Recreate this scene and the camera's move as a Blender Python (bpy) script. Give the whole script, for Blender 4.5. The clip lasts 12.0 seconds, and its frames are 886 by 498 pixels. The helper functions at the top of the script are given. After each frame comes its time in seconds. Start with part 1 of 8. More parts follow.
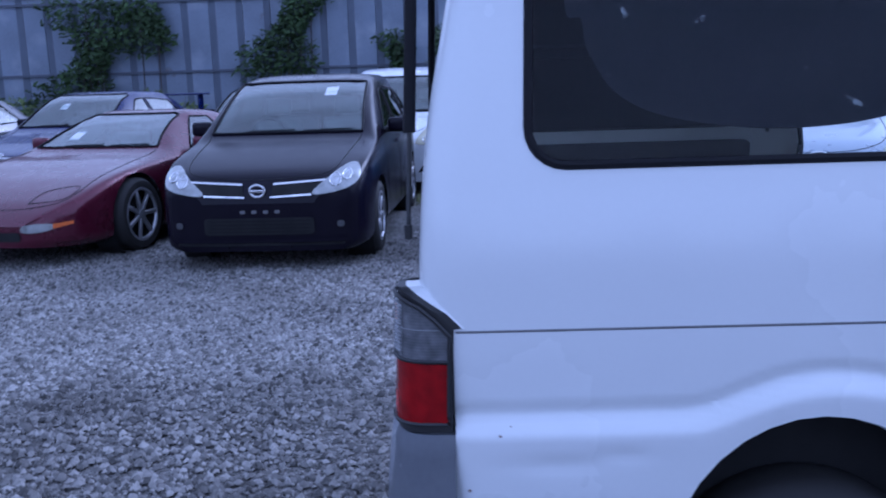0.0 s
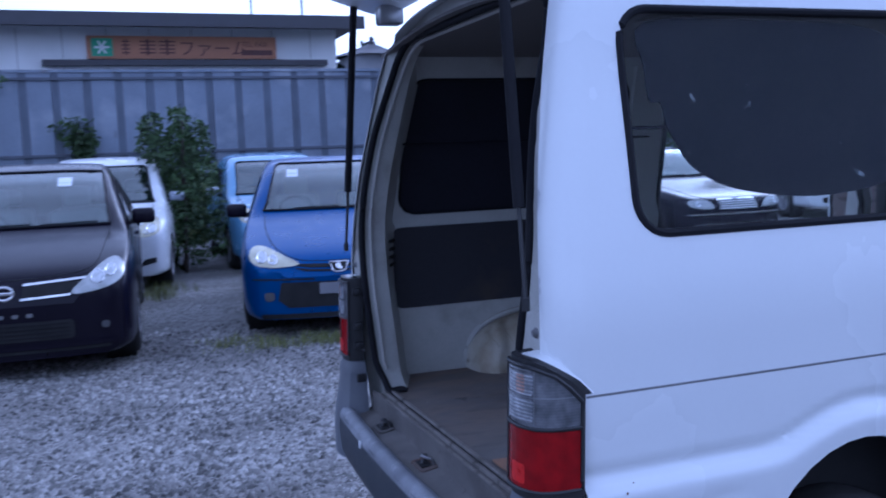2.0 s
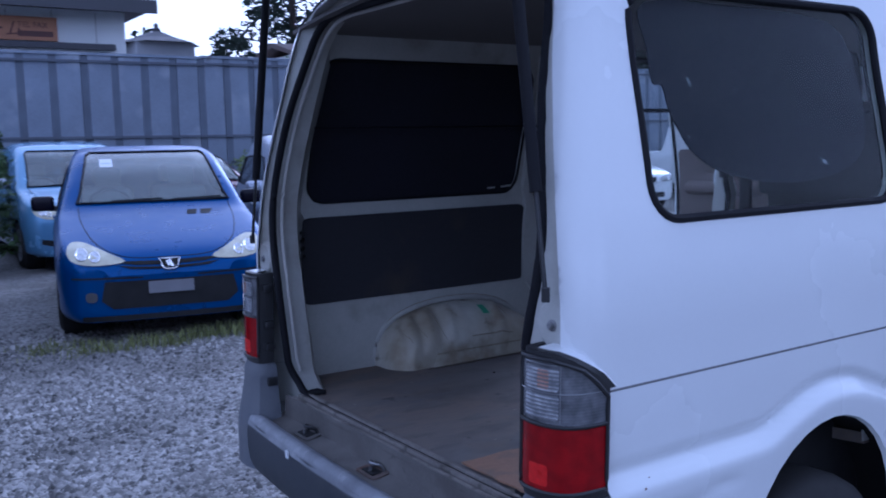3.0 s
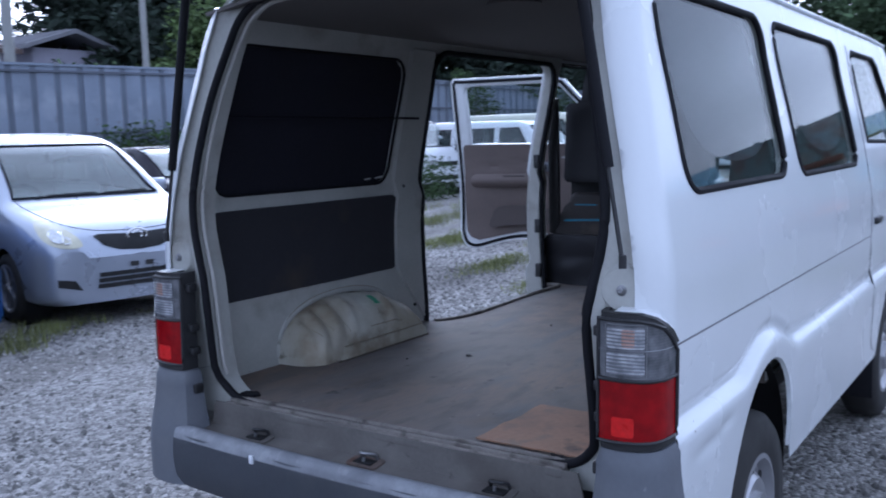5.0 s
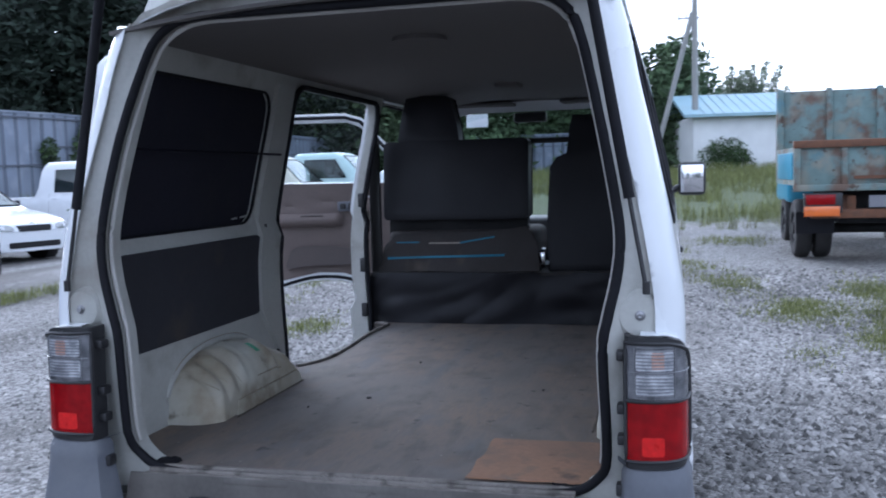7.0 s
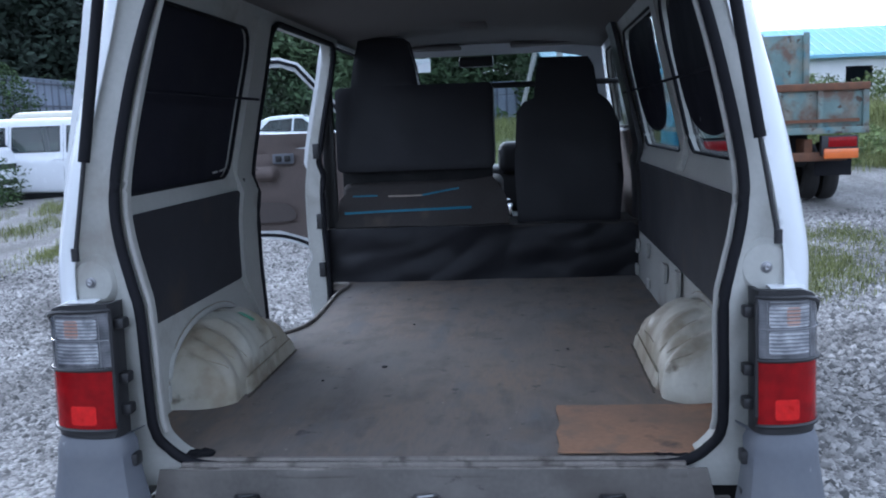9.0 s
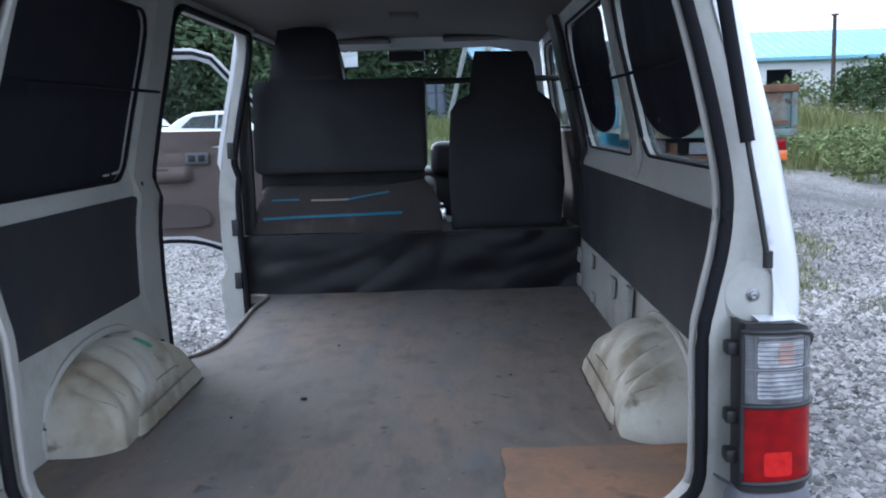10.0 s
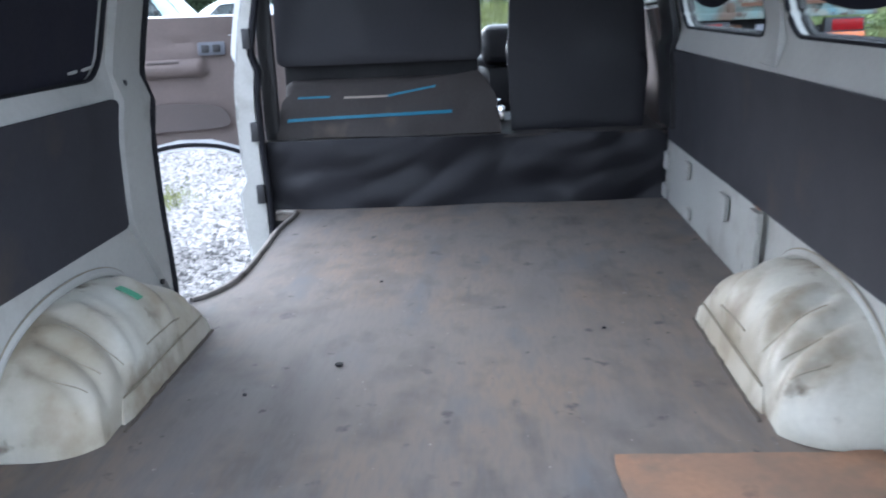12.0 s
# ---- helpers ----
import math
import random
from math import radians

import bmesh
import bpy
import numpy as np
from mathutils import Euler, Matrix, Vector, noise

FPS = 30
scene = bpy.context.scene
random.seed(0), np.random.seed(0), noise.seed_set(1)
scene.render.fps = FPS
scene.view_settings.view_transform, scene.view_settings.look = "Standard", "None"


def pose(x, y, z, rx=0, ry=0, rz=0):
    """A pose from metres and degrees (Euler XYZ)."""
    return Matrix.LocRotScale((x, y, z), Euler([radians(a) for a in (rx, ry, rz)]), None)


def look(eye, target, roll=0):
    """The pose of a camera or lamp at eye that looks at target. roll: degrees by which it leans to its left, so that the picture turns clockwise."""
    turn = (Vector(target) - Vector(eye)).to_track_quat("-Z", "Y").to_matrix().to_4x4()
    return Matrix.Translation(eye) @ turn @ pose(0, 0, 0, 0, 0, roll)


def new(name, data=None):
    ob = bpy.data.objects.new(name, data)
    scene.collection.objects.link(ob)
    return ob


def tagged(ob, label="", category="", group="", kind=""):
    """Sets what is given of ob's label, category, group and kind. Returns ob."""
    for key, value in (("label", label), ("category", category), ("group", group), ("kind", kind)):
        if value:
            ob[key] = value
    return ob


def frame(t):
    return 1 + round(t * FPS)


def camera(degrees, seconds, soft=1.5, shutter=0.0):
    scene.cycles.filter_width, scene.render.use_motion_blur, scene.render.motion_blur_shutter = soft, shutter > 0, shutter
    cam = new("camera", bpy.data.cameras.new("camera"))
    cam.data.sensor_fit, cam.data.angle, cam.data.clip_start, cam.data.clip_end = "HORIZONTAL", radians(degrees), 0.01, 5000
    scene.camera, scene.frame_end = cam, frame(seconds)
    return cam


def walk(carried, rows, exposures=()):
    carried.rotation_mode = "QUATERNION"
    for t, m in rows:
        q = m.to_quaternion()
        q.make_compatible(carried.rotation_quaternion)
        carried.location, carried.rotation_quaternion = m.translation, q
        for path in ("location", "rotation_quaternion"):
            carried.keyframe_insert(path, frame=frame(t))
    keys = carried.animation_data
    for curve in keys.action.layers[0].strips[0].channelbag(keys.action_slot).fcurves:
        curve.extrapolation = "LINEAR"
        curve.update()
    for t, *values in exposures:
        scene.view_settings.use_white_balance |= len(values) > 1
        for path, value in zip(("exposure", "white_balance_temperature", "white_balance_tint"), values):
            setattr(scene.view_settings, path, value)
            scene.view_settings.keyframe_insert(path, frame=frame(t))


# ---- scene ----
cam = camera(52.1, 12.0, soft=1.9, shutter=0.4)
PATH = [
    (0, (0.054, 0.11, 1.439), (0.003, 2.075, 1.066), -1.8),
    (0.5, (-0.171, 0.187, 1.405), (-0.11, 2.158, 1.068), -2.7),
    (1, (-0.399, 0.193, 1.416), (-0.169, 2.151, 1.084), -0.7),
    (1.5, (-0.688, 0.149, 1.462), (-0.21, 2.067, 1.158), -2.7),
    (2, (-0.859, 0.235, 1.447), (-0.164, 2.099, 1.241), -2.2),
    (2.5, (-1.033, 0.422, 1.438), (-0.096, 2.176, 1.227), -1.8),
    (4.5, (-1.621, 0.974, 1.394), (-0.144, 2.304, 1.165), -0.8),
    (5, (-1.815, 1.145, 1.396), (-0.18, 2.273, 1.16), -1.6),
    (5.5, (-1.911, 1.298, 1.39), (-0.185, 2.285, 1.173), -1.5),
    (6, (-1.918, 1.516, 1.395), (-0.142, 2.411, 1.177), -3.2),
    (6.5, (-1.962, 1.663, 1.383), (-0.096, 2.359, 1.195), -1.9),
    (7, (-2.072, 1.842, 1.392), (-0.141, 2.336, 1.231), -1.6),
    (7.5, (-2.031, 1.978, 1.366), (-0.076, 2.365, 1.201), -0.8),
    (9.5, (-1.759, 2.433, 1.385), (0.215, 2.557, 1.094), -2.6),
    (10, (-1.567, 2.413, 1.382), (0.412, 2.453, 1.101), -1.7),
    (10.5, (-1.455, 2.412, 1.366), (0.506, 2.497, 0.98), -1.2),
    (11, (-1.301, 2.452, 1.358), (0.642, 2.512, 0.89), -0.5),
    (11.5, (-1.124, 2.516, 1.374), (0.818, 2.526, 0.896), -1.6),
    (12, (-0.952, 2.508, 1.357), (0.976, 2.633, 0.842), -2.6),
]
EXPOSURES = [(0, -0.27, 4350, 27), (0.5, -0.32, 4350, 27), (1, -0.14, 4380, 27), (1.5, -0.26, 4350, 26), (2, -0.2, 4350, 26), (2.5, -0.3, 4350, 26), (4.5, -0.30, 4900, 19), (5, 0.18, 4900, 17), (5.5, 0.42, 4850, 15), (7.0, 0.55, 5180, 14), (9.5, 0.7, 5050, 11), (10, 0.98, 5300, 11), (10.5, 1.12, 5350, 11), (11, 1.3, 5250, 10), (11.5, 1.82, 5400, 10), (12, 1.97, 5400, 11)]
walk(cam, [(t, look(eye, target, roll)) for t, eye, target, roll in PATH], EXPOSURES)

# ---------------------------------------------------------------- world and sun
world = bpy.data.worlds.new("world")
scene.world = world
world.use_nodes = True
wn = world.node_tree
sky = wn.nodes.new("ShaderNodeTexSky")
sky.sky_type, sky.sun_disc = "NISHITA", False
sky.sun_elevation, sky.sun_rotation = radians(24), radians(50)
sky.air_density, sky.dust_density, sky.ozone_density = 1.0, 4.0, 1.0
overcast = wn.nodes.new("ShaderNodeHueSaturation")
overcast.inputs["Saturation"].default_value = 0.3
overcast.inputs["Value"].default_value = 2.6
deck = wn.nodes.new("ShaderNodeMix")  # an even deck of cloud over most of the clear sky
deck.data_type = "RGBA"
deck.inputs["Factor"].default_value = 0.72
deck.inputs["B"].default_value = (6.6, 6.7, 6.9, 1)
cloud_at, clouds, cloud_range, cloud_mix = (wn.nodes.new("ShaderNode" + k) for k in ("TexCoord", "TexNoise", "MapRange", "Mix"))
clouds.inputs["Scale"].default_value, clouds.inputs["Detail"].default_value = 2.2, 6
cloud_map = wn.nodes.new("ShaderNodeMapping")
cloud_map.inputs["Scale"].default_value = (1, 1.4, 4.5)
wn.links.new(cloud_at.outputs["Generated"], cloud_map.inputs["Vector"])
wn.links.new(cloud_map.outputs[0], clouds.inputs["Vector"])
cloud_range.inputs["From Min"].default_value, cloud_range.inputs["From Max"].default_value = 0.35, 0.65
cloud_range.inputs["To Min"].default_value, cloud_range.inputs["To Max"].default_value = 0.85, 1.25
wn.links.new(clouds.outputs[0], cloud_range.inputs["Value"])
cloud_mix.data_type, cloud_mix.blend_type = "RGBA", "MULTIPLY"
cloud_mix.inputs["Factor"].default_value = 1.0
wn.links.new(sky.outputs[0], overcast.inputs["Color"])
wn.links.new(overcast.outputs[0], deck.inputs["A"])
wn.links.new(deck.outputs["Result"], cloud_mix.inputs["A"])
wn.links.new(cloud_range.outputs[0], cloud_mix.inputs["B"])
wn.links.new(cloud_mix.outputs["Result"], wn.nodes["Background"].inputs["Color"])
wn.nodes["Background"].inputs["Strength"].default_value = 0.15
sun = new("sun", bpy.data.lights.new("sun", "SUN"))
sun.data.energy, sun.data.angle, sun.data.color = 0.5, radians(30), (1.0, 0.96, 0.9)
sun.matrix_world = look((7.5, 6.3, 4.4), (0, 0, 0))


# ---------------------------------------------------------------- materials
def mat(name, color, rough=0.5, metal=0.0, vary=0.12, scale=6.0, fine=90.0, bump=0.0, bump_scale=60.0, spots=None, coat=0.0, random_hue=0.0, spec=0.5):
    """A surface with a broad and a fine variation of its colour, uneven gloss and fine relief."""
    m = bpy.data.materials.new(name)
    m.use_nodes = True
    nt = m.node_tree
    b = nt.nodes["Principled BSDF"]
    co = nt.nodes.new("ShaderNodeTexCoord")
    broad, grain = nt.nodes.new("ShaderNodeTexNoise"), nt.nodes.new("ShaderNodeTexNoise")
    broad.inputs["Scale"].default_value, broad.inputs["Detail"].default_value = scale, 5
    grain.inputs["Scale"].default_value, grain.inputs["Detail"].default_value = fine, 3
    for n in (broad, grain):
        nt.links.new(co.outputs["Object"], n.inputs["Vector"])
    mix = nt.nodes.new("ShaderNodeMath")
    mix.operation = "MULTIPLY_ADD"
    nt.links.new(grain.outputs[0], mix.inputs[0])
    mix.inputs[1].default_value = 0.4
    nt.links.new(broad.outputs[0], mix.inputs[2])
    ramp = nt.nodes.new("ShaderNodeMapRange")
    ramp.inputs["From Min"].default_value, ramp.inputs["From Max"].default_value = 0.4, 1.0
    ramp.inputs["To Min"].default_value, ramp.inputs["To Max"].default_value = 1 - vary, 1 + vary
    nt.links.new(mix.outputs[0], ramp.inputs["Value"])
    tint = nt.nodes.new("ShaderNodeMix")
    tint.data_type, tint.blend_type = "RGBA", "MULTIPLY"
    tint.inputs["Factor"].default_value = 1.0
    tint.inputs["A"].default_value = (*color, 1)
    nt.links.new(ramp.outputs[0], tint.inputs["B"])
    out = tint.outputs["Result"]
    for spot_color, low, high, spot_scale in spots or ():
        n, r, mx = nt.nodes.new("ShaderNodeTexNoise"), nt.nodes.new("ShaderNodeMapRange"), nt.nodes.new("ShaderNodeMix")
        n.inputs["Scale"].default_value, n.inputs["Detail"].default_value = spot_scale, 6
        nt.links.new(co.outputs["Object"], n.inputs["Vector"])
        r.inputs["From Min"].default_value, r.inputs["From Max"].default_value = low, high
        nt.links.new(n.outputs[0], r.inputs["Value"])
        mx.data_type = "RGBA"
        nt.links.new(r.outputs[0], mx.inputs["Factor"])
        nt.links.new(out, mx.inputs["A"])
        mx.inputs["B"].default_value = (*spot_color, 1)
        out = mx.outputs["Result"]
    if random_hue:
        info, rr, hs = nt.nodes.new("ShaderNodeNewGeometry"), nt.nodes.new("ShaderNodeMapRange"), nt.nodes.new("ShaderNodeHueSaturation")
        nt.links.new(info.outputs["Random Per Island"], rr.inputs["Value"])
        rr.inputs["To Min"].default_value, rr.inputs["To Max"].default_value = 1 - random_hue, 1 + random_hue
        nt.links.new(rr.outputs[0], hs.inputs["Value"])
        nt.links.new(out, hs.inputs["Color"])
        out = hs.outputs[0]
    nt.links.new(out, b.inputs["Base Color"])
    rg = nt.nodes.new("ShaderNodeMapRange")
    rg.inputs["From Min"].default_value, rg.inputs["From Max"].default_value = 0.3, 0.7
    rg.inputs["To Min"].default_value, rg.inputs["To Max"].default_value = max(0.02, rough * 0.85), min(1, rough * 1.15)
    nt.links.new(broad.outputs[0], rg.inputs["Value"])
    nt.links.new(rg.outputs[0], b.inputs["Roughness"])
    b.inputs["Metallic"].default_value = metal
    b.inputs["Coat Weight"].default_value = coat
    b.inputs["Specular IOR Level"].default_value = spec
    b.inputs["Coat Roughness"].default_value = 0.06
    if bump:
        bn, bp = nt.nodes.new("ShaderNodeTexNoise"), nt.nodes.new("ShaderNodeBump")
        bn.inputs["Scale"].default_value, bn.inputs["Detail"].default_value = bump_scale, 4
        nt.links.new(co.outputs["Object"], bn.inputs["Vector"])
        bp.inputs["Strength"].default_value, bp.inputs["Distance"].default_value = min(1, bump), 0.01
        nt.links.new(bn.outputs[0], bp.inputs["Height"])
        nt.links.new(bp.outputs[0], b.inputs["Normal"])
    return m


def glass(name, color, rough=0.02, base=0.009, rise=6.2):
    """A thin pane: see-through, with the gloss of its two faces."""
    m = bpy.data.materials.new(name)
    m.use_nodes = True
    nt = m.node_tree
    nt.nodes.remove(nt.nodes["Principled BSDF"])
    clear, gloss = (nt.nodes.new("ShaderNodeBsdf" + k) for k in ("Transparent", "Glossy"))
    mix, facing, power, fres = (nt.nodes.new("ShaderNode" + k) for k in ("MixShader", "LayerWeight", "Math", "Math"))
    facing.inputs["Blend"].default_value = 0.5
    power.operation, fres.operation = "POWER", "MULTIPLY_ADD"
    power.inputs[1].default_value = rise
    fres.inputs[1].default_value, fres.inputs[2].default_value = 0.92, base
    nt.links.new(facing.outputs["Facing"], power.inputs[0])
    nt.links.new(power.outputs[0], fres.inputs[0])
    clear.inputs["Color"].default_value = (*color, 1)
    gloss.inputs["Roughness"].default_value = rough
    nt.links.new(fres.outputs[0], mix.inputs[0])
    nt.links.new(clear.outputs[0], mix.inputs[1])
    nt.links.new(gloss.outputs[0], mix.inputs[2])
    nt.links.new(mix.outputs[0], nt.nodes["Material Output"].inputs["Surface"])
    return m


def ribbed_lens(name, bright, dark, metal, pitch, spec, ribs=0.04):
    """A moulded lamp lens: level ribs of the given pitch, broken up by the reflector behind it."""
    m = bpy.data.materials.new(name)
    m.use_nodes = True
    nt = m.node_tree
    b = nt.nodes["Principled BSDF"]
    co, xyz, wave, sine, n, add, ramp, bump = (nt.nodes.new("ShaderNode" + k) for k in ("TexCoord", "SeparateXYZ", "Math", "Math", "TexNoise", "Math", "ValToRGB", "Bump"))
    nt.links.new(co.outputs["Object"], xyz.inputs[0])
    wave.operation, sine.operation, add.operation = "MULTIPLY", "SINE", "MULTIPLY_ADD"
    nt.links.new(xyz.outputs["Z"], wave.inputs[0])
    wave.inputs[1].default_value = 2 * math.pi / pitch
    nt.links.new(wave.outputs[0], sine.inputs[0])
    n.inputs["Scale"].default_value, n.inputs["Detail"].default_value = 32, 3
    nt.links.new(co.outputs["Object"], n.inputs["Vector"])
    nt.links.new(sine.outputs[0], add.inputs[0])
    add.inputs[1].default_value = ribs
    nt.links.new(n.outputs[0], add.inputs[2])
    ramp.color_ramp.elements[0].position, ramp.color_ramp.elements[1].position = 0.32, 0.72
    ramp.color_ramp.elements[0].color, ramp.color_ramp.elements[1].color = (*dark, 1), (*bright, 1)
    nt.links.new(add.outputs[0], ramp.inputs[0])
    nt.links.new(ramp.outputs[0], b.inputs["Base Color"])
    b.inputs["Roughness"].default_value, b.inputs["Metallic"].default_value = 0.16, metal
    b.inputs["Specular IOR Level"].default_value = spec
    bump.inputs["Strength"].default_value, bump.inputs["Distance"].default_value = 0.02, 0.002
    nt.links.new(sine.outputs[0], bump.inputs["Height"])
    nt.links.new(bump.outputs[0], b.inputs["Normal"])
    return m


def thin_paper(name):
    """A white sheet that the light shines through."""
    m = bpy.data.materials.new(name)
    m.use_nodes = True
    nt = m.node_tree
    nt.nodes.remove(nt.nodes["Principled BSDF"])
    front, through_it, mix = (nt.nodes.new("ShaderNode" + k) for k in ("BsdfDiffuse", "BsdfTranslucent", "MixShader"))
    front.inputs["Color"].default_value = through_it.inputs["Color"].default_value = (0.85, 0.87, 0.9, 1)
    mix.inputs[0].default_value = 0.6
    nt.links.new(front.outputs[0], mix.inputs[1])
    nt.links.new(through_it.outputs[0], mix.inputs[2])
    nt.links.new(mix.outputs[0], nt.nodes["Material Output"].inputs["Surface"])
    return m


def worn_floor(name):
    """Old coated plywood: grey, worn lengthwise in streaks, browner towards the seats, with stains."""
    m = bpy.data.materials.new(name)
    m.use_nodes = True
    nt = m.node_tree
    b = nt.nodes["Principled BSDF"]
    co = nt.nodes.new("ShaderNodeTexCoord")

    def layer(scale, stretch, low, high, detail=6, shift=0.0):
        mp, n, r = nt.nodes.new("ShaderNodeMapping"), nt.nodes.new("ShaderNodeTexNoise"), nt.nodes.new("ShaderNodeMapRange")
        mp.inputs["Scale"].default_value = stretch
        mp.inputs["Location"].default_value = (shift, shift * 0.7, 0)
        n.inputs["Scale"].default_value, n.inputs["Detail"].default_value = scale, detail
        nt.links.new(co.outputs["Object"], mp.inputs["Vector"])
        nt.links.new(mp.outputs[0], n.inputs["Vector"])
        r.inputs["From Min"].default_value, r.inputs["From Max"].default_value = low, high
        nt.links.new(n.outputs[0], r.inputs["Value"])
        return r.outputs[0]

    def blend(base, factor, color, mode="MIX"):
        mx = nt.nodes.new("ShaderNodeMix")
        mx.data_type, mx.blend_type = "RGBA", mode
        nt.links.new(factor, mx.inputs["Factor"])
        nt.links.new(base, mx.inputs["A"])
        mx.inputs["B"].default_value = (*color, 1)
        return mx.outputs["Result"]
    base = nt.nodes.new("ShaderNodeRGB")
    base.outputs[0].default_value = (0.163, 0.145, 0.129, 1)
    out = blend(base.outputs[0], layer(1.4, (1, 1.3, 1), 0.40, 0.62), (0.195, 0.152, 0.117))
    out = blend(out, layer(2.2, (1, 2, 1), 0.50, 0.74, shift=3.1), (0.155, 0.147, 0.14))
    out = blend(out, layer(1.8, (0.9, 3.5, 1), 0.55, 0.75, shift=7.7), (0.112, 0.1, 0.092))
    out = blend(out, layer(3.0, (1, 3, 1), 0.56, 0.74, shift=1.3), (0.12, 0.124, 0.132))
    out = blend(out, layer(4.5, (1, 1, 1), 0.55, 0.76, shift=5.2), (0.085, 0.074, 0.066))
    out = blend(out, layer(3.2, (1, 1, 1), 0.6, 0.74, shift=9.4), (0.195, 0.15, 0.115))
    out = blend(out, layer(9, (0.8, 1.6, 1), 0.52, 0.74, 8, shift=2.2), (0.105, 0.094, 0.086))
    out = blend(out, layer(26, (1, 1, 1), 0.70, 0.76, 3), (0.06, 0.053, 0.05))
    out = blend(out, layer(11, (1, 1, 1), 0.66, 0.72, 4, shift=4.4), (0.075, 0.068, 0.064))
    out = blend(out, layer(14, (0.3, 1.8, 1), 0.66, 0.78, 3, shift=8.8), (0.11, 0.1, 0.094))
    out = blend(out, layer(60, (1, 1, 1), 0.74, 0.78, 2, shift=6.1), (0.3, 0.27, 0.24))
    out = blend(out, layer(90, (0.2, 1, 1), 0.45, 0.85, 2), (0.14, 0.126, 0.118))
    nt.links.new(out, b.inputs["Base Color"])
    b.inputs["Roughness"].default_value = 0.78
    bp = nt.nodes.new("ShaderNodeBump")
    bp.inputs["Strength"].default_value, bp.inputs["Distance"].default_value = 0.12, 0.003
    nt.links.new(layer(60, (0.2, 1, 1), 0.3, 0.7, 3), bp.inputs["Height"])
    nt.links.new(bp.outputs[0], b.inputs["Normal"])
    return m


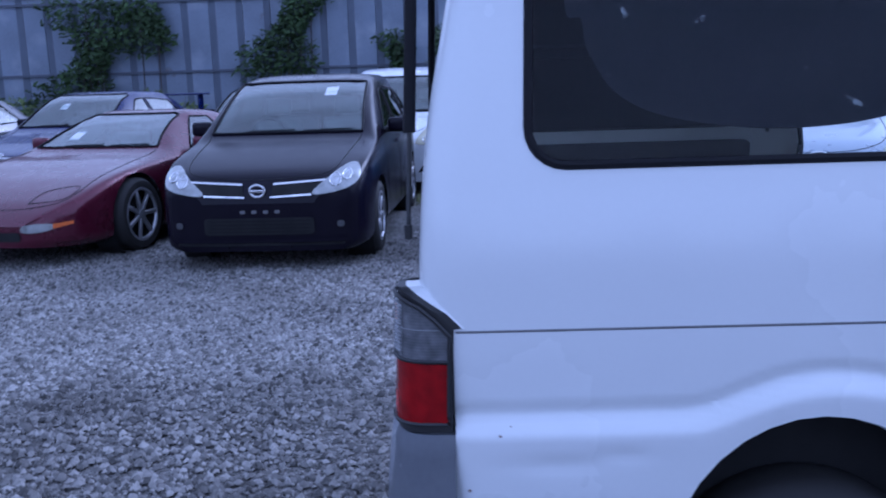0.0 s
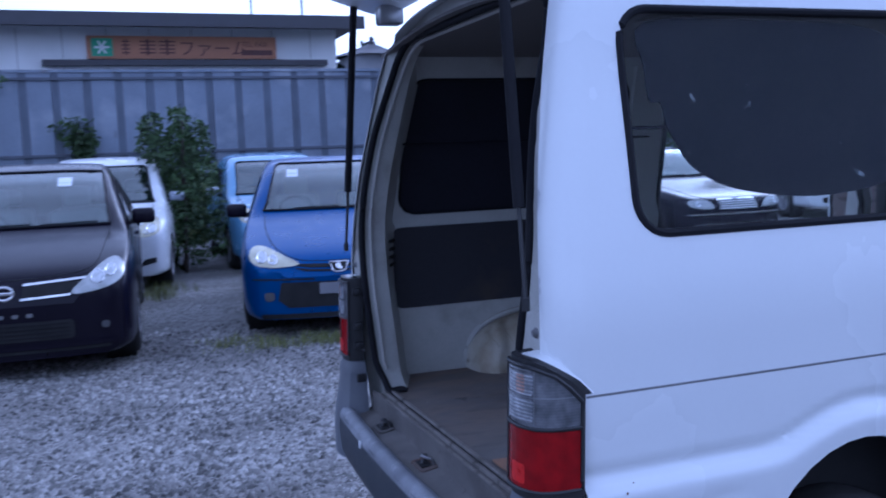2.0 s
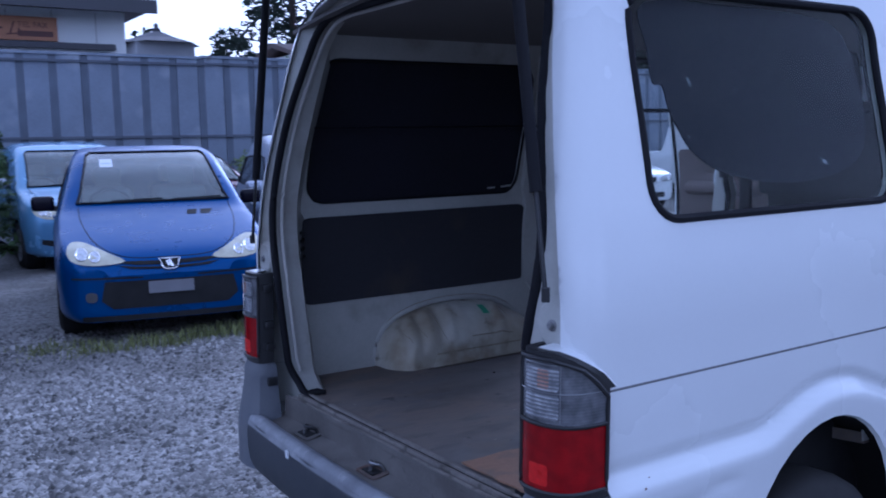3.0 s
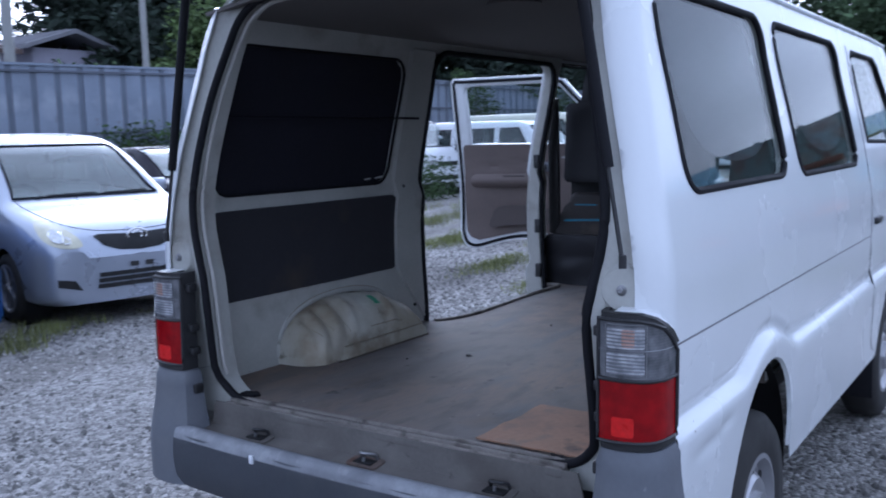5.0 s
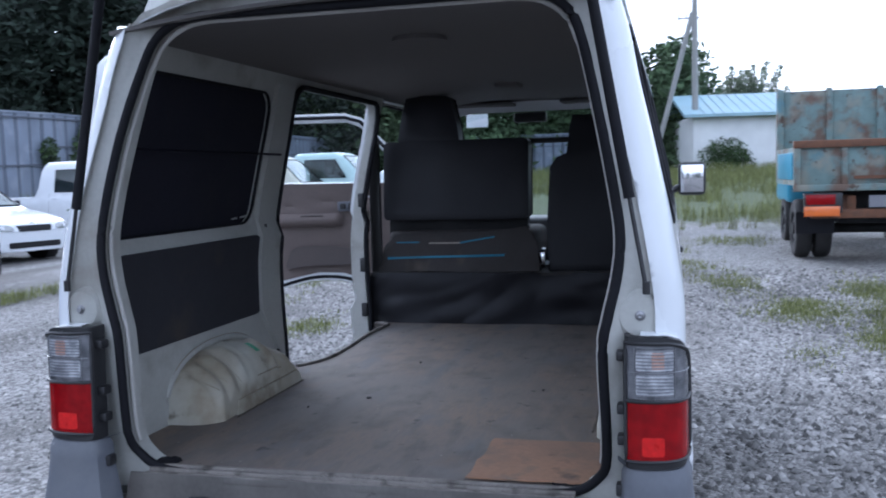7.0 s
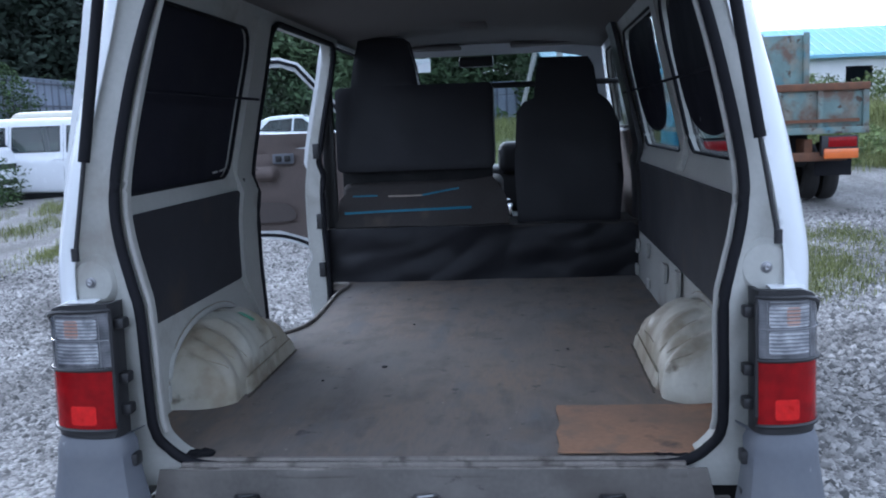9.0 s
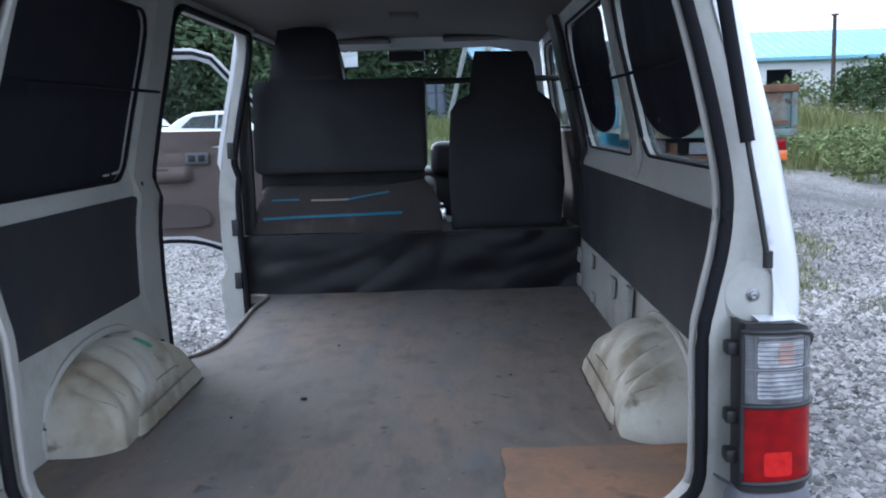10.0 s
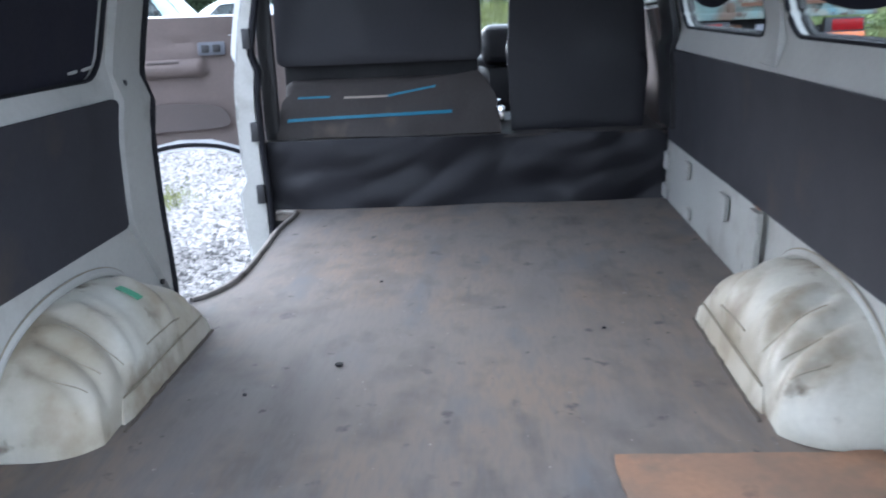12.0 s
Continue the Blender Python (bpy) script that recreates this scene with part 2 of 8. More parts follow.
M = dict(
    van_white=mat("van_white_paint", (0.74, 0.76, 0.78), 0.26, coat=0.4, vary=0.02, scale=2),
    van_inner=mat("van_inner_paint", (0.44, 0.44, 0.41), 0.45, vary=0.14, scale=4, spots=[((0.22, 0.19, 0.15), 0.56, 0.8, 5)]),
    arch=mat("arch_paint", (0.55, 0.54, 0.47), 0.5, vary=0.14, scale=7, spots=[((0.34, 0.29, 0.2), 0.42, 0.7, 4), ((0.26, 0.22, 0.16), 0.5, 0.68, 8), ((0.16, 0.135, 0.1), 0.64, 0.76, 16)]),
    scratch=mat("brown_scratch", (0.085, 0.065, 0.048), 0.9, vary=0.4, scale=30),
    film_inner=mat("dull_black_film", (0.018, 0.018, 0.026), 0.85, vary=0.3, spec=0.2),
    speck=mat("grey_speck", (0.24, 0.25, 0.28), 0.8, vary=0.5, scale=60),
    # shade of the pressed creases put into the colour; weld seams share it
    crease_shade_and_seam=mat("crease_shade_and_seam", (0.27, 0.24, 0.18), 0.8, vary=0.35, scale=40),
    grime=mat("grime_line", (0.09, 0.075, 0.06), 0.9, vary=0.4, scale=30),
    seam=mat("seam_grey", (0.16, 0.16, 0.17), 0.7, vary=0.2),
    fog=mat("fog_lamp_glass", (0.1, 0.1, 0.11), 0.2, metal=0.4, coat=0.5),
    headliner=mat("headliner", (0.15, 0.14, 0.135), 0.95, vary=0.12, bump=0.15, bump_scale=300),
    rubber=mat("rubber", (0.010, 0.010, 0.013), 0.7, vary=0.3, spec=0.2),
    plastic=mat("grey_plastic", (0.122, 0.13, 0.15), 0.55, vary=0.15, scale=5, bump=0.08, bump_scale=400, spots=[((0.155, 0.16, 0.17), 0.5, 0.8, 6), ((0.3, 0.3, 0.31), 0.72, 0.78, 22)]),
    # wear, plus the sky light on the lip's top put into the colour
    lip_worn_lit=mat("worn_lit_edge", (0.25, 0.258, 0.28), 0.6, vary=0.3, scale=10, spots=[((0.16, 0.165, 0.185), 0.45, 0.65, 6), ((0.34, 0.345, 0.36), 0.6, 0.75, 17)]),
    step=mat("worn_step", (0.125, 0.116, 0.107), 0.65, vary=0.3, scale=6, spots=[((0.2, 0.187, 0.17), 0.45, 0.8, 4), ((0.09, 0.08, 0.072), 0.5, 0.8, 7), ((0.06, 0.054, 0.05), 0.68, 0.76, 22)]),
    black_plastic=mat("black_plastic", (0.02, 0.02, 0.022), 0.45, vary=0.2),
    board=mat("black_board", (0.024, 0.024, 0.03), 0.75, vary=0.25, scale=3, spots=[((0.085, 0.065, 0.045), 0.6, 0.85, 3)]),
    film=mat("black_film", (0.006, 0.006, 0.013), 0.6, vary=0.3, scale=5, spec=0.2, spots=[((0.3, 0.31, 0.34), 0.70, 0.73, 15)]),
    ply=worn_floor("worn_floor"),
    patch=mat("bare_plywood", (0.33, 0.185, 0.11), 0.8, vary=0.25, scale=4, fine=70, spots=[((0.15, 0.115, 0.09), 0.42, 0.74, 4), ((0.2, 0.14, 0.10), 0.5, 0.7, 13), ((0.08, 0.06, 0.05), 0.62, 0.74, 9)]),
    alloy=mat("dull_aluminium", (0.23, 0.21, 0.19), 0.6, metal=0.35, vary=0.35, scale=10, spots=[((0.08, 0.07, 0.06), 0.52, 0.66, 14)]),
    vinyl=mat("black_vinyl", (0.0145, 0.0145, 0.0185), 0.5, vary=0.25, scale=5, bump=0.12, bump_scale=250, spec=0.35),
    cloth=mat("dark_cloth", (0.04, 0.035, 0.033), 0.85, vary=0.25, scale=8, bump=0.2, bump_scale=200, spots=[((0.09, 0.07, 0.055), 0.6, 0.8, 6)]),
    tape=mat("blue_tape", (0.02, 0.16, 0.25), 0.6, vary=0.25, scale=9),
    tape_old=mat("faded_tape", (0.3, 0.26, 0.22), 0.6),
    trim_pale=mat("pale_trim", (0.44, 0.43, 0.40), 0.6, vary=0.15),
    trim=mat("door_trim", (0.14, 0.112, 0.102), 0.8, vary=0.15, scale=9, bump=0.1, bump_scale=200),
    trim_dark=mat("dark_door_trim", (0.09, 0.075, 0.07), 0.85, vary=0.15),
    steel=mat("steel", (0.3, 0.3, 0.31), 0.35, metal=0.9, vary=0.2),
    catch_rust=mat("brown_dirty_steel", (0.13, 0.1, 0.085), 0.75, vary=0.35, scale=18, spots=[((0.1, 0.05, 0.03), 0.5, 0.66, 22)]),
    rust=mat("rust", (0.14, 0.065, 0.035), 0.8, vary=0.35, scale=14, bump=0.2),
    chrome=mat("chrome", (0.75, 0.75, 0.77), 0.12, metal=1.0, vary=0.05),
    alu_wheel=mat("wheel_silver", (0.42, 0.42, 0.44), 0.35, metal=0.7, vary=0.1),
    tyre=mat("tyre_rubber", (0.022, 0.021, 0.021), 0.8, vary=0.3, scale=12),
    # near-black for dark parts, and for the shade inside gaps and holes
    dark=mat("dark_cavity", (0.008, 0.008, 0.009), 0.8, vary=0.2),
    red_lens=ribbed_lens("red_lens", (0.29, 0.0035, 0.006), (0.19, 0.002, 0.004), 0.0, 0.006, 0.25, 0.02),
    clear_lens=ribbed_lens("clear_lens", (0.24, 0.245, 0.265), (0.10, 0.104, 0.115), 0.4, 0.006, 0.5, 0.03),
    orange_lens=mat("orange_lens", (0.7, 0.16, 0.03), 0.2, coat=0.5),
    head_lens=mat("headlamp_lens", (0.36, 0.37, 0.37), 0.12, metal=0.3, vary=0.45, scale=9, coat=0.5),
    yellow_lens=mat("yellowed_headlamp", (0.5, 0.48, 0.36), 0.2, metal=0.2, vary=0.25, scale=9, coat=0.5),
    thin_paper=thin_paper("thin_paper"),
    paper=mat("paper", (0.75, 0.77, 0.8), 0.8, vary=0.05),
    white=mat("white_car_paint", (0.72, 0.74, 0.77), 0.25, coat=0.5, vary=0.03),
    silver=mat("silver_car_paint", (0.36, 0.39, 0.46), 0.3, metal=0.55, coat=0.5, vary=0.05),
    grey=mat("grey_car_paint", (0.1, 0.1, 0.115), 0.3, metal=0.4, coat=0.6, vary=0.05),
    black=mat("black_car_paint", (0.0065, 0.005, 0.012), 0.22, vary=0.08, spec=0.2),
    maroon=mat("maroon_car_paint", (0.085, 0.008, 0.025), 0.28, metal=0.4, coat=0.5, vary=0.06, spec=0.4),
    blue=mat("blue_car_paint", (0.003, 0.055, 0.21), 0.3, metal=0.4, coat=0.15, vary=0.06, spec=0.3),
    light_blue=mat("light_blue_car_paint", (0.16, 0.32, 0.52), 0.25, metal=0.3, coat=0.6, vary=0.05),
    navy=mat("navy_car_paint", (0.004, 0.008, 0.075), 0.25, coat=0.3, vary=0.05, spec=0.35),
    mint=mat("pale_green_paint", (0.52, 0.66, 0.66), 0.35, coat=0.3, vary=0.06),
    cream=mat("cream_car_paint", (0.62, 0.6, 0.5), 0.35, coat=0.3, vary=0.06),
    glass=glass("window_glass", (0.9, 0.93, 0.93)),
    car_glass=glass("car_glass", (0.66, 0.74, 0.73), base=0.06, rise=3.0),
    tint_glass=glass("tinted_glass", (0.09, 0.1, 0.11)),
    fence=mat("fence_steel", (0.2, 0.23, 0.29), 0.5, metal=0.2, vary=0.22, scale=1.3, fine=30, spots=[((0.34, 0.37, 0.43), 0.55, 0.75, 1.1), ((0.12, 0.1, 0.09), 0.66, 0.8, 2.7)]),
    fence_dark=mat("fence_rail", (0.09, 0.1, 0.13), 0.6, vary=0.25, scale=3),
    wall_white=mat("old_white_wall", (0.76, 0.77, 0.77), 0.75, vary=0.08, scale=1.5),
    roof_pale=mat("pale_sheet_roof", (0.3, 0.44, 0.5), 0.5, vary=0.12, scale=1.2),
    # shade of the recesses between the fence sheets, put into the colour
    fence_recess=mat("fence_recess_strip", (0.105, 0.122, 0.16), 0.6, vary=0.25, scale=2),
    roof_dark=mat("dark_roof", (0.06, 0.06, 0.07), 0.6, vary=0.2, scale=2),
    roof_blue=mat("blue_sheet_roof", (0.22, 0.46, 0.58), 0.45, vary=0.1, scale=1.2),
    sign=mat("sign_orange", (0.42, 0.2, 0.11), 0.6, vary=0.12, scale=2),
    sign_dark=mat("sign_lettering", (0.11, 0.045, 0.04), 0.6),
    sign_green=mat("sign_green", (0.08, 0.36, 0.2), 0.6),
    truck_blue=mat("truck_teal", (0.15, 0.215, 0.205), 0.7, vary=0.3, scale=4, spots=[((0.13, 0.085, 0.06), 0.47, 0.6, 3.1), ((0.22, 0.22, 0.18), 0.5, 0.68, 4.7), ((0.08, 0.19, 0.23), 0.6, 0.7, 2.2), ((0.07, 0.045, 0.03), 0.62, 0.68, 9)]),
    truck_cab=mat("truck_cab_blue", (0.05, 0.28, 0.42), 0.4, vary=0.08, coat=0.3),
    concrete=mat("pole_concrete", (0.3, 0.3, 0.29), 0.85, vary=0.12, scale=3),
    leaf=mat("leaf", (0.05, 0.085, 0.028), 0.85, vary=0.35, scale=1.5, random_hue=0.4),
    leaf_dark=mat("dark_leaf", (0.022, 0.035, 0.024), 0.95, vary=0.4, scale=0.35, random_hue=0.4),
    leaf_light=mat("light_leaf", (0.095, 0.14, 0.045), 0.9, vary=0.3, scale=0.8, random_hue=0.4),
    leaf_pale=mat("pale_leaf", (0.2, 0.235, 0.16), 0.95, vary=0.3, scale=0.5, random_hue=0.3),
    leaf_bamboo=mat("bamboo_leaf", (0.075, 0.115, 0.055), 0.95, vary=0.4, scale=0.35, random_hue=0.4),
    grass=mat("grass", (0.17, 0.185, 0.065), 0.9, vary=0.35, scale=1.0, random_hue=0.4),
    bark=mat("bark", (0.06, 0.048, 0.04), 0.9, vary=0.25, bump=0.3, bump_scale=20),
    amber_glow=ribbed_lens("amber_bulb", (0.66, 0.42, 0.34), (0.34, 0.2, 0.16), 0.3, 0.0076, 0.4, 0.08),
    red_bright=mat("red_reflector", (0.56, 0.012, 0.011), 0.3, vary=0.25, scale=60, spec=0.3),
    lens_bright=ribbed_lens("lens_window", (0.8, 0.82, 0.85), (0.24, 0.25, 0.28), 0.45, 0.0076, 0.5, 0.09),
    lens_rib=mat("lens_rib", (0.26, 0.265, 0.28), 0.2, metal=0.4, coat=0.3),
    stone=mat("gravel_stone", (0.22, 0.212, 0.202), 0.85, vary=0.5, scale=0.8, fine=60, random_hue=0.75, spots=[((0.085, 0.08, 0.075), 0.5, 0.7, 0.9)]),
)


# ---------------------------------------------------------------- building helpers
def part(name, bm, material, parent=None, label="", smooth=40):
    """Links a bmesh as one mesh object, under a thing or a part if one is given."""
    me = bpy.data.meshes.new(name)
    bm.to_mesh(me)
    bm.free()
    me.materials.append(M[material] if isinstance(material, str) else material)
    if smooth:
        me.shade_smooth()
        me.set_sharp_from_angle(angle=radians(smooth))
    ob = new(name, me)
    if parent:
        ob.parent = parent
    if label:
        ob["label"] = label
    return ob


def thing(name, label, category, group="", kind="", at=(0, 0, 0), turn=0):
    ob = tagged(new(name), label, category, group, kind)
    ob.matrix_world = pose(*at, 0, 0, turn)
    return ob


def merge(*bms):
    out = bmesh.new()
    for b in bms:
        me = bpy.data.meshes.new("t")
        b.to_mesh(me)
        b.free()
        out.from_mesh(me)
        bpy.data.meshes.remove(me)
    return out


def box(x0, x1, y0, y1, z0, z1, bevel=0.0, seg=2, m=None):
    bm = bmesh.new()
    bmesh.ops.create_cube(bm, size=1)
    for v in bm.verts:
        v.co = Vector(((x0, x1)[v.co.x > 0], (y0, y1)[v.co.y > 0], (z0, z1)[v.co.z > 0]))
    if bevel:
        bmesh.ops.bevel(bm, geom=list(bm.edges), offset=bevel, segments=seg, affect="EDGES", profile=0.5)
    if m:
        bm.transform(m)
    return bm


def tube(points, radius, n=10, closed=False, taper=None):
    """A round bar along a line of points."""
    bm = bmesh.new()
    pts = [Vector(p) for p in points]
    rings = []
    up = Vector((0.13, 0.21, 0.97))
    for i, p in enumerate(pts):
        a = pts[i - 1] if i or closed else p
        b = pts[(i + 1) % len(pts)] if i < len(pts) - 1 or closed else p
        d = (b - a).normalized()
        s = d.cross(up if abs(d.dot(up)) < 0.95 else Vector((1, 0, 0))).normalized()
        t = d.cross(s)
        r = radius * (1 if taper is None else 1 + (taper - 1) * i / max(1, len(pts) - 1))
        rings.append([bm.verts.new(p + r * (math.cos(2 * math.pi * k / n) * s + math.sin(2 * math.pi * k / n) * t)) for k in range(n)])
    m = len(rings)
    for i in range(m if closed else m - 1):
        for k in range(n):
            bm.faces.new((rings[i][k], rings[i][(k + 1) % n], rings[(i + 1) % m][(k + 1) % n], rings[(i + 1) % m][k]))
    if not closed:
        bm.faces.new(rings[0][::-1])
        bm.faces.new(rings[-1])
    bmesh.ops.recalc_face_normals(bm, faces=bm.faces)
    return bm


def lathe(profile, n=32, m=None):
    """Turns a line of (radius, height) round the y axis."""
    bm = bmesh.new()
    rings = [[bm.verts.new((r * math.cos(2 * math.pi * k / n), h, r * math.sin(2 * math.pi * k / n))) for k in range(n)] for r, h in profile]
    for a, b in zip(rings, rings[1:]):
        for k in range(n):
            bm.faces.new((a[k], a[(k + 1) % n], b[(k + 1) % n], b[k]))
    bmesh.ops.remove_doubles(bm, verts=bm.verts, dist=1e-5)
    bmesh.ops.recalc_face_normals(bm, faces=bm.faces)
    if m:
        bm.transform(m)
    return bm


def smooth_line(points, steps=6, closed=False):
    """A smooth curve through points of any dimension."""
    p = [np.array(q, float) for q in points]
    n, out = len(p), []
    for i in range(n if closed else n - 1):
        a, b, c, d = (p[(i + k) % n] if closed else p[min(max(i + k, 0), n - 1)] for k in (-1, 0, 1, 2))
        for s in range(steps):
            t = s / steps
            out.append(0.5 * (2 * b + (c - a) * t + (2 * a - 5 * b + 4 * c - d) * t * t + (3 * b - a - 3 * c + d) * t ** 3))
    if not closed:
        out.append(p[-1])
    return [tuple(q) for q in out]


def rounded(x0, x1, z0, z1, r, n=6, skew=0.0):
    """A rectangle with round corners, its top moved along by skew."""
    out = []
    for cx, cz, a0 in ((x1 - r, z0 + r, -90), (x1 - r, z1 - r, 0), (x0 + r, z1 - r, 90), (x0 + r, z0 + r, 180)):
        for k in range(n + 1):
            a = radians(a0 + 90 * k / n)
            z = cz + r * math.sin(a)
            out.append((cx + r * math.cos(a) + skew * (z - z0) / (z1 - z0), z))
    return out


def inside(pts, poly):
    x, y = pts[:, 0], pts[:, 1]
    hit = np.zeros(len(pts), bool)
    for (x0, y0), (x1, y1) in zip(poly, poly[1:] + poly[:1]):
        with np.errstate(divide="ignore", invalid="ignore"):
            hit ^= ((y0 > y) != (y1 > y)) & (x < (x1 - x0) * (y - y0) / (y1 - y0 + 1e-12) + x0)
    return hit


def near_line(pts, poly):
    best = np.full(len(pts), 1e9)
    for a, b in zip(poly, poly[1:] + poly[:1]):
        a, d = np.array(a), np.array(b) - np.array(a)
        t = np.clip(((pts - a) @ d) / max(1e-12, d @ d), 0, 1)
        best = np.minimum(best, np.hypot(*(pts - a - t[:, None] * d).T))
    return best


def sheet(outline, holes, step, fn, thick=0.0, flip=False):
    """A curved panel: a flat outline with holes, meshed finely and laid into space by fn(u, v); thick gives it a back."""
    from mathutils.geometry import delaunay_2d_cdt
    loops = []
    for lp in [outline] + list(holes):
        fine = []
        for (ax, ay), (bx, by) in zip(lp, lp[1:] + lp[:1]):
            k = max(1, math.ceil(math.hypot(bx - ax, by - ay) / step))
            fine += [(ax + (bx - ax) * i / k, ay + (by - ay) * i / k) for i in range(k)]
        loops.append(fine)
    us, vs = [p[0] for p in outline], [p[1] for p in outline]
    grid = np.array([(u, v) for u in np.arange(min(us) + step / 2, max(us), step) for v in np.arange(min(vs) + step / 2, max(vs), step)] or [(us[0], vs[0])])
    ok = inside(grid, loops[0]) & (near_line(grid, loops[0]) > step * 0.4)
    for lp in loops[1:]:
        ok &= ~inside(grid, lp) & (near_line(grid, lp) > step * 0.4)
    verts, edges = [], []
    for lp in loops:
        k = len(verts)
        verts += lp
        edges += [(k + i, k + (i + 1) % len(lp)) for i in range(len(lp))]
    verts += [tuple(p) for p in grid[ok]]
    vv, _, ff, *_ = delaunay_2d_cdt([Vector(p) for p in verts], edges, [], 0, 1e-6)
    pts = np.array([tuple(v) for v in vv])
    tri = np.array(ff)
    cen = pts[tri].mean(axis=1)
    keep = inside(cen, loops[0])
    for lp in loops[1:]:
        keep &= ~inside(cen, lp)
    bm = bmesh.new()
    used = sorted(set(tri[keep].ravel()))
    new_v = {i: bm.verts.new(fn(*pts[i])) for i in used}
    for f in tri[keep]:
        bm.faces.new([new_v[i] for i in (f if not flip else f[::-1])])
    if thick:
        bm.normal_update()
        front, border = list(bm.faces), [e for e in bm.edges if len(e.link_faces) == 1]
        back = {v: bm.verts.new(v.co - v.normal * thick) for v in list(bm.verts)}
        for f in front:
            bm.faces.new([back[v] for v in reversed(f.verts)])
        for e in border:
            a, b = e.link_loops[0].vert, e.link_loops[0].link_loop_next.vert
            bm.faces.new((b, a, back[a], back[b]))
    return bm


def strip(line_a, line_b, closed=True):
    """A band between two lines of equally many points."""
    bm = bmesh.new()
    a, b = [bm.verts.new(p) for p in line_a], [bm.verts.new(p) for p in line_b]
    for i in range(len(a) if closed else len(a) - 1):
        j = (i + 1) % len(a)
        bm.faces.new((a[i], a[j], b[j], b[i]))
    return bm


def table(rows):
    """A smooth function through rows of (x, value)."""
    xs, ys = [r[0] for r in rows], [r[1] for r in rows]

    def f(x):
        if x <= xs[0]:
            return ys[0]
        for i in range(len(xs) - 1):
            if x <= xs[i + 1]:
                h = xs[i + 1] - xs[i]
                t = (x - xs[i]) / h
                s = [(ys[k + 1] - ys[k]) / (xs[k + 1] - xs[k]) for k in range(len(xs) - 1)]
                m0 = s[i] if i == 0 else (0 if s[i - 1] * s[i] <= 0 else 2 * s[i - 1] * s[i] / (s[i - 1] + s[i]))
                m1 = s[i] if i == len(s) - 1 else (0 if s[i + 1] * s[i] <= 0 else 2 * s[i + 1] * s[i] / (s[i + 1] + s[i]))
                return ((2 * t ** 3 - 3 * t * t + 1) * ys[i] + (t ** 3 - 2 * t * t + t) * h * m0 + (3 * t * t - 2 * t ** 3) * ys[i + 1] + (t ** 3 - t * t) * h * m1)
        return ys[-1]
    return f


def step01(t):
    t = min(1, max(0, t))
    return t * t * (3 - 2 * t)


def ground_z(x, y):
    """The yard is level round the van and rises gently ahead of it."""
    r = 0.03 * max(0.0, x - 4) * step01((x - 4) / 3)
    return min(r, 1.2) * (1 - 0.75 * step01((y - 8) / 7) * step01((30 - x) / 10))


# ---------------------------------------------------------------- ground and fence
def build_ground():
    bm = bmesh.new()
    xs = [-400, -150, -60, -25] + list(np.arange(-14, 24.1, 0.5)) + [28, 34, 44, 60, 90, 160, 420]
    ys = [-400, -150, -60, -25] + list(np.arange(-12, 22.1, 0.5)) + [26, 34, 50, 90, 160, 420]
    rows = [[bm.verts.new((x, y, ground_z(x, y) + 0.02 * noise.noise((x * 0.4, y * 0.4, 3)) * (1 if abs(x) < 24 else 0))) for y in ys] for x in xs]
    for a, b in zip(rows, rows[1:]):
        for k in range(len(ys) - 1):
            bm.faces.new((a[k], b[k], b[k + 1], a[k + 1]))
    return part("ground", bm, gravel_material())


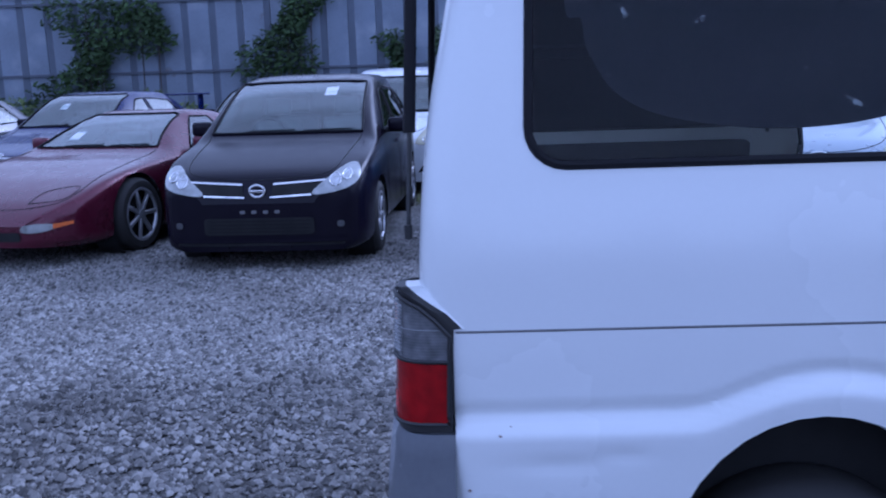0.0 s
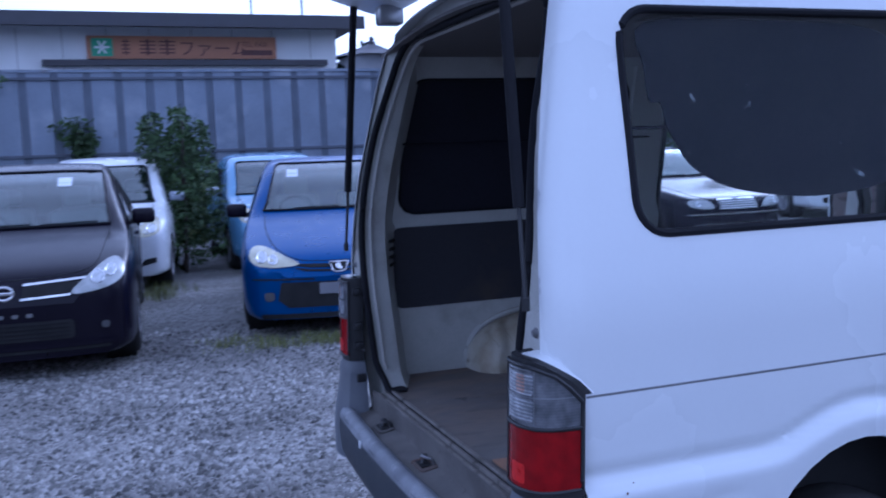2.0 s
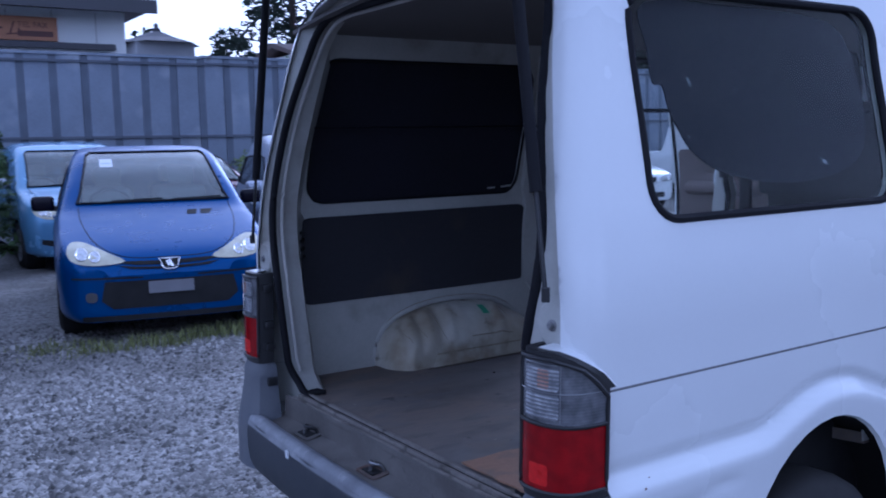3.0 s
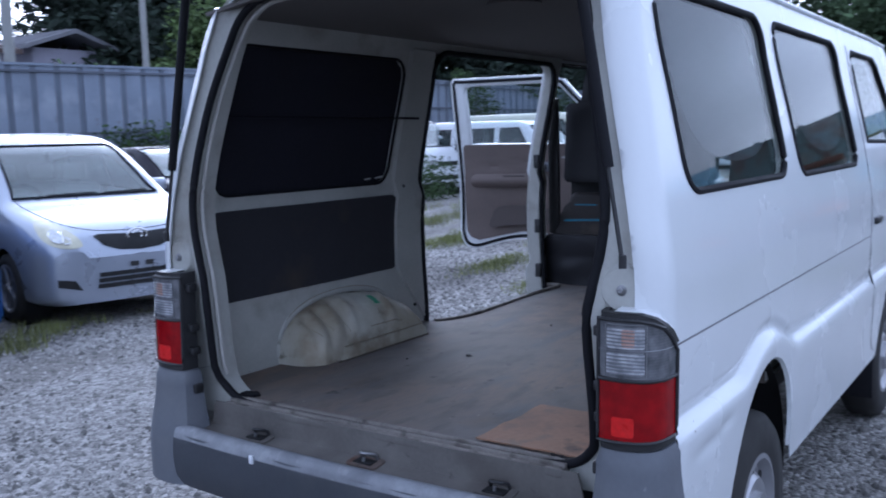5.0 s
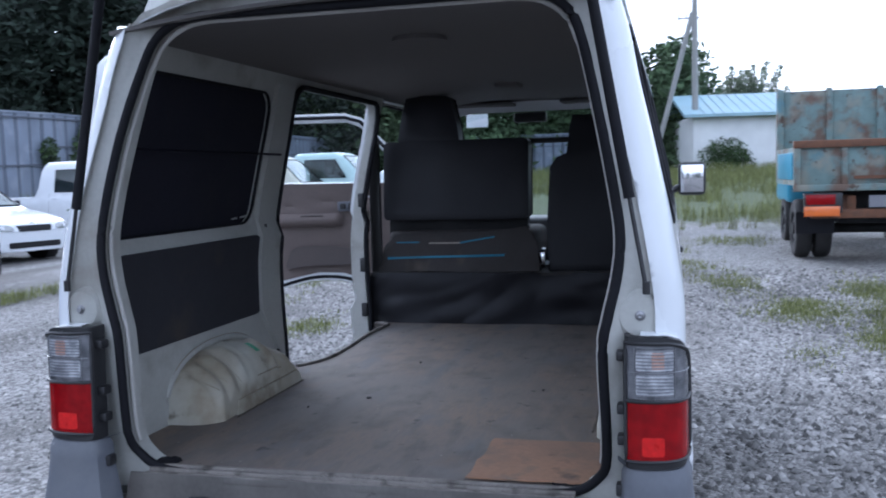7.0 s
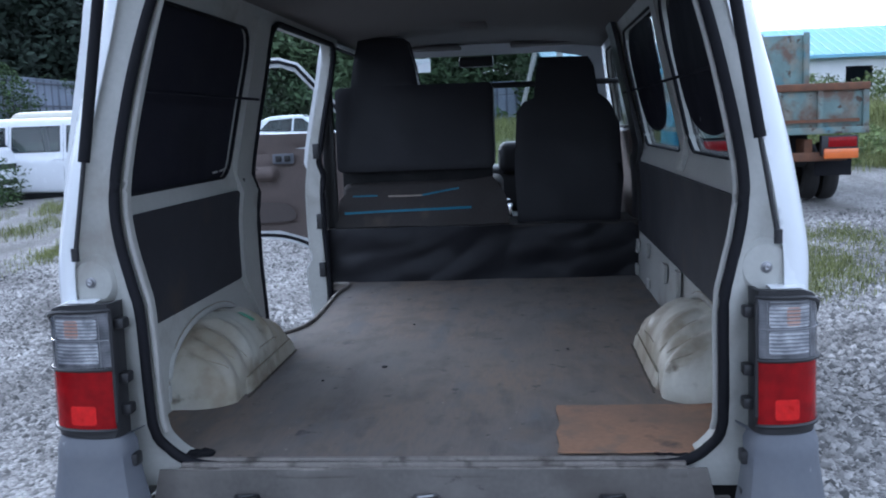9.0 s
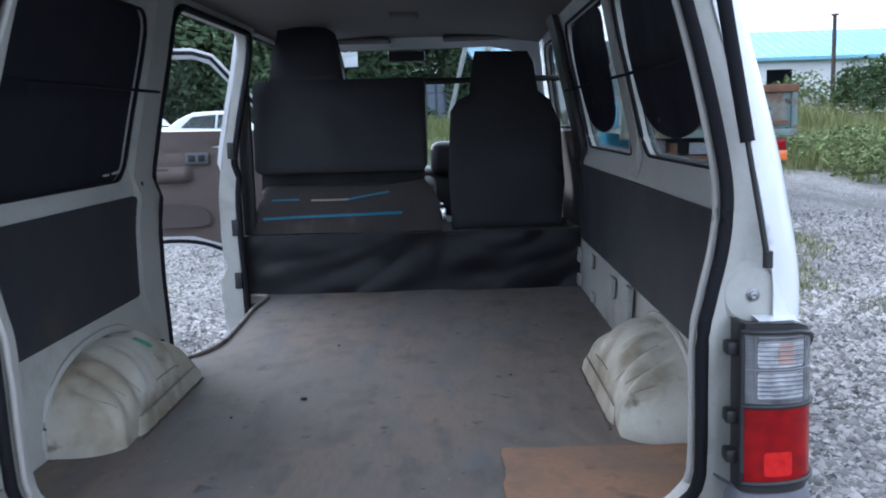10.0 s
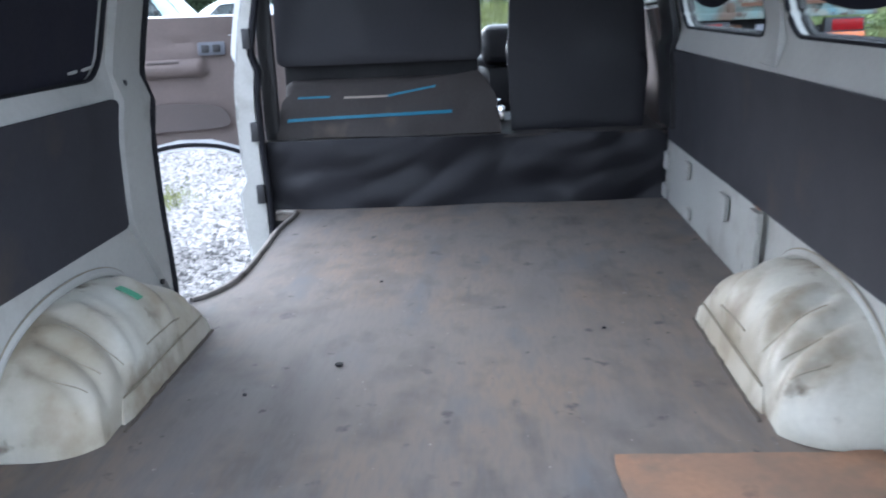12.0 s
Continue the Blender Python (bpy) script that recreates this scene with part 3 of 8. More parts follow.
def gravel_material():
    m = bpy.data.materials.new("gravel")
    m.use_nodes = True
    nt = m.node_tree
    b = nt.nodes["Principled BSDF"]
    co = nt.nodes.new("ShaderNodeTexCoord")
    cell = nt.nodes.new("ShaderNodeTexVoronoi")
    cell.inputs["Scale"].default_value = 44
    nt.links.new(co.outputs["Object"], cell.inputs["Vector"])
    broad = nt.nodes.new("ShaderNodeTexNoise")
    broad.inputs["Scale"].default_value, broad.inputs["Detail"].default_value = 0.7, 6
    lay = nt.nodes.new("ShaderNodeMapping")
    lay.inputs["Rotation"].default_value, lay.inputs["Scale"].default_value = (0, 0, 0.35), (0.45, 1.5, 1)
    nt.links.new(co.outputs["Object"], lay.inputs["Vector"])
    nt.links.new(lay.outputs[0], broad.inputs["Vector"])
    hsv = nt.nodes.new("ShaderNodeSeparateColor")
    nt.links.new(cell.outputs["Color"], hsv.inputs[0])
    ramp = nt.nodes.new("ShaderNodeValToRGB")
    ramp.color_ramp.elements[0].color, ramp.color_ramp.elements[1].color = (0.085, 0.081, 0.077, 1), (0.38, 0.37, 0.355, 1)
    nt.links.new(hsv.outputs[0], ramp.inputs[0])
    dirt = nt.nodes.new("ShaderNodeMix")
    dirt.data_type = "RGBA"
    r = nt.nodes.new("ShaderNodeMapRange")
    r.inputs["From Min"].default_value, r.inputs["From Max"].default_value, r.inputs["To Max"].default_value = 0.45, 0.68, 0.85
    nt.links.new(broad.outputs[0], r.inputs["Value"])
    nt.links.new(r.outputs[0], dirt.inputs["Factor"])
    nt.links.new(ramp.outputs[0], dirt.inputs["A"])
    dirt.inputs["B"].default_value = (0.1, 0.092, 0.082, 1)
    xyz, add, zone, yard, both, green = (nt.nodes.new("ShaderNode" + k) for k in ("SeparateXYZ", "Math", "MapRange", "MapRange", "Math", "Mix"))
    nt.links.new(co.outputs["Object"], xyz.inputs[0])
    add.operation = "MULTIPLY_ADD"
    nt.links.new(broad.outputs[0], add.inputs[0])
    add.inputs[1].default_value = 9.0
    nt.links.new(xyz.outputs["X"], add.inputs[2])
    zone.inputs["From Min"].default_value, zone.inputs["From Max"].default_value, zone.inputs["To Max"].default_value = 19.0, 21.5, 0.9
    nt.links.new(add.outputs[0], zone.inputs["Value"])
    yard.inputs["From Min"].default_value, yard.inputs["From Max"].default_value = 8.0, 6.0
    nt.links.new(xyz.outputs["Y"], yard.inputs["Value"])
    both.operation = "MULTIPLY"
    nt.links.new(zone.outputs[0], both.inputs[0])
    nt.links.new(yard.outputs[0], both.inputs[1])
    green.data_type = "RGBA"
    nt.links.new(both.outputs[0], green.inputs["Factor"])
    nt.links.new(dirt.outputs["Result"], green.inputs["A"])
    green.inputs["B"].default_value = (0.075, 0.1, 0.03, 1)
    nt.links.new(green.outputs["Result"], b.inputs["Base Color"])
    b.inputs["Roughness"].default_value = 0.85
    bp = nt.nodes.new("ShaderNodeBump")
    bp.inputs["Strength"].default_value, bp.inputs["Distance"].default_value, bp.invert = 0.9, 0.02, True
    nt.links.new(cell.outputs["Distance"], bp.inputs["Height"])
    nt.links.new(bp.outputs[0], b.inputs["Normal"])
    return m


tagged(build_ground(), "grey gravel yard with worn tracks", "ground", kind="structure")

# ---------------------------------------------------------------- the white van (x ahead, y to its left, origin under its rear end)
van = thing("van", "white panel van with its tailgate and passenger doors open", "van", at=(0.029, 2.630, 0))
SIDE = table([(0.25, 0.79), (0.5, 0.80), (0.72, 0.803), (0.95, 0.812), (1.06, 0.812), (1.24, 0.79), (1.45, 0.748), (1.6, 0.714), (1.73, 0.689), (1.85, 0.655)])
FLARE = table([(-0.1, 0.760), (0.44, 0.762), (0.48, 0.766), (0.58, 0.803), (0.66, 0.828), (0.73, 0.836), (0.82, 0.828), (0.90, 0.803), (1.00, 0.768), (1.06, 0.760), (4.2, 0.752)])
REAR = table([(0.3, -0.02), (0.75, -0.045), (1.04, -0.07), (1.14, -0.066), (1.34, -0.047), (1.53, -0.013), (1.7, 0.022), (1.86, 0.065)])
FLOOR = 0.645


FLARE_OUT = table([(-1.0, 0.002), (-0.45, 0.002), (-0.13, 0.019), (-0.030, 0.0245), (-0.022, 0.0225), (0.008, -0.0075), (0.013, -0.0105), (0.019, -0.0105), (0.036, -0.0008), (0.042, 0.0), (1.0, 0.0)])


def side_y(x, z):
    """Half the van's width at that place of its side."""
    y = SIDE(z) + FLARE_OUT(z - FLARE(x))
    y -= 0.006 * math.exp(-((x - 0.20) / 0.09) ** 2 - ((z - 0.672) / 0.018) ** 2) + 0.005 * math.exp(-((x - 0.33) / 0.05) ** 2 - ((z - 0.69) / 0.013) ** 2)  # a shallow dent
    if x > 3.5:
        y -= 0.2 * ((x - 3.5) / 0.6) ** 2
    return y


CORNER = 0.07


def skin(s, out=0.0):
    """The van's outer skin: along its side and round the rear corner, which turns in with a small radius."""
    def f(u, z):
        x0 = REAR(z) + CORNER
        y = side_y(max(u, x0), z)
        if u >= x0:
            return (u, s * (y + out), z)
        a = (x0 - u) / CORNER
        return (x0 - (CORNER + out) * math.sin(a), s * (y - CORNER + (CORNER + out) * math.cos(a)), z)
    return f


def rear_edge(z):
    return REAR(z) + CORNER - CORNER * 1.5


def inner_y(x, z):
    return SIDE(z) - 0.062 + 0.03 * step01((z - 1.195) / 0.03)


def right(f, out=0.0):
    return lambda x, z: (x, -(f(x, z) + out), z)


def left(f, out=0.0):
    return lambda x, z: (x, f(x, z) + out, z)


def arch_line(cx, r, top, low, n=18):
    """The lip of a wheel arch from back to front."""
    out = []
    for k in range(n + 1):
        a = math.pi * (1 - k / n)
        z = 0.30 + (top - 0.30) * math.sin(a) ** 0.8
        out.append((cx + r * math.cos(a), max(low, z)))
    return out


SILL = [(-0.01, 0.42)] + arch_line(0.72, 0.315, 0.765, 0.42) + [(1.06, 0.37), (2.56, 0.37)] + arch_line(2.93, 0.33, 0.755, 0.37) + [(3.32, 0.37), (3.98, 0.40), (4.06, 0.62), (4.05, 0.95), (3.95, 1.12), (3.42, 1.825)]
OUTLINE = SILL + [(2.2, 1.84), (1.0, 1.84), (0.22, 1.833), (0.13, 1.823), (rear_edge(1.79) + 0.012, 1.803), (rear_edge(1.77), 1.77)] + [(rear_edge(z), z) for z in (1.72, 1.6, 1.45, 1.3, 1.15, 1.06)] + [(rear_edge(1.03), 1.032), (-0.072, 1.016), (-0.037, 0.990), (-0.005, 0.954), (-0.006, 0.74), (-0.01, 0.6)]
W1 = rounded(0.146, 1.03, 1.265, 1.745, 0.075, skew=0.016)
W1_LEFT = rounded(0.115, 1.02, 1.235, 1.715, 0.07, skew=0.03)
W2 = rounded(1.19, 2.14, 1.258, 1.742, 0.07, skew=-0.02)
W3 = [(2.43, 1.345), (3.30, 1.33), (3.335, 1.36), (3.27, 1.46), (3.05, 1.70), (2.97, 1.73), (2.46, 1.73), (2.42, 1.705)]
SLIDE = rounded(1.215, 2.265, 0.43, 1.755, 0.09)
DOOR = smooth_line([(2.34, 0.80), (2.37, 0.715), (2.45, 0.685), (2.57, 0.715), (2.70, 0.745), (2.82, 0.75), (2.95, 0.73), (3.08, 0.67), (3.19, 0.56), (3.27, 0.47), (3.34, 0.47)], 3) + [(3.37, 0.60), (3.38, 1.2), (3.36, 1.40), (3.06, 1.735), (2.96, 1.765), (2.36, 1.765), (2.34, 1.74)]


def van_side(name, place, holes, flip):
    part(name, sheet(OUTLINE, holes, 0.0115 if place is right else 0.03, skin(-1 if place is right else 1), 0.003, flip), "van_white", van, smooth=60)


van_side("right_side_panel", right, [W1, W2, W3], False)
van_side("left_side_panel", left, [W1_LEFT, SLIDE, DOOR], True)


def frame_round(name, loop, place, outer, inner, material, depth_out=0.004):
    """The reveal of an opening from the outer skin to the inner wall."""
    part(name, strip([place(outer, depth_out)(*p) for p in loop], [place(inner, -0.002)(*p) for p in loop]), material, van)


def fine(loop, step=0.05):
    out = []
    for (ax, ay), (bx, by) in zip(loop, loop[1:] + loop[:1]):
        k = max(1, math.ceil(math.hypot(bx - ax, by - ay) / step))
        out += [(ax + (bx - ax) * i / k, ay + (by - ay) * i / k) for i in range(k)]
    return out


for place, loops in ((right, (W1, W2, W3)), (left, (W1_LEFT,))):
    for lp in loops:
        lp = fine(lp)
        frame_round("window_reveal", lp, place, side_y, inner_y, "van_inner", -0.012)
        part("inner_seal", tube([place(inner_y, -0.001)(*p) for p in lp], 0.006, 6, closed=True), "rubber", van)
        part("window_seal", tube([place(side_y, -0.003)(*p) for p in lp], 0.010, 8, closed=True), "rubber", van, "black rubber window seal")
        pane = part("window_pane", sheet(lp, [], 0.08, place(side_y, -0.008), 0.004), "glass", van)
        pane.visible_shadow = False
frame_round("door_reveal", fine(SLIDE), left, side_y, inner_y, "van_inner")
frame_round("door_reveal", fine(DOOR), left, side_y, inner_y, "van_inner")
ring = fine(SLIDE)
cut = next(i for i in range(len(ring)) if ring[i][1] >= 0.5 and ring[i - 1][1] < 0.5)
part("door_seal", tube([left(inner_y, -0.020)(*p) for p in ring[cut:] + ring[:cut] if p[1] >= 0.5], 0.012, 8), "rubber", van)
ring = fine(DOOR)
cut = next(i for i in range(len(ring)) if ring[i][1] >= 0.9 and ring[i - 1][1] < 0.9)
part("door_seal", tube([left(inner_y, 0.02)(*p) for p in ring[cut:] + ring[:cut] if p[1] >= 0.9], 0.011, 8), "rubber", van)


# dark sun covers behind the glass
COVER = [(x + 0.045 * step01((0.8 - x) / 0.4), z + 0.018) for x, z in [(0.195, 1.70), (0.185, 1.60), (0.187, 1.53), (0.215, 1.523), (0.222, 1.473), (0.245, 1.425), (0.275, 1.383), (0.345, 1.342), (0.46, 1.316), (0.63, 1.304), (0.80, 1.315), (0.91, 1.345), (0.97, 1.40), (0.99, 1.50), (0.965, 1.62), (0.92, 1.68), (0.80, 1.705), (0.5, 1.71)]]
for dx in (0.0, 1.09):
    part("sun_cover", sheet(smooth_line([(x + dx, z) for x, z in COVER], 4, True), [], 0.06, right(side_y, -0.024), 0.004), "film", van, "black window cover with worn specks")
    rnd = random.Random(31 + int(dx))
    flakes = []
    for k in range(20):
        x, z, n = rnd.uniform(0.30, 0.95) + dx, rnd.uniform(1.40, 1.71), rnd.choice((0.001, 0.0012, 0.0015, 0.0022))
        flakes.append(tube([right(side_y, -0.0196)(x, z), right(side_y, -0.0196)(x + n * rnd.uniform(1, 3), z + n * rnd.uniform(-2, 2))], n * 0.7, 5))
    tagged(part("worn_specks", merge(*flakes), "speck", van), kind="stuff")
part("sun_cover", sheet(rounded(0.09, 1.05, 1.225, 1.73, 0.07), [], 0.06, left(inner_y, 0.012), 0.004), "film_inner", van, "black cover over the whole window")
# pale slivers painted in for glints of light at the cover's edge
for x, z, a, n in ((0.985, 1.262, 5, 0.028), (1.012, 1.705, -52, 0.02), (0.91, 1.258, 3, 0.018)):
    part("glint_sliver", box(-n, n, -0.003, 0.003, -0.0028, 0.0028, 0.001, m=pose(x, inner_y(x, z) + 0.008, z) @ pose(0, 0, 0, 0, -a, 0)), "trim_pale", van)

# seams of the skin
for place, end in ((right, 2.35), (left, 1.2)):
    part("body_seam", tube([place(side_y, -0.002)(x, 0.948) for x in np.arange(0.0, end, 0.06)], 0.0036, 6), "seam", van)
part("door_gap", tube([right(side_y, -0.002)(x, z) for x, z in smooth_line([(2.36, 1.75), (2.34, 1.3), (2.345, 0.8), (2.40, 0.5), (2.5, 0.42)], 5)], 0.004, 6), "dark", van)
part("door_handle", box(2.40, 2.52, -0.83, -0.795, 0.99, 1.02, 0.008), "black_plastic", van)


# roof
def roof_z(x, y):
    return 1.83 + 0.105 * (1 - (abs(y) / 0.665) ** 2.6) - 0.05 * step01((0.25 - x) / 0.25) - 0.012 * step01((x - 3.0) / 0.5)


part("roof", sheet([(0.045, -0.48), (0.07, -0.58), (0.16, -0.645), (0.3, -0.66), (3.42, -0.66), (3.42, 0.66), (0.3, 0.66), (0.16, 0.645), (0.07, 0.58), (0.045, 0.48)], [], 0.06, lambda x, y: (x, y, roof_z(x, y)), 0.004), "van_white", van)
for s in (-1, 1):
    part("roof_gutter", tube([(x, s * 0.662, 1.831 - 0.05 * step01((0.25 - x) / 0.25) * 0.4 - 0.01 * step01((x - 3.0) / 0.5)) for x in np.arange(0.24, 3.45, 0.1)], 0.010, 8), "van_white", van)
part("headliner", sheet([(0.05, -0.66), (3.35, -0.66), (3.35, 0.66), (0.05, 0.66)], [], 0.08, lambda x, y: (x, y, 1.797 + 0.05 * (1 - (abs(y) / 0.66) ** 2) - 0.012 * step01((x - 2.9) / 0.5)), 0.01), "headliner", van, "dull grey cloth headliner")

# rear frame with the opening
HALF = [(0.0, 0.632), (0.48, 0.632), (0.55, 0.642), (0.60, 0.675), (0.625, 0.74), (0.620, 0.98), (0.632, 1.06), (0.653, 1.15), (0.662, 1.24), (0.650, 1.34), (0.616, 1.52), (0.577, 1.69), (0.545, 1.77), (0.485, 1.815), (0.41, 1.827), (0.0, 1.832)]
half_fine = smooth_line(HALF[1:-1], 4)
half_fine = [p for k, p in enumerate(half_fine) if k == 0 or math.dist(p, half_fine[k - 1]) > 0.006]
OPENING = [(y - 0.01, z) for y, z in half_fine] + [(-y - 0.01, z) for y, z in reversed(half_fine)]
OPEN_W = table([(z, y) for y, z in HALF[4:14]])


def rear_x(y, z):
    """The rear face: a channel between the rounded corner and the flange that carries the seal."""
    flange = step01((0.060 - (abs(y + 0.01) - OPEN_W(z))) / 0.045) * step01((z - 0.66) / 0.09) * step01((1.74 - z) / 0.25)
    return REAR(z) + 0.034 - 0.018 * step01((abs(y) - (SIDE(z) - 0.10)) / 0.04) - 0.02 * flange


outer_half = [(0.0, 0.585), (0.75, 0.585), (0.755, 0.75)] + [(SIDE(z) - 0.055, z) for z in (0.95, 1.05, 1.15, 1.3, 1.45, 1.6, 1.7, 1.785)] + [(0.58, 1.845), (0.5, 1.875), (0.3, 1.90), (0.0, 1.905)]
rear_outline = outer_half[1:-1] + [(-y, z) for y, z in reversed(outer_half[1:-1])]
part("rear_frame", sheet(rear_outline, [OPENING], 0.02, lambda y, z: (rear_x(y, z), y, z), 0.004), "van_inner", van, "faded white paint with dirt along the opening")


def shrink(loop, d, dz=0.0):
    return [(y - math.copysign(d, y) if abs(y) > 0.05 else y, z - (d if z > 1.2 else -d) * (1 if z > 1.7 or z < 0.68 else 0) + dz) for y, z in loop]


jamb = shrink(OPENING, 0.011)
part("rear_jamb", strip([(rear_x(y, z), y, z) for y, z in OPENING], [(REAR(z) + 0.095, y, z) for y, z in OPENING]), "van_inner", van)
part("rear_seal", tube([(rear_x(y, z) - 0.004, y, z) for y, z in OPENING], 0.0118, 10, closed=True), "rubber", van, "black rubber seal round the rear opening")
part("seal_trim", tube([(rear_x(y, z) + 0.024, y, z) for y, z in jamb if z > 0.70], 0.0065, 8), "trim_pale", van, "pale beige trim strip beside the seal")
inner_ring = [(math.copysign(min(inner_y(0, z), abs(y) + 0.16), y), z) for y, z in OPENING]
part("rear_inner_frame", strip([(REAR(z) + 0.095, y, z) for y, z in OPENING], [(REAR(z) + 0.16, y, z if z < 1.7 else z + 0.1) for y, z in inner_ring]), "van_inner", van)

# inner walls
ARCH_IN = [(0.69 - 0.30 * math.cos(a), FLOOR - 0.02 + 0.19 * math.sin(a) ** 0.7) for a in np.linspace(0, math.pi, 15)]
IN_OUT = [(0.02, FLOOR - 0.02)] + ARCH_IN + [(2.34, FLOOR - 0.02), (2.34, 1.825), (0.10, 1.825), (0.02, 1.2)]
part("right_inner_wall", sheet(IN_OUT, [W1, [(x, z) for x, z in W2]], 0.06, right(inner_y), 0.004), "van_inner", van, "scuffed off-white inner panel")
LEFT_IN = [(0.02, FLOOR - 0.02)] + ARCH_IN + [(1.215, FLOOR - 0.02), (1.215, 1.755), (2.265, 1.755), (2.265, FLOOR - 0.25), (2.34, FLOOR - 0.25), (2.34, 1.825), (0.10, 1.825), (0.02, 1.2)]
part("left_inner_wall", sheet(LEFT_IN, [W1_LEFT], 0.06, left(inner_y), 0.004, True), "van_inner", van, "scuffed off-white inner panel")
part("lining_board", sheet(rounded(0.075, 1.055, 0.893, 1.19, 0.045), [], 0.06, left(inner_y, -0.010), 0.006), "board", van, "black hardboard lining")
part("lining_board", sheet(rounded(0.075, 2.295, 0.868, 1.188, 0.03), [], 0.06, right(inner_y, -0.010), 0.006), "board", van, "black hardboard lining with scratches")
for k in range(11):
    x, z, n = random.uniform(0.3, 1.7), random.uniform(0.90, 1.16), random.uniform(0.1, 0.5)
    part("scratch", tube([right(inner_y, -0.0105)(x + n * t, z + 0.012 * math.sin(5 * t + k)) for t in np.linspace(0, 1, 7)], random.uniform(0.0008, 0.0022), 5), "scratch", van)
# pressed ribs of the lower walls and the pillar
part("wall_rib", sheet([(1.105, 0.68), (1.20, 0.68), (1.17, 0.862), (1.10, 0.862)], [], 0.03, right(inner_y, -0.014), 0.014), "van_inner", van)
for x, z, w, h in ((1.47, 0.80, 0.045, 0.035), (1.95, 0.815, 0.04, 0.028), (1.90, 0.682, 0.03, 0.02), (2.285, 0.79, 0.04, 0.03), (2.285, 0.682, 0.04, 0.025)):
    part("wall_pad", sheet(rounded(x - w, x + w, z - h, z + h, 0.012, 3), [], 0.03, right(inner_y, -0.010), 0.010), "van_inner", van)
# dark tubes paint in the shade along the pressed creases
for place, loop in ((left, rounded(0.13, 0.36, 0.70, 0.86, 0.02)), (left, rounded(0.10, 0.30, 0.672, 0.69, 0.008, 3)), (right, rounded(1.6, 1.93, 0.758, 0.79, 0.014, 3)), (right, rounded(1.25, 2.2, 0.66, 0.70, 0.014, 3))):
    part("pressed_edge", tube([place(inner_y, -0.0005)(*p) for p in fine(loop, 0.04)], 0.0028, 6, closed=True), "crease_shade_and_seam", van)
part("rust_spot", sheet(smooth_line([(1.16, 0.855), (1.27, 0.862), (1.24, 0.87), (1.17, 0.872)], 3, True), [], 0.02, right(inner_y, -0.003), 0.002), "rust", van)
for x, z in ((1.20, 0.80), (1.195, 0.74)):
    part("hole_plug", lathe([(0, 0), (0.008, 0), (0.008, 0.006), (0, 0.006)], 10, pose(x, -inner_y(x, z) + 0.004, z, 0, 0, 180)), "dark", van)
part("window_pillar", sheet([(1.035, 0.90), (1.21, 0.66), (1.21, 1.755), (1.06, 1.755)], [], 0.06, left(inner_y, -0.022), 0.02), "van_inner", van)
part("window_pillar", sheet([(1.045, 1.2), (1.165, 1.2), (1.165, 1.76), (1.065, 1.76)], [], 0.06, right(inner_y, -0.006), 0.005), "van_inner", van)
part("front_pillar", sheet([(2.272, 0.42), (2.335, 0.42), (2.335, 1.755), (2.272, 1.755)], [], 0.06, left(lambda x, z: inner_y(x, z) + 0.055, -0.05), 0.05), "van_white", van, "white pillar edge with black seal")
part("pillar_seal", tube([left(inner_y, -0.002)(2.285, z) for z in np.arange(0.6, 1.75, 0.08)], 0.012, 8), "rubber", van)
for z in (0.72, 0.95, 1.28):
    part("door_latch", box(2.250, 2.276, 0.735, 0.765, z - 0.035, z + 0.035, 0.004), "black_plastic", van)
for x, z in ((1.13, 0.73), (0.08, 0.905), (1.10, 1.22)):
    part("plug", lathe([(0, 0), (0.007, 0), (0.007, 0.008), (0, 0.008)], 12, pose(x, inner_y(x, z) - 0.03, z)), "black_plastic", van)
for k in range(4):
    part("vent_slot", box(-0.032, 0.032, -0.004, 0.004, -0.006, 0.006, 0.002, m=pose(0.068, 0.69, 1.065 + 0.028 * k, 0, 0, 57)), "dark", van)

# cargo floor with its cut-away at the side step
FLOOR_OUT = [(0.0, -0.735), (0.40, -0.735), (0.43, -0.60), (0.97, -0.60), (1.0, -0.735), (2.345, -0.735), (2.345, 0.735), (2.28, 0.735), (2.265, 0.64), (2.2, 0.62), (2.0, 0.63), (1.7, 0.615), (1.45, 0.61), (1.3, 0.635), (1.215, 0.675), (1.20, 0.735), (1.0, 0.735), (0.97, 0.60), (0.43, 0.60), (0.40, 0.735), (0.0, 0.735)]
part("cargo_floor", sheet(FLOOR_OUT, [], 0.06, lambda x, y: (x, y, FLOOR + 0.003 * noise.noise((x * 4, y * 4, 0))), 0.03), "ply", van, "worn brown plywood floor, scratched and stained")
edge_line = smooth_line([(2.27, 0.70), (2.26, 0.635), (2.2, 0.62), (2.0, 0.63), (1.7, 0.615), (1.45, 0.61), (1.3, 0.635), (1.22, 0.68)], 5)
part("floor_edging", tube([(x, y, FLOOR + 0.004) for x, y in edge_line], 0.009, 8), "alloy", van)
part("side_step", box(1.2, 2.33, 0.56, 0.79, 0.36, 0.40, 0.01), "black_plastic", van)
part("step_riser", box(1.2, 2.33, 0.55, 0.575, 0.38, 0.63, 0.004), "dark", van)
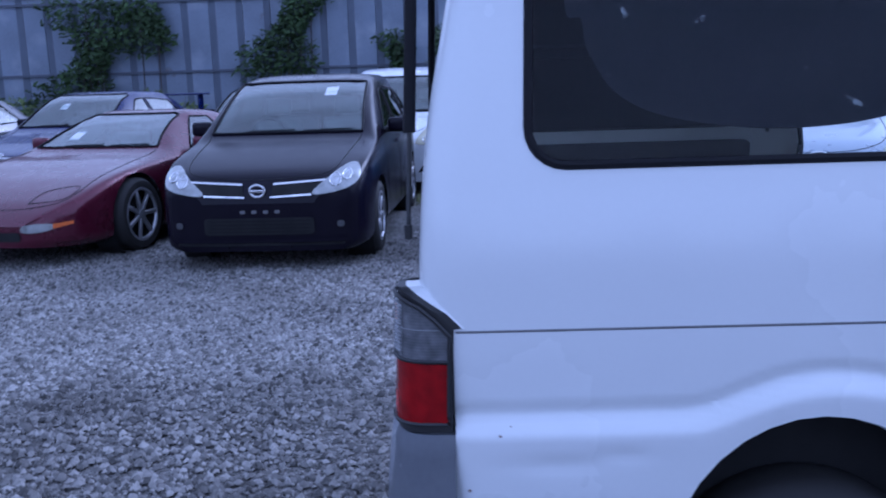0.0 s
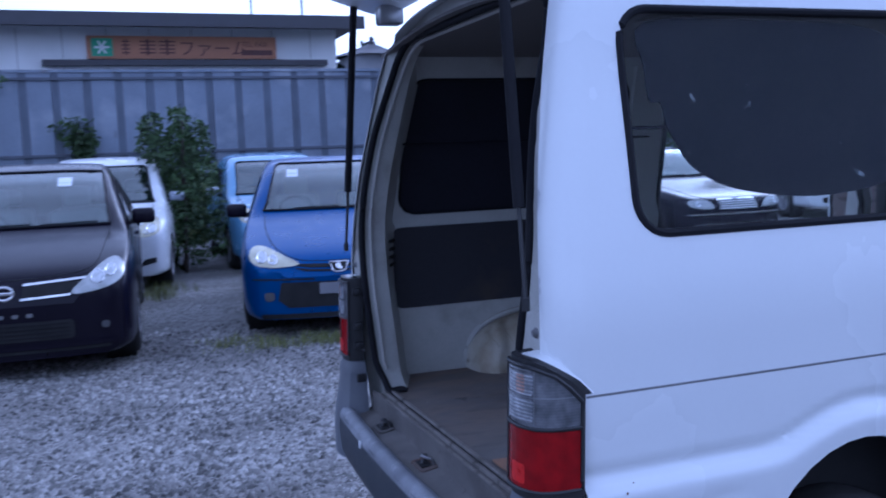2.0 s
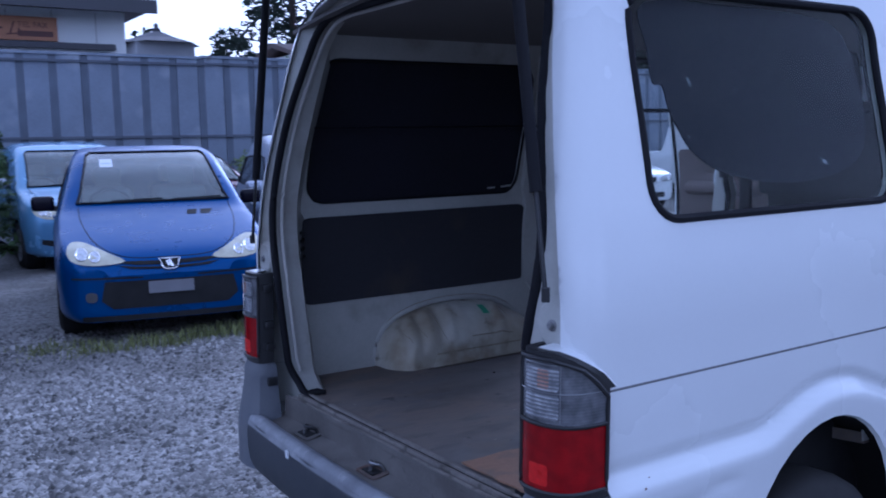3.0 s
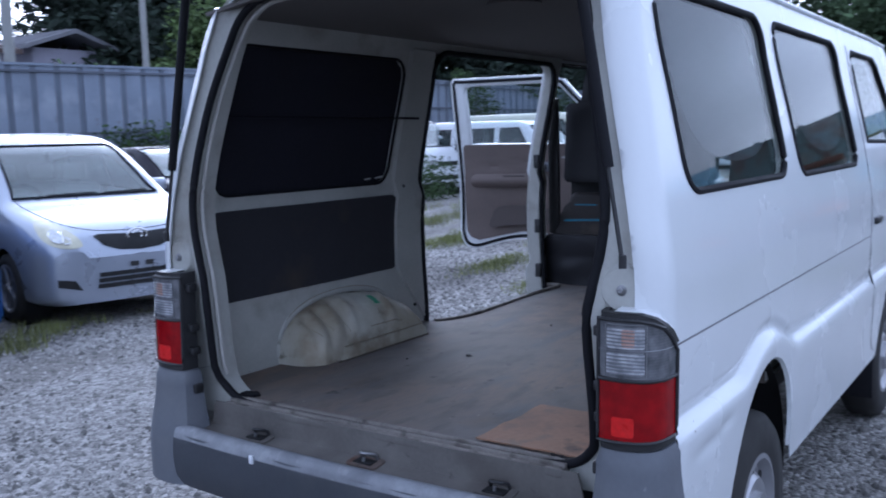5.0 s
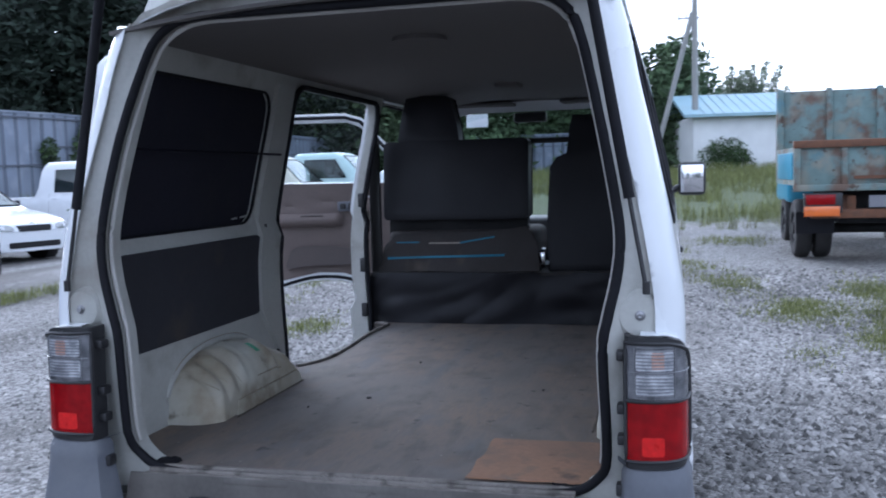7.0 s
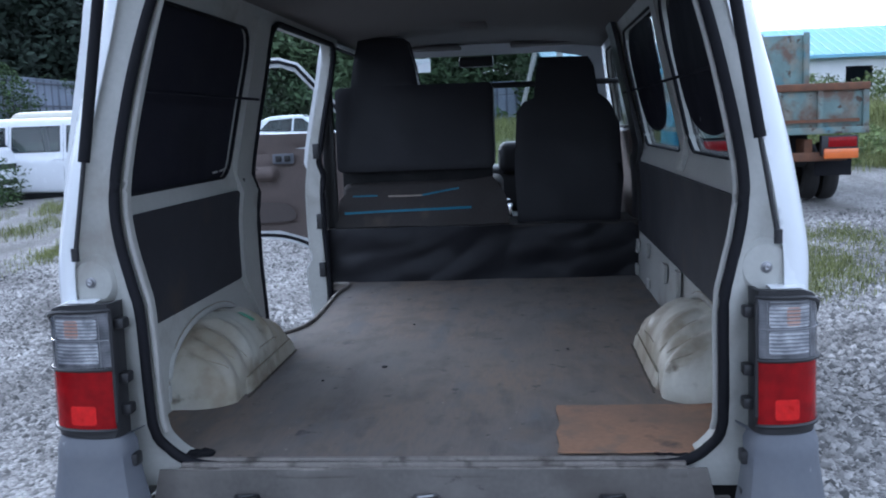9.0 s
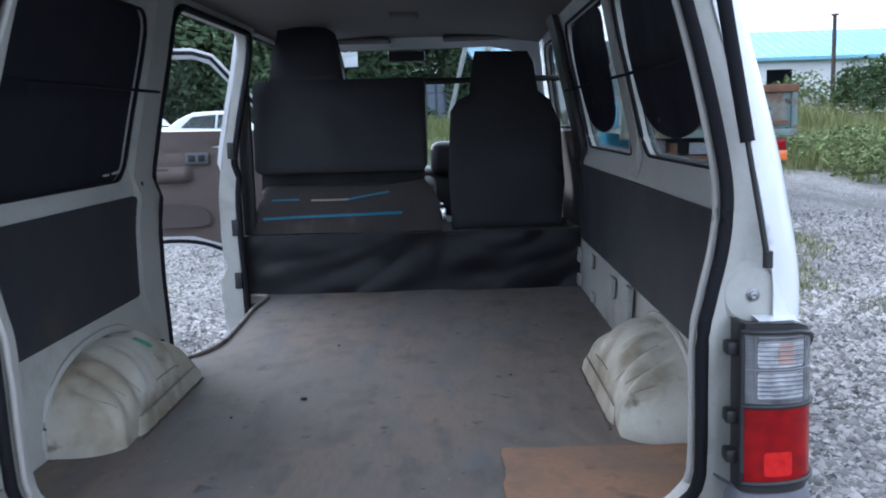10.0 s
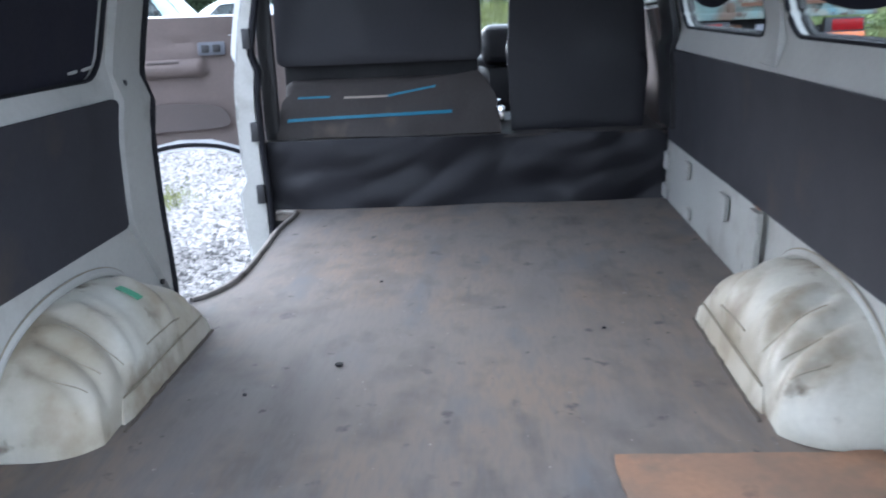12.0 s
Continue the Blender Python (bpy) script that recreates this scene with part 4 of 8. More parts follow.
part("plywood_patch", sheet([(0.012, -0.29), (0.012, -0.60), (0.10, -0.66), (0.345, -0.715), (0.345, -0.298)], [], 0.02, lambda x, y: (x + 0.007 * noise.noise((y * 14, x * 14, 3)) + 0.004 * noise.noise((y * 50, x * 50, 3)), y + 0.008 * noise.noise((x * 16, y * 5, 5)) + 0.004 * noise.noise((x * 55, 0, 5)), FLOOR + 0.010 + 0.002 * noise.noise((x * 9, y * 9, 1))), 0.004), "patch", van, "newer orange-brown plywood offcut")
for x, y, r in ((0.766, 0.219, 0.009), (0.62, 0.38, 0.004), (0.95, -0.35, 0.004), (1.35, 0.2, 0.004)):
    part("floor_plug", lathe([(0, 0), (r, 0), (r, 0.003), (0, 0.004)], 10, pose(x, y, FLOOR + 0.002, 90, 0, 0)), "rubber", van)
for s, x0, x1 in ((1, 0.04, 0.34), (-1, 0.04, 0.34), (-1, 1.03, 2.32)):
    part("dirt_line", tube([(x, s * (0.742 + 0.004 * noise.noise((x * 12, s, 1))), FLOOR + 0.004) for x in np.linspace(x0, x1, 30)], 0.005, 6), "grime", van)
# threshold, step and catches
for x0, x1, z, m in ((-0.050, -0.038, 0.642, "alloy"), (-0.030, -0.018, 0.647, "alloy"), (-0.010, 0.002, 0.651, "alloy"), (-0.052, 0.03, 0.638, "step")):
    part("threshold_rail", box(x0, x1, -0.56, 0.56, 0.62, z, 0.003), m, van)
part("threshold_riser", sheet([(-0.62, 0.56), (0.62, 0.56), (0.60, 0.64), (-0.60, 0.64)], [], 0.05, lambda y, z: (-0.046 + 0.006 * noise.noise((y * 6, z * 8, 1)), y, z), 0.006), "step", van)
for s in (-1, 1):
    part("corner_rubber", sheet(smooth_line([(0.0, s * 0.51), (0.035, s * 0.50), (0.055, s * 0.535), (0.03, s * 0.575), (-0.005, s * 0.555)], 3, True), [], 0.012, lambda x, y: (x, y, 0.652 + 0.006 * noise.noise((x * 60, y * 60, 4))), 0.005), "rubber", van)


BUMPS = [(0.425, -0.012, 0.012), (0.45, 0.009, 0.015), (0.487, -0.014, 0.012), (0.525, 0.011, 0.018), (0.572, -0.018, 0.015), (0.615, 0.015, 0.020), (0.665, 0.008, 0.020), (0.83, 0.020, 0.020), (0.872, -0.009, 0.013), (0.955, 0.014, 0.014)]


def house_point(a, t, s, lift=0.0):
    """A wheel cover's surface: a from its back (0) over the top to its front (pi), t from the wall (0) to the floor (1)."""
    c = t * math.pi / 2
    back = math.cos(a) > 0
    foot = 0.18 * min(1, math.sin(a) / (0.62 if back else 0.40)) ** 0.5
    x = 0.69 - (0.335 if back else 0.325) * math.copysign(abs(math.cos(a)) ** 0.9, math.cos(a))
    press = sum(0.75 * h * math.exp(-((x + 0.06 * (t - 0.5) - cx) / w) ** 2) for cx, h, w in BUMPS) * step01((0.93 - t) / 0.14) * step01((t - 0.10) / 0.15)
    h = (0.196 + press) * math.sin(a) ** 0.72
    y = 0.746 - (foot - 0.012 * math.sin(a)) * math.sin(c) ** 1.15 - (press * 0.5 + lift) * math.sin(c)
    z = FLOOR + h * math.cos(c) ** 0.62 + lift * math.cos(c)
    return (x, s * y, max(z, FLOOR + 0.002))


def wheel_house(s):
    """The pressed cover over a rear wheel, with ribs, against the inner wall."""
    bm = bmesh.new()
    n, k = 120, 28
    grid = [[bm.verts.new(house_point(math.pi * i / n, j / k, s)) for j in range(k + 1)] for i in range(n + 1)]
    for a, b in zip(grid, grid[1:]):
        for j in range(k):
            bm.faces.new((a[j], a[j + 1], b[j + 1], b[j]))
    bmesh.ops.remove_doubles(bm, verts=bm.verts, dist=0.0004)
    bmesh.ops.recalc_face_normals(bm, faces=bm.faces)
    ob = part("wheel_house", bm, "arch", van, "dirty cream wheel cover with pressed ribs", 60)
    part("wheel_house_flange", sheet([(0.50, 0.0), (1.0, 0.0), (1.0, 0.03), (0.98, 0.042), (0.52, 0.042)], [], 0.03, lambda x, z: (x, s * (0.562 + 0.25 * z + 0.4 * max(0.0, 0.55 - x) ** 1.3), FLOOR + z), 0.012, s < 0), "arch", ob)
    # groove and rib creases get their shade as dark lines
    part("flange_groove", tube([(x, s * 0.5735, FLOOR + 0.046) for x in np.linspace(0.52, 0.985, 10)], 0.002, 5), "crease_shade_and_seam", ob)
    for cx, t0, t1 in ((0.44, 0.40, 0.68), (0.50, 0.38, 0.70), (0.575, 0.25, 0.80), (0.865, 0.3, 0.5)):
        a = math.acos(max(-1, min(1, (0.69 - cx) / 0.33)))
        part("press_line", tube([house_point(a + 0.10 * (t - 0.5), t, s, 0.0006) for t in np.linspace(t0, t1, 12)], 0.0012, 5), "crease_shade_and_seam", ob)
    part("press_line", tube([house_point(a, 0.82, s, 0.0006) for a in np.linspace(1.55, 2.1, 12)], 0.002, 5), "crease_shade_and_seam", ob)
    line = [(0.69 - 0.335 * math.copysign(abs(math.cos(a)) ** 0.9, math.cos(a)), s * 0.742, FLOOR + 0.207 * math.sin(a) ** 0.7) for a in np.linspace(0.05, math.pi - 0.05, 40)]
    part("weld_flange", tube(line, 0.011, 8), "van_inner", ob)
    part("weld_seam", tube([(x, y - s * 0.004, z + 0.010) for x, y, z in line], 0.0022, 6), "crease_shade_and_seam", ob)
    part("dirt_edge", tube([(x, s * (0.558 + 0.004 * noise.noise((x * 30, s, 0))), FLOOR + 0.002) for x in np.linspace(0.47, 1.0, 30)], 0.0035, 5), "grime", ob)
    return ob


left_house = wheel_house(1)
wheel_house(-1)
LABEL_A = math.acos((0.69 - 0.765) / 0.33)
part("green_label", sheet([(-0.10, -0.03), (0.10, -0.03), (0.10, 0.03), (-0.10, 0.03)], [], 0.03, lambda u, v: house_point(LABEL_A + v * 1.4, 0.42 + u, 1, 0.004), 0.001, True), "sign_green", left_house, "small green label")


# rear lamps, corner posts and bumper
LAMP_PLAN = smooth_line([(-0.062, 0.650), (-0.092, 0.652), (-0.112, 0.660), (-0.119, 0.686), (-0.120, 0.722), (-0.114, 0.758), (-0.101, 0.786), (-0.080, 0.804), (-0.05, 0.812), (-0.006, 0.815)], 5)
LAMP_LEN = [0.0]
for (ax, ay), (bx, by) in zip(LAMP_PLAN, LAMP_PLAN[1:]):
    LAMP_LEN.append(LAMP_LEN[-1] + math.hypot(bx - ax, by - ay))


def lamp_y(y, s):
    """The right lamp is narrowed from its inner edge to fit the camera's view."""
    return y if s > 0 else 0.815 - (0.815 - y) * 0.824


def rear_lamp(s):
    def f(out, shrink=1.0):
        def g(a, z):
            """a is the way along the lamp's plan, from its inner flank over the back to the side."""
            k = max(i for i in range(len(LAMP_LEN) - 1) if LAMP_LEN[i] <= a + 1e-9)
            (ax, ay), (bx, by) = LAMP_PLAN[k], LAMP_PLAN[k + 1]
            t = (a - LAMP_LEN[k]) / (LAMP_LEN[k + 1] - LAMP_LEN[k])
            d = Vector((bx - ax, by - ay)).normalized()
            return (ax + (bx - ax) * t - d.y * out + 0.035 * (z - 0.88), s * lamp_y(ay + (by - ay) * t + d.x * out, s), z)
        return g
    E = LAMP_LEN[-1]
    A, B = 0.050, E - 0.008
    lamp = part("tail_lamp", sheet([(0, 0.738), (E, 0.743), (E, 0.955), (E - 0.03, 0.985), (E - 0.06, 1.004), (E - 0.09, 1.020), (E - 0.125, 1.029), (0, 1.031)], [], 0.02, f(0.0), 0.012, s > 0), "black_plastic", van, "tail lamp with clear upper and red lower lens")
    part("red_lens", sheet([(A, 0.757), (B, 0.761), (B, 0.884), (A, 0.888)], [], 0.02, f(0.004), 0.004, s > 0), "red_lens", lamp)
    part("clear_lens", sheet([(A, 0.896), (B, 0.892), (B, 0.94), (B - 0.03, 0.972), (B - 0.06, 0.997), (B - 0.09, 1.009), (B - 0.12, 1.015), (A, 1.017)], [], 0.02, f(0.004), 0.004, s > 0), "clear_lens", lamp)
    part("lamp_divider", tube([f(0.006)(a, 0.891 - 0.002 * a) for a in np.linspace(A, B, 20)], 0.004, 6), "black_plastic", lamp)
    part("lens_frame", tube([f(0.006)(a, z) for a, z in fine([(A, 0.757), (B, 0.761), (B, 0.942), (B - 0.03, 0.974), (B - 0.06, 0.999), (B - 0.09, 1.011), (B - 0.12, 1.017), (A, 1.018)], 0.02)], 0.0045, 6, closed=True), "black_plastic", lamp)
    c0, c1 = A + 0.026, A + 0.122
    part("upper_window", sheet(rounded(c0, c1, 0.958, 1.001, 0.006, 3), [], 0.02, f(0.0052), 0.002, s > 0), "lens_bright", lamp)
    part("bulb_reflector", sheet(rounded(c0 + 0.040, c1 - 0.024, 0.961, 0.998, 0.004, 3), [], 0.02, f(0.0058), 0.002, s > 0), "amber_glow", lamp)
    part("clear_window", sheet(rounded(c0, c1, 0.903, 0.950, 0.006, 3), [], 0.02, f(0.0052), 0.002, s > 0), "lens_bright", lamp)
    for k in range(15):
        z = 0.9055 + 0.0074 * k
        if abs(z - 0.954) > 0.004:
            part("lens_rib", tube([f(0.0070)(a, z) for a in np.linspace(c0 + 0.002, c1 - 0.002, 8)], 0.0013, 5), "lens_rib", lamp)
    part("lens_step", tube([f(0.006)(a, 0.954) for a in np.linspace(A + 0.004, B - 0.015, 12)], 0.0012, 5), "lens_rib", lamp)
    for a in (c0 - 0.004, c1 + 0.004):
        part("lens_step", tube([f(0.005)(a, z) for z in np.linspace(0.897, 1.008, 8)], 0.0011, 5), "lens_rib", lamp)
    part("red_reflector", sheet(rounded(A + 0.040, A + 0.098, 0.770, 0.812, 0.006, 3), [], 0.02, f(0.0042), 0.001, s > 0), "red_bright", lamp)
    rim = [(0, 1.031)] + [(a, 1.031) for a in np.linspace(0.03, E - 0.13, 10)] + [(E - 0.09, 1.020), (E - 0.06, 1.004), (E - 0.03, 0.985), (E, 0.955)]
    part("lamp_cap", strip([f(0.0)(*p) for p in rim], [(f(0.0)(*p)[0] + 0.016, s * min(abs(f(0.0)(*p)[1]), 0.815), p[1] + 0.001) for p in rim], False), "black_plastic", lamp)
    part("lamp_shelf", strip([(f(0.0)(*p)[0] + 0.016, s * min(abs(f(0.0)(*p)[1]), 0.815), p[1] + 0.001) for p in rim[5:]], [(f(0.0)(*p)[0] + 0.06, s * min(abs(f(0.0)(*p)[1]), 0.79), p[1] + 0.004) for p in rim[5:]], False), "van_white", van)
    for z in (0.795, 0.865, 0.985):
        part("lamp_clip", box(-0.098, -0.066, s * lamp_y(0.644, s) - 0.012, s * lamp_y(0.644, s) + 0.012, z - 0.012, z + 0.012, 0.005), "black_plastic", lamp)
    # dent with the damper bolt above the lamp
    boss = part("bolt_boss", lathe([(0.062, 0.004), (0.056, -0.014), (0.046, -0.024), (0.02, -0.026), (0.0, -0.026)], 24, pose(rear_x(0.714, 1.07) + 0.001, s * 0.714, 1.07, 0, 0, -90)), "van_inner", van)
    part("bolt", lathe([(0.012, 0.0), (0.012, -0.002), (0.008, -0.003), (0.0075, -0.009), (0.004, -0.010), (0.0, -0.007)], 14, pose(rear_x(0.714, 1.07) - 0.025, s * 0.714, 1.07, 0, 0, -90)), "steel", boss)


rear_lamp(1)
rear_lamp(-1)


def bumper_x(y):
    return -0.186 + 0.0245 * (abs(y) / 0.665) ** 2


def plan_point(a, out, s, z):
    k = max(i for i in range(len(LAMP_LEN) - 1) if LAMP_LEN[i] <= a + 1e-9)
    (ax, ay), (bx, by) = LAMP_PLAN[k], LAMP_PLAN[k + 1]
    t = (a - LAMP_LEN[k]) / (LAMP_LEN[k + 1] - LAMP_LEN[k])
    d = Vector((bx - ax, by - ay)).normalized()
    return (ax + (bx - ax) * t - d.y * out, s * lamp_y(ay + (by - ay) * t + d.x * out, s), z)


for s in (-1, 1):
    E = LAMP_LEN[-1]
    post = part("bumper_corner", sheet([(0, 0.40), (E, 0.40), (E, 0.737), (0, 0.737)], [], 0.02, lambda a, z: plan_point(a, 0.012 + 0.03 * step01((0.71 - z) / 0.22) - 0.012 * step01((z - 0.72) / 0.017), s, z), 0.008, s > 0), "plastic", van, "grey plastic bumper corner")
    ring = [plan_point(a, 0.0, s, 0.737) for a in np.linspace(0, E - 1e-6, 24)]
    part("corner_top", strip(ring, [(x + 0.04, y - s * 0.02, z + 0.002) for x, y, z in ring], False), "plastic", post)
    for z in (0.60, 0.68):
        part("corner_clip", box(-0.098, -0.066, s * lamp_y(0.642, s) - 0.014, s * lamp_y(0.642, s) + 0.014, z - 0.014, z + 0.014, 0.004), "black_plastic", post)
prof = [(0.004, 0.560), (-0.004, 0.584), (-0.014, 0.594), (-0.032, 0.598), (-0.046, 0.592), (-0.055, 0.578), (-0.059, 0.55), (-0.060, 0.50), (-0.056, 0.45), (-0.045, 0.42), (0.03, 0.41)]
bm = bmesh.new()
rings = []
for y in np.linspace(-0.672, 0.672, 41):
    rings.append([bm.verts.new((bumper_x(y) + 0.06 + dx, y, z - 0.02)) for dx, z in prof])
for a, b in zip(rings, rings[1:]):
    for k in range(len(prof) - 1):
        bm.faces.new((a[k], b[k], b[k + 1], a[k + 1]))
bmesh.ops.solidify(bm, geom=list(bm.faces), thickness=0.006)
bumper = part("rear_bumper", bm, "plastic", van, "scuffed grey plastic rear bumper", 60)
part("bumper_step", sheet([(-0.17, -0.65), (-0.03, -0.65), (-0.03, 0.65), (-0.17, 0.65)], [], 0.08, lambda x, y: (max(x, bumper_x(y) + 0.055), y, 0.556 + 0.016 * step01((x + 0.12) / 0.08) + 0.002 * noise.noise((x * 20, y * 9, 0))), 0.01), "step", bumper, "dusty worn bumper step")
for y in (0.40, 0.0, -0.40):
    base = part("catch_plate", sheet(rounded(-0.105, -0.05, y - 0.05, y + 0.05, 0.012, 3), [], 0.02, lambda x, yy: (x, yy, 0.5675 + 0.10 * (x + 0.08) + 0.003 * noise.noise((x * 40, yy * 40, 2))), 0.005), "catch_rust" if y == 0 else "step", bumper, "dirty metal catch plate")
    part("catch_hollow", box(-0.095, -0.062, y - 0.03, y + 0.03, 0.565, 0.5705, 0.002), "dark", base)
    part("catch", tube(smooth_line([(-0.058, y - 0.026, 0.568), (-0.062, y - 0.024, 0.584), (-0.078, y - 0.012, 0.590), (-0.08, y + 0.012, 0.589), (-0.064, y + 0.024, 0.583), (-0.058, y + 0.026, 0.568)], 3), 0.0045, 8), "black_plastic" if y else "steel", base)
    part("catch_pin", tube([(-0.085, y, 0.565), (-0.083, y, 0.581)], 0.005, 8), "steel", base)
lip = bmesh.new()
rows = []
for y in np.linspace(-0.668, 0.668, 90):
    wob = 0.003 * noise.noise((y * 8, 2, 0))
    rows.append([lip.verts.new((bumper_x(y) + 0.06 + dx + wob * (0.3 if k else 1), y, z)) for k, (dx, z) in enumerate(((-0.003, 0.5655), (-0.0135, 0.5754), (-0.023, 0.5785), (-0.032, 0.5797), (-0.0465, 0.5735), (-0.0545, 0.5605), (-0.0575, 0.546)))])
for a, b in zip(rows, rows[1:]):
    for k in range(6):
        lip.faces.new((a[k], b[k], b[k + 1], a[k + 1]))
part("bumper_lip", lip, "lip_worn_lit", bumper, "rounded bumper lip worn pale, with sky light painted into its colour", 60)
for x, z, w in ((0.083, 0.737, 0.003), (0.105, 0.752, 0.0022), (0.02, 0.62, 0.003)):
    part("stone_chip", lathe([(0, 0), (w, 0), (w * 0.7, 0.0006), (0, 0.0008)], 8, pose(x, -side_y(x, z) - 0.0002, z)), "rust", van)
part("paint_chip", box(-0.184, -0.178, 0.312, 0.326, 0.535, 0.558, 0.001), "paper", bumper)

# gas struts and the raised tailgate
for s in (-1, 1):
    low, high = Vector((-0.090, s * 0.729, 1.132)), Vector((-0.060, s * 0.588, 1.95))
    mid = low + (high - low) * 0.245
    strut = part("gas_strut", tube([mid, high], 0.0125, 12), "rubber", van, "black gas strut")
    part("strut_rod", tube([low, mid], 0.005, 10), "black_plastic", strut)
    part("strut_joint", tube([low + Vector((0.0, 0.0, -0.010)), low + Vector((0, 0, 0.018))], 0.0085, 12), "black_plastic", strut)


def gate_point(u, y, out=0.0):
    """u runs along the raised tailgate from the hinge to its lower edge."""
    a = radians(14)
    bow = -0.06 * math.sin(math.pi * u / 1.15)
    return (0.045 - u * math.cos(a) + (bow - out) * math.sin(a) * 0, y, 1.912 + u * math.sin(a) - bow * 0.6 - out)


gate = part("tailgate", sheet(rounded(0.0, 1.15, -0.70, 0.70, 0.08), [rounded(0.12, 0.58, -0.56, 0.56, 0.07)], 0.06, lambda u, y: gate_point(u, y * (0.85 + 0.15 * u)), 0.035), "van_white", van, "raised white tailgate")
part("tailgate_window", sheet(rounded(0.11, 0.59, -0.57, 0.57, 0.07), [], 0.08, lambda u, y: gate_point(u, y * (0.85 + 0.15 * u), -0.012), 0.004), "tint_glass", gate)
part("tailgate_lining", sheet(rounded(0.66, 1.08, -0.58, 0.58, 0.05), [], 0.08, lambda u, y: gate_point(u, y, 0.042), 0.005), "board", gate)
for y in (-0.42, 0.42):
    part("tailgate_hinge", box(-0.03, 0.05, y - 0.03, y + 0.03, 1.865, 1.925, 0.008), "steel", gate)

# sliding door run back along the left side
SLD = rounded(0.10, 1.12, 0.42, 1.76, 0.09)
sl = part("sliding_door", sheet(SLD, [rounded(0.2, 1.02, 1.235, 1.70, 0.07)], 0.06, left(side_y, 0.055), 0.03, True), "van_white", van, "white sliding door run fully back")
part("sliding_door_window", sheet(rounded(0.19, 1.03, 1.225, 1.71, 0.07), [], 0.08, left(side_y, 0.045), 0.004), "tint_glass", sl)

# passenger door swung out on its front edge
pd = new("front_door")
pd.parent = van
pd.matrix_basis = pose(3.33, 0.80, 0.015, 0, 0, 0) @ pose(0, 0, 0, 0, 0, -77) @ pose(-3.33, 0, 0)


def inset(line, d):
    """A closed line moved inwards by d."""
    turn = sum(ax * by - bx * ay for (ax, ay), (bx, by) in zip(line, line[1:] + line[:1]))
    out = []
    for k, (px, pz) in enumerate(line):
        (ax, az), (bx, bz) = line[k - 2], line[(k + 2) % len(line)]
        v = Vector((bx - ax, bz - az)).normalized() * (d if turn > 0 else -d)
        out.append((px - v.y, pz + v.x))
    return out


def door_y(x, z):
    return SIDE(z) - 0.80


part("door_skin", sheet(DOOR, [[(x, z) for x, z in W3]], 0.05, lambda x, z: (x, door_y(x, z), z), 0.004, True), "van_white", pd, "white door skin")
part("door_inner", sheet(DOOR, [W3], 0.05, lambda x, z: (x, door_y(x, z) - 0.055, z), 0.004), "van_white", pd)
loop = fine(DOOR)
part("door_edge", strip([(x, door_y(x, z), z) for x, z in loop], [(x, door_y(x, z) - 0.055, z) for x, z in loop]), "van_white", pd)
part("door_seal", tube([(x, door_y(x, z) - 0.058, z) for x, z in inset(loop, 0.022)], 0.010, 8, closed=True), "rubber", pd)
TRIM = [(2.385, 0.81), (2.41, 0.765), (2.47, 0.742), (2.60, 0.77), (2.75, 0.80), (2.90, 0.795), (3.05, 0.745), (3.18, 0.645), (3.30, 0.60), (3.33, 0.9), (3.33, 1.30), (3.30, 1.342), (2.40, 1.352), (2.385, 1.33)]
part("door_trim", sheet(TRIM, [], 0.025, lambda x, z: (x, door_y(x, z) - 0.062 - 0.022 * step01((1.0 - abs(z - 1.05) * 4)) + 0.010 * step01(1 - abs(z - 1.235 - 0.10 * (x - 2.8)) / 0.02), z), 0.01), "trim", pd, "brown moulded door trim")
part("door_pocket", sheet(smooth_line([(2.56, 0.83), (2.70, 0.845), (2.86, 0.845), (2.99, 0.86), (2.96, 0.94), (2.80, 0.965), (2.62, 0.96), (2.57, 0.90)], 4, True), [], 0.05, lambda x, z: (x, door_y(x, z) - 0.097, z), 0.006), "trim_dark", pd)
rest = part("arm_rest", sheet(rounded(2.45, 2.92, 1.085, 1.168, 0.035, 5), [], 0.012, lambda x, z: (x, -0.085 - 0.055 * (1 - ((z - 1.128) / 0.044) ** 2) ** 0.5 * step01((2.925 - x) / 0.05) if abs(z - 1.128) < 0.044 else -0.085, z), 0.004), "trim", pd, "moulded arm rest with a dark grip slot")
part("grip_slot", box(2.66, 2.80, -0.137, -0.11, 1.150, 1.160, 0.004), "trim_dark", rest)
plate = part("switch_panel", box(2.885, 3.005, -0.098, -0.08, 1.178, 1.236, 0.006), "plastic", pd, "dark window switch panel")
for x in (2.918, 2.968):
    part("window_switch", box(x - 0.018, x + 0.018, -0.104, -0.096, 1.19, 1.225, 0.004), "black_plastic", plate)
part("door_handle", box(3.085, 3.125, -0.105, -0.075, 1.085, 1.135, 0.012, 3), "plastic", pd)
part("window_frame", tube([(x, door_y(x, z) - 0.03, z) for x, z in fine(W3)], 0.017, 8, closed=True), "van_white", pd)
wg = part("window_pane", sheet(W3, [], 0.08, lambda x, z: (x, door_y(x, z) - 0.03, z), 0.004), "glass", pd)
wg.visible_shadow = False


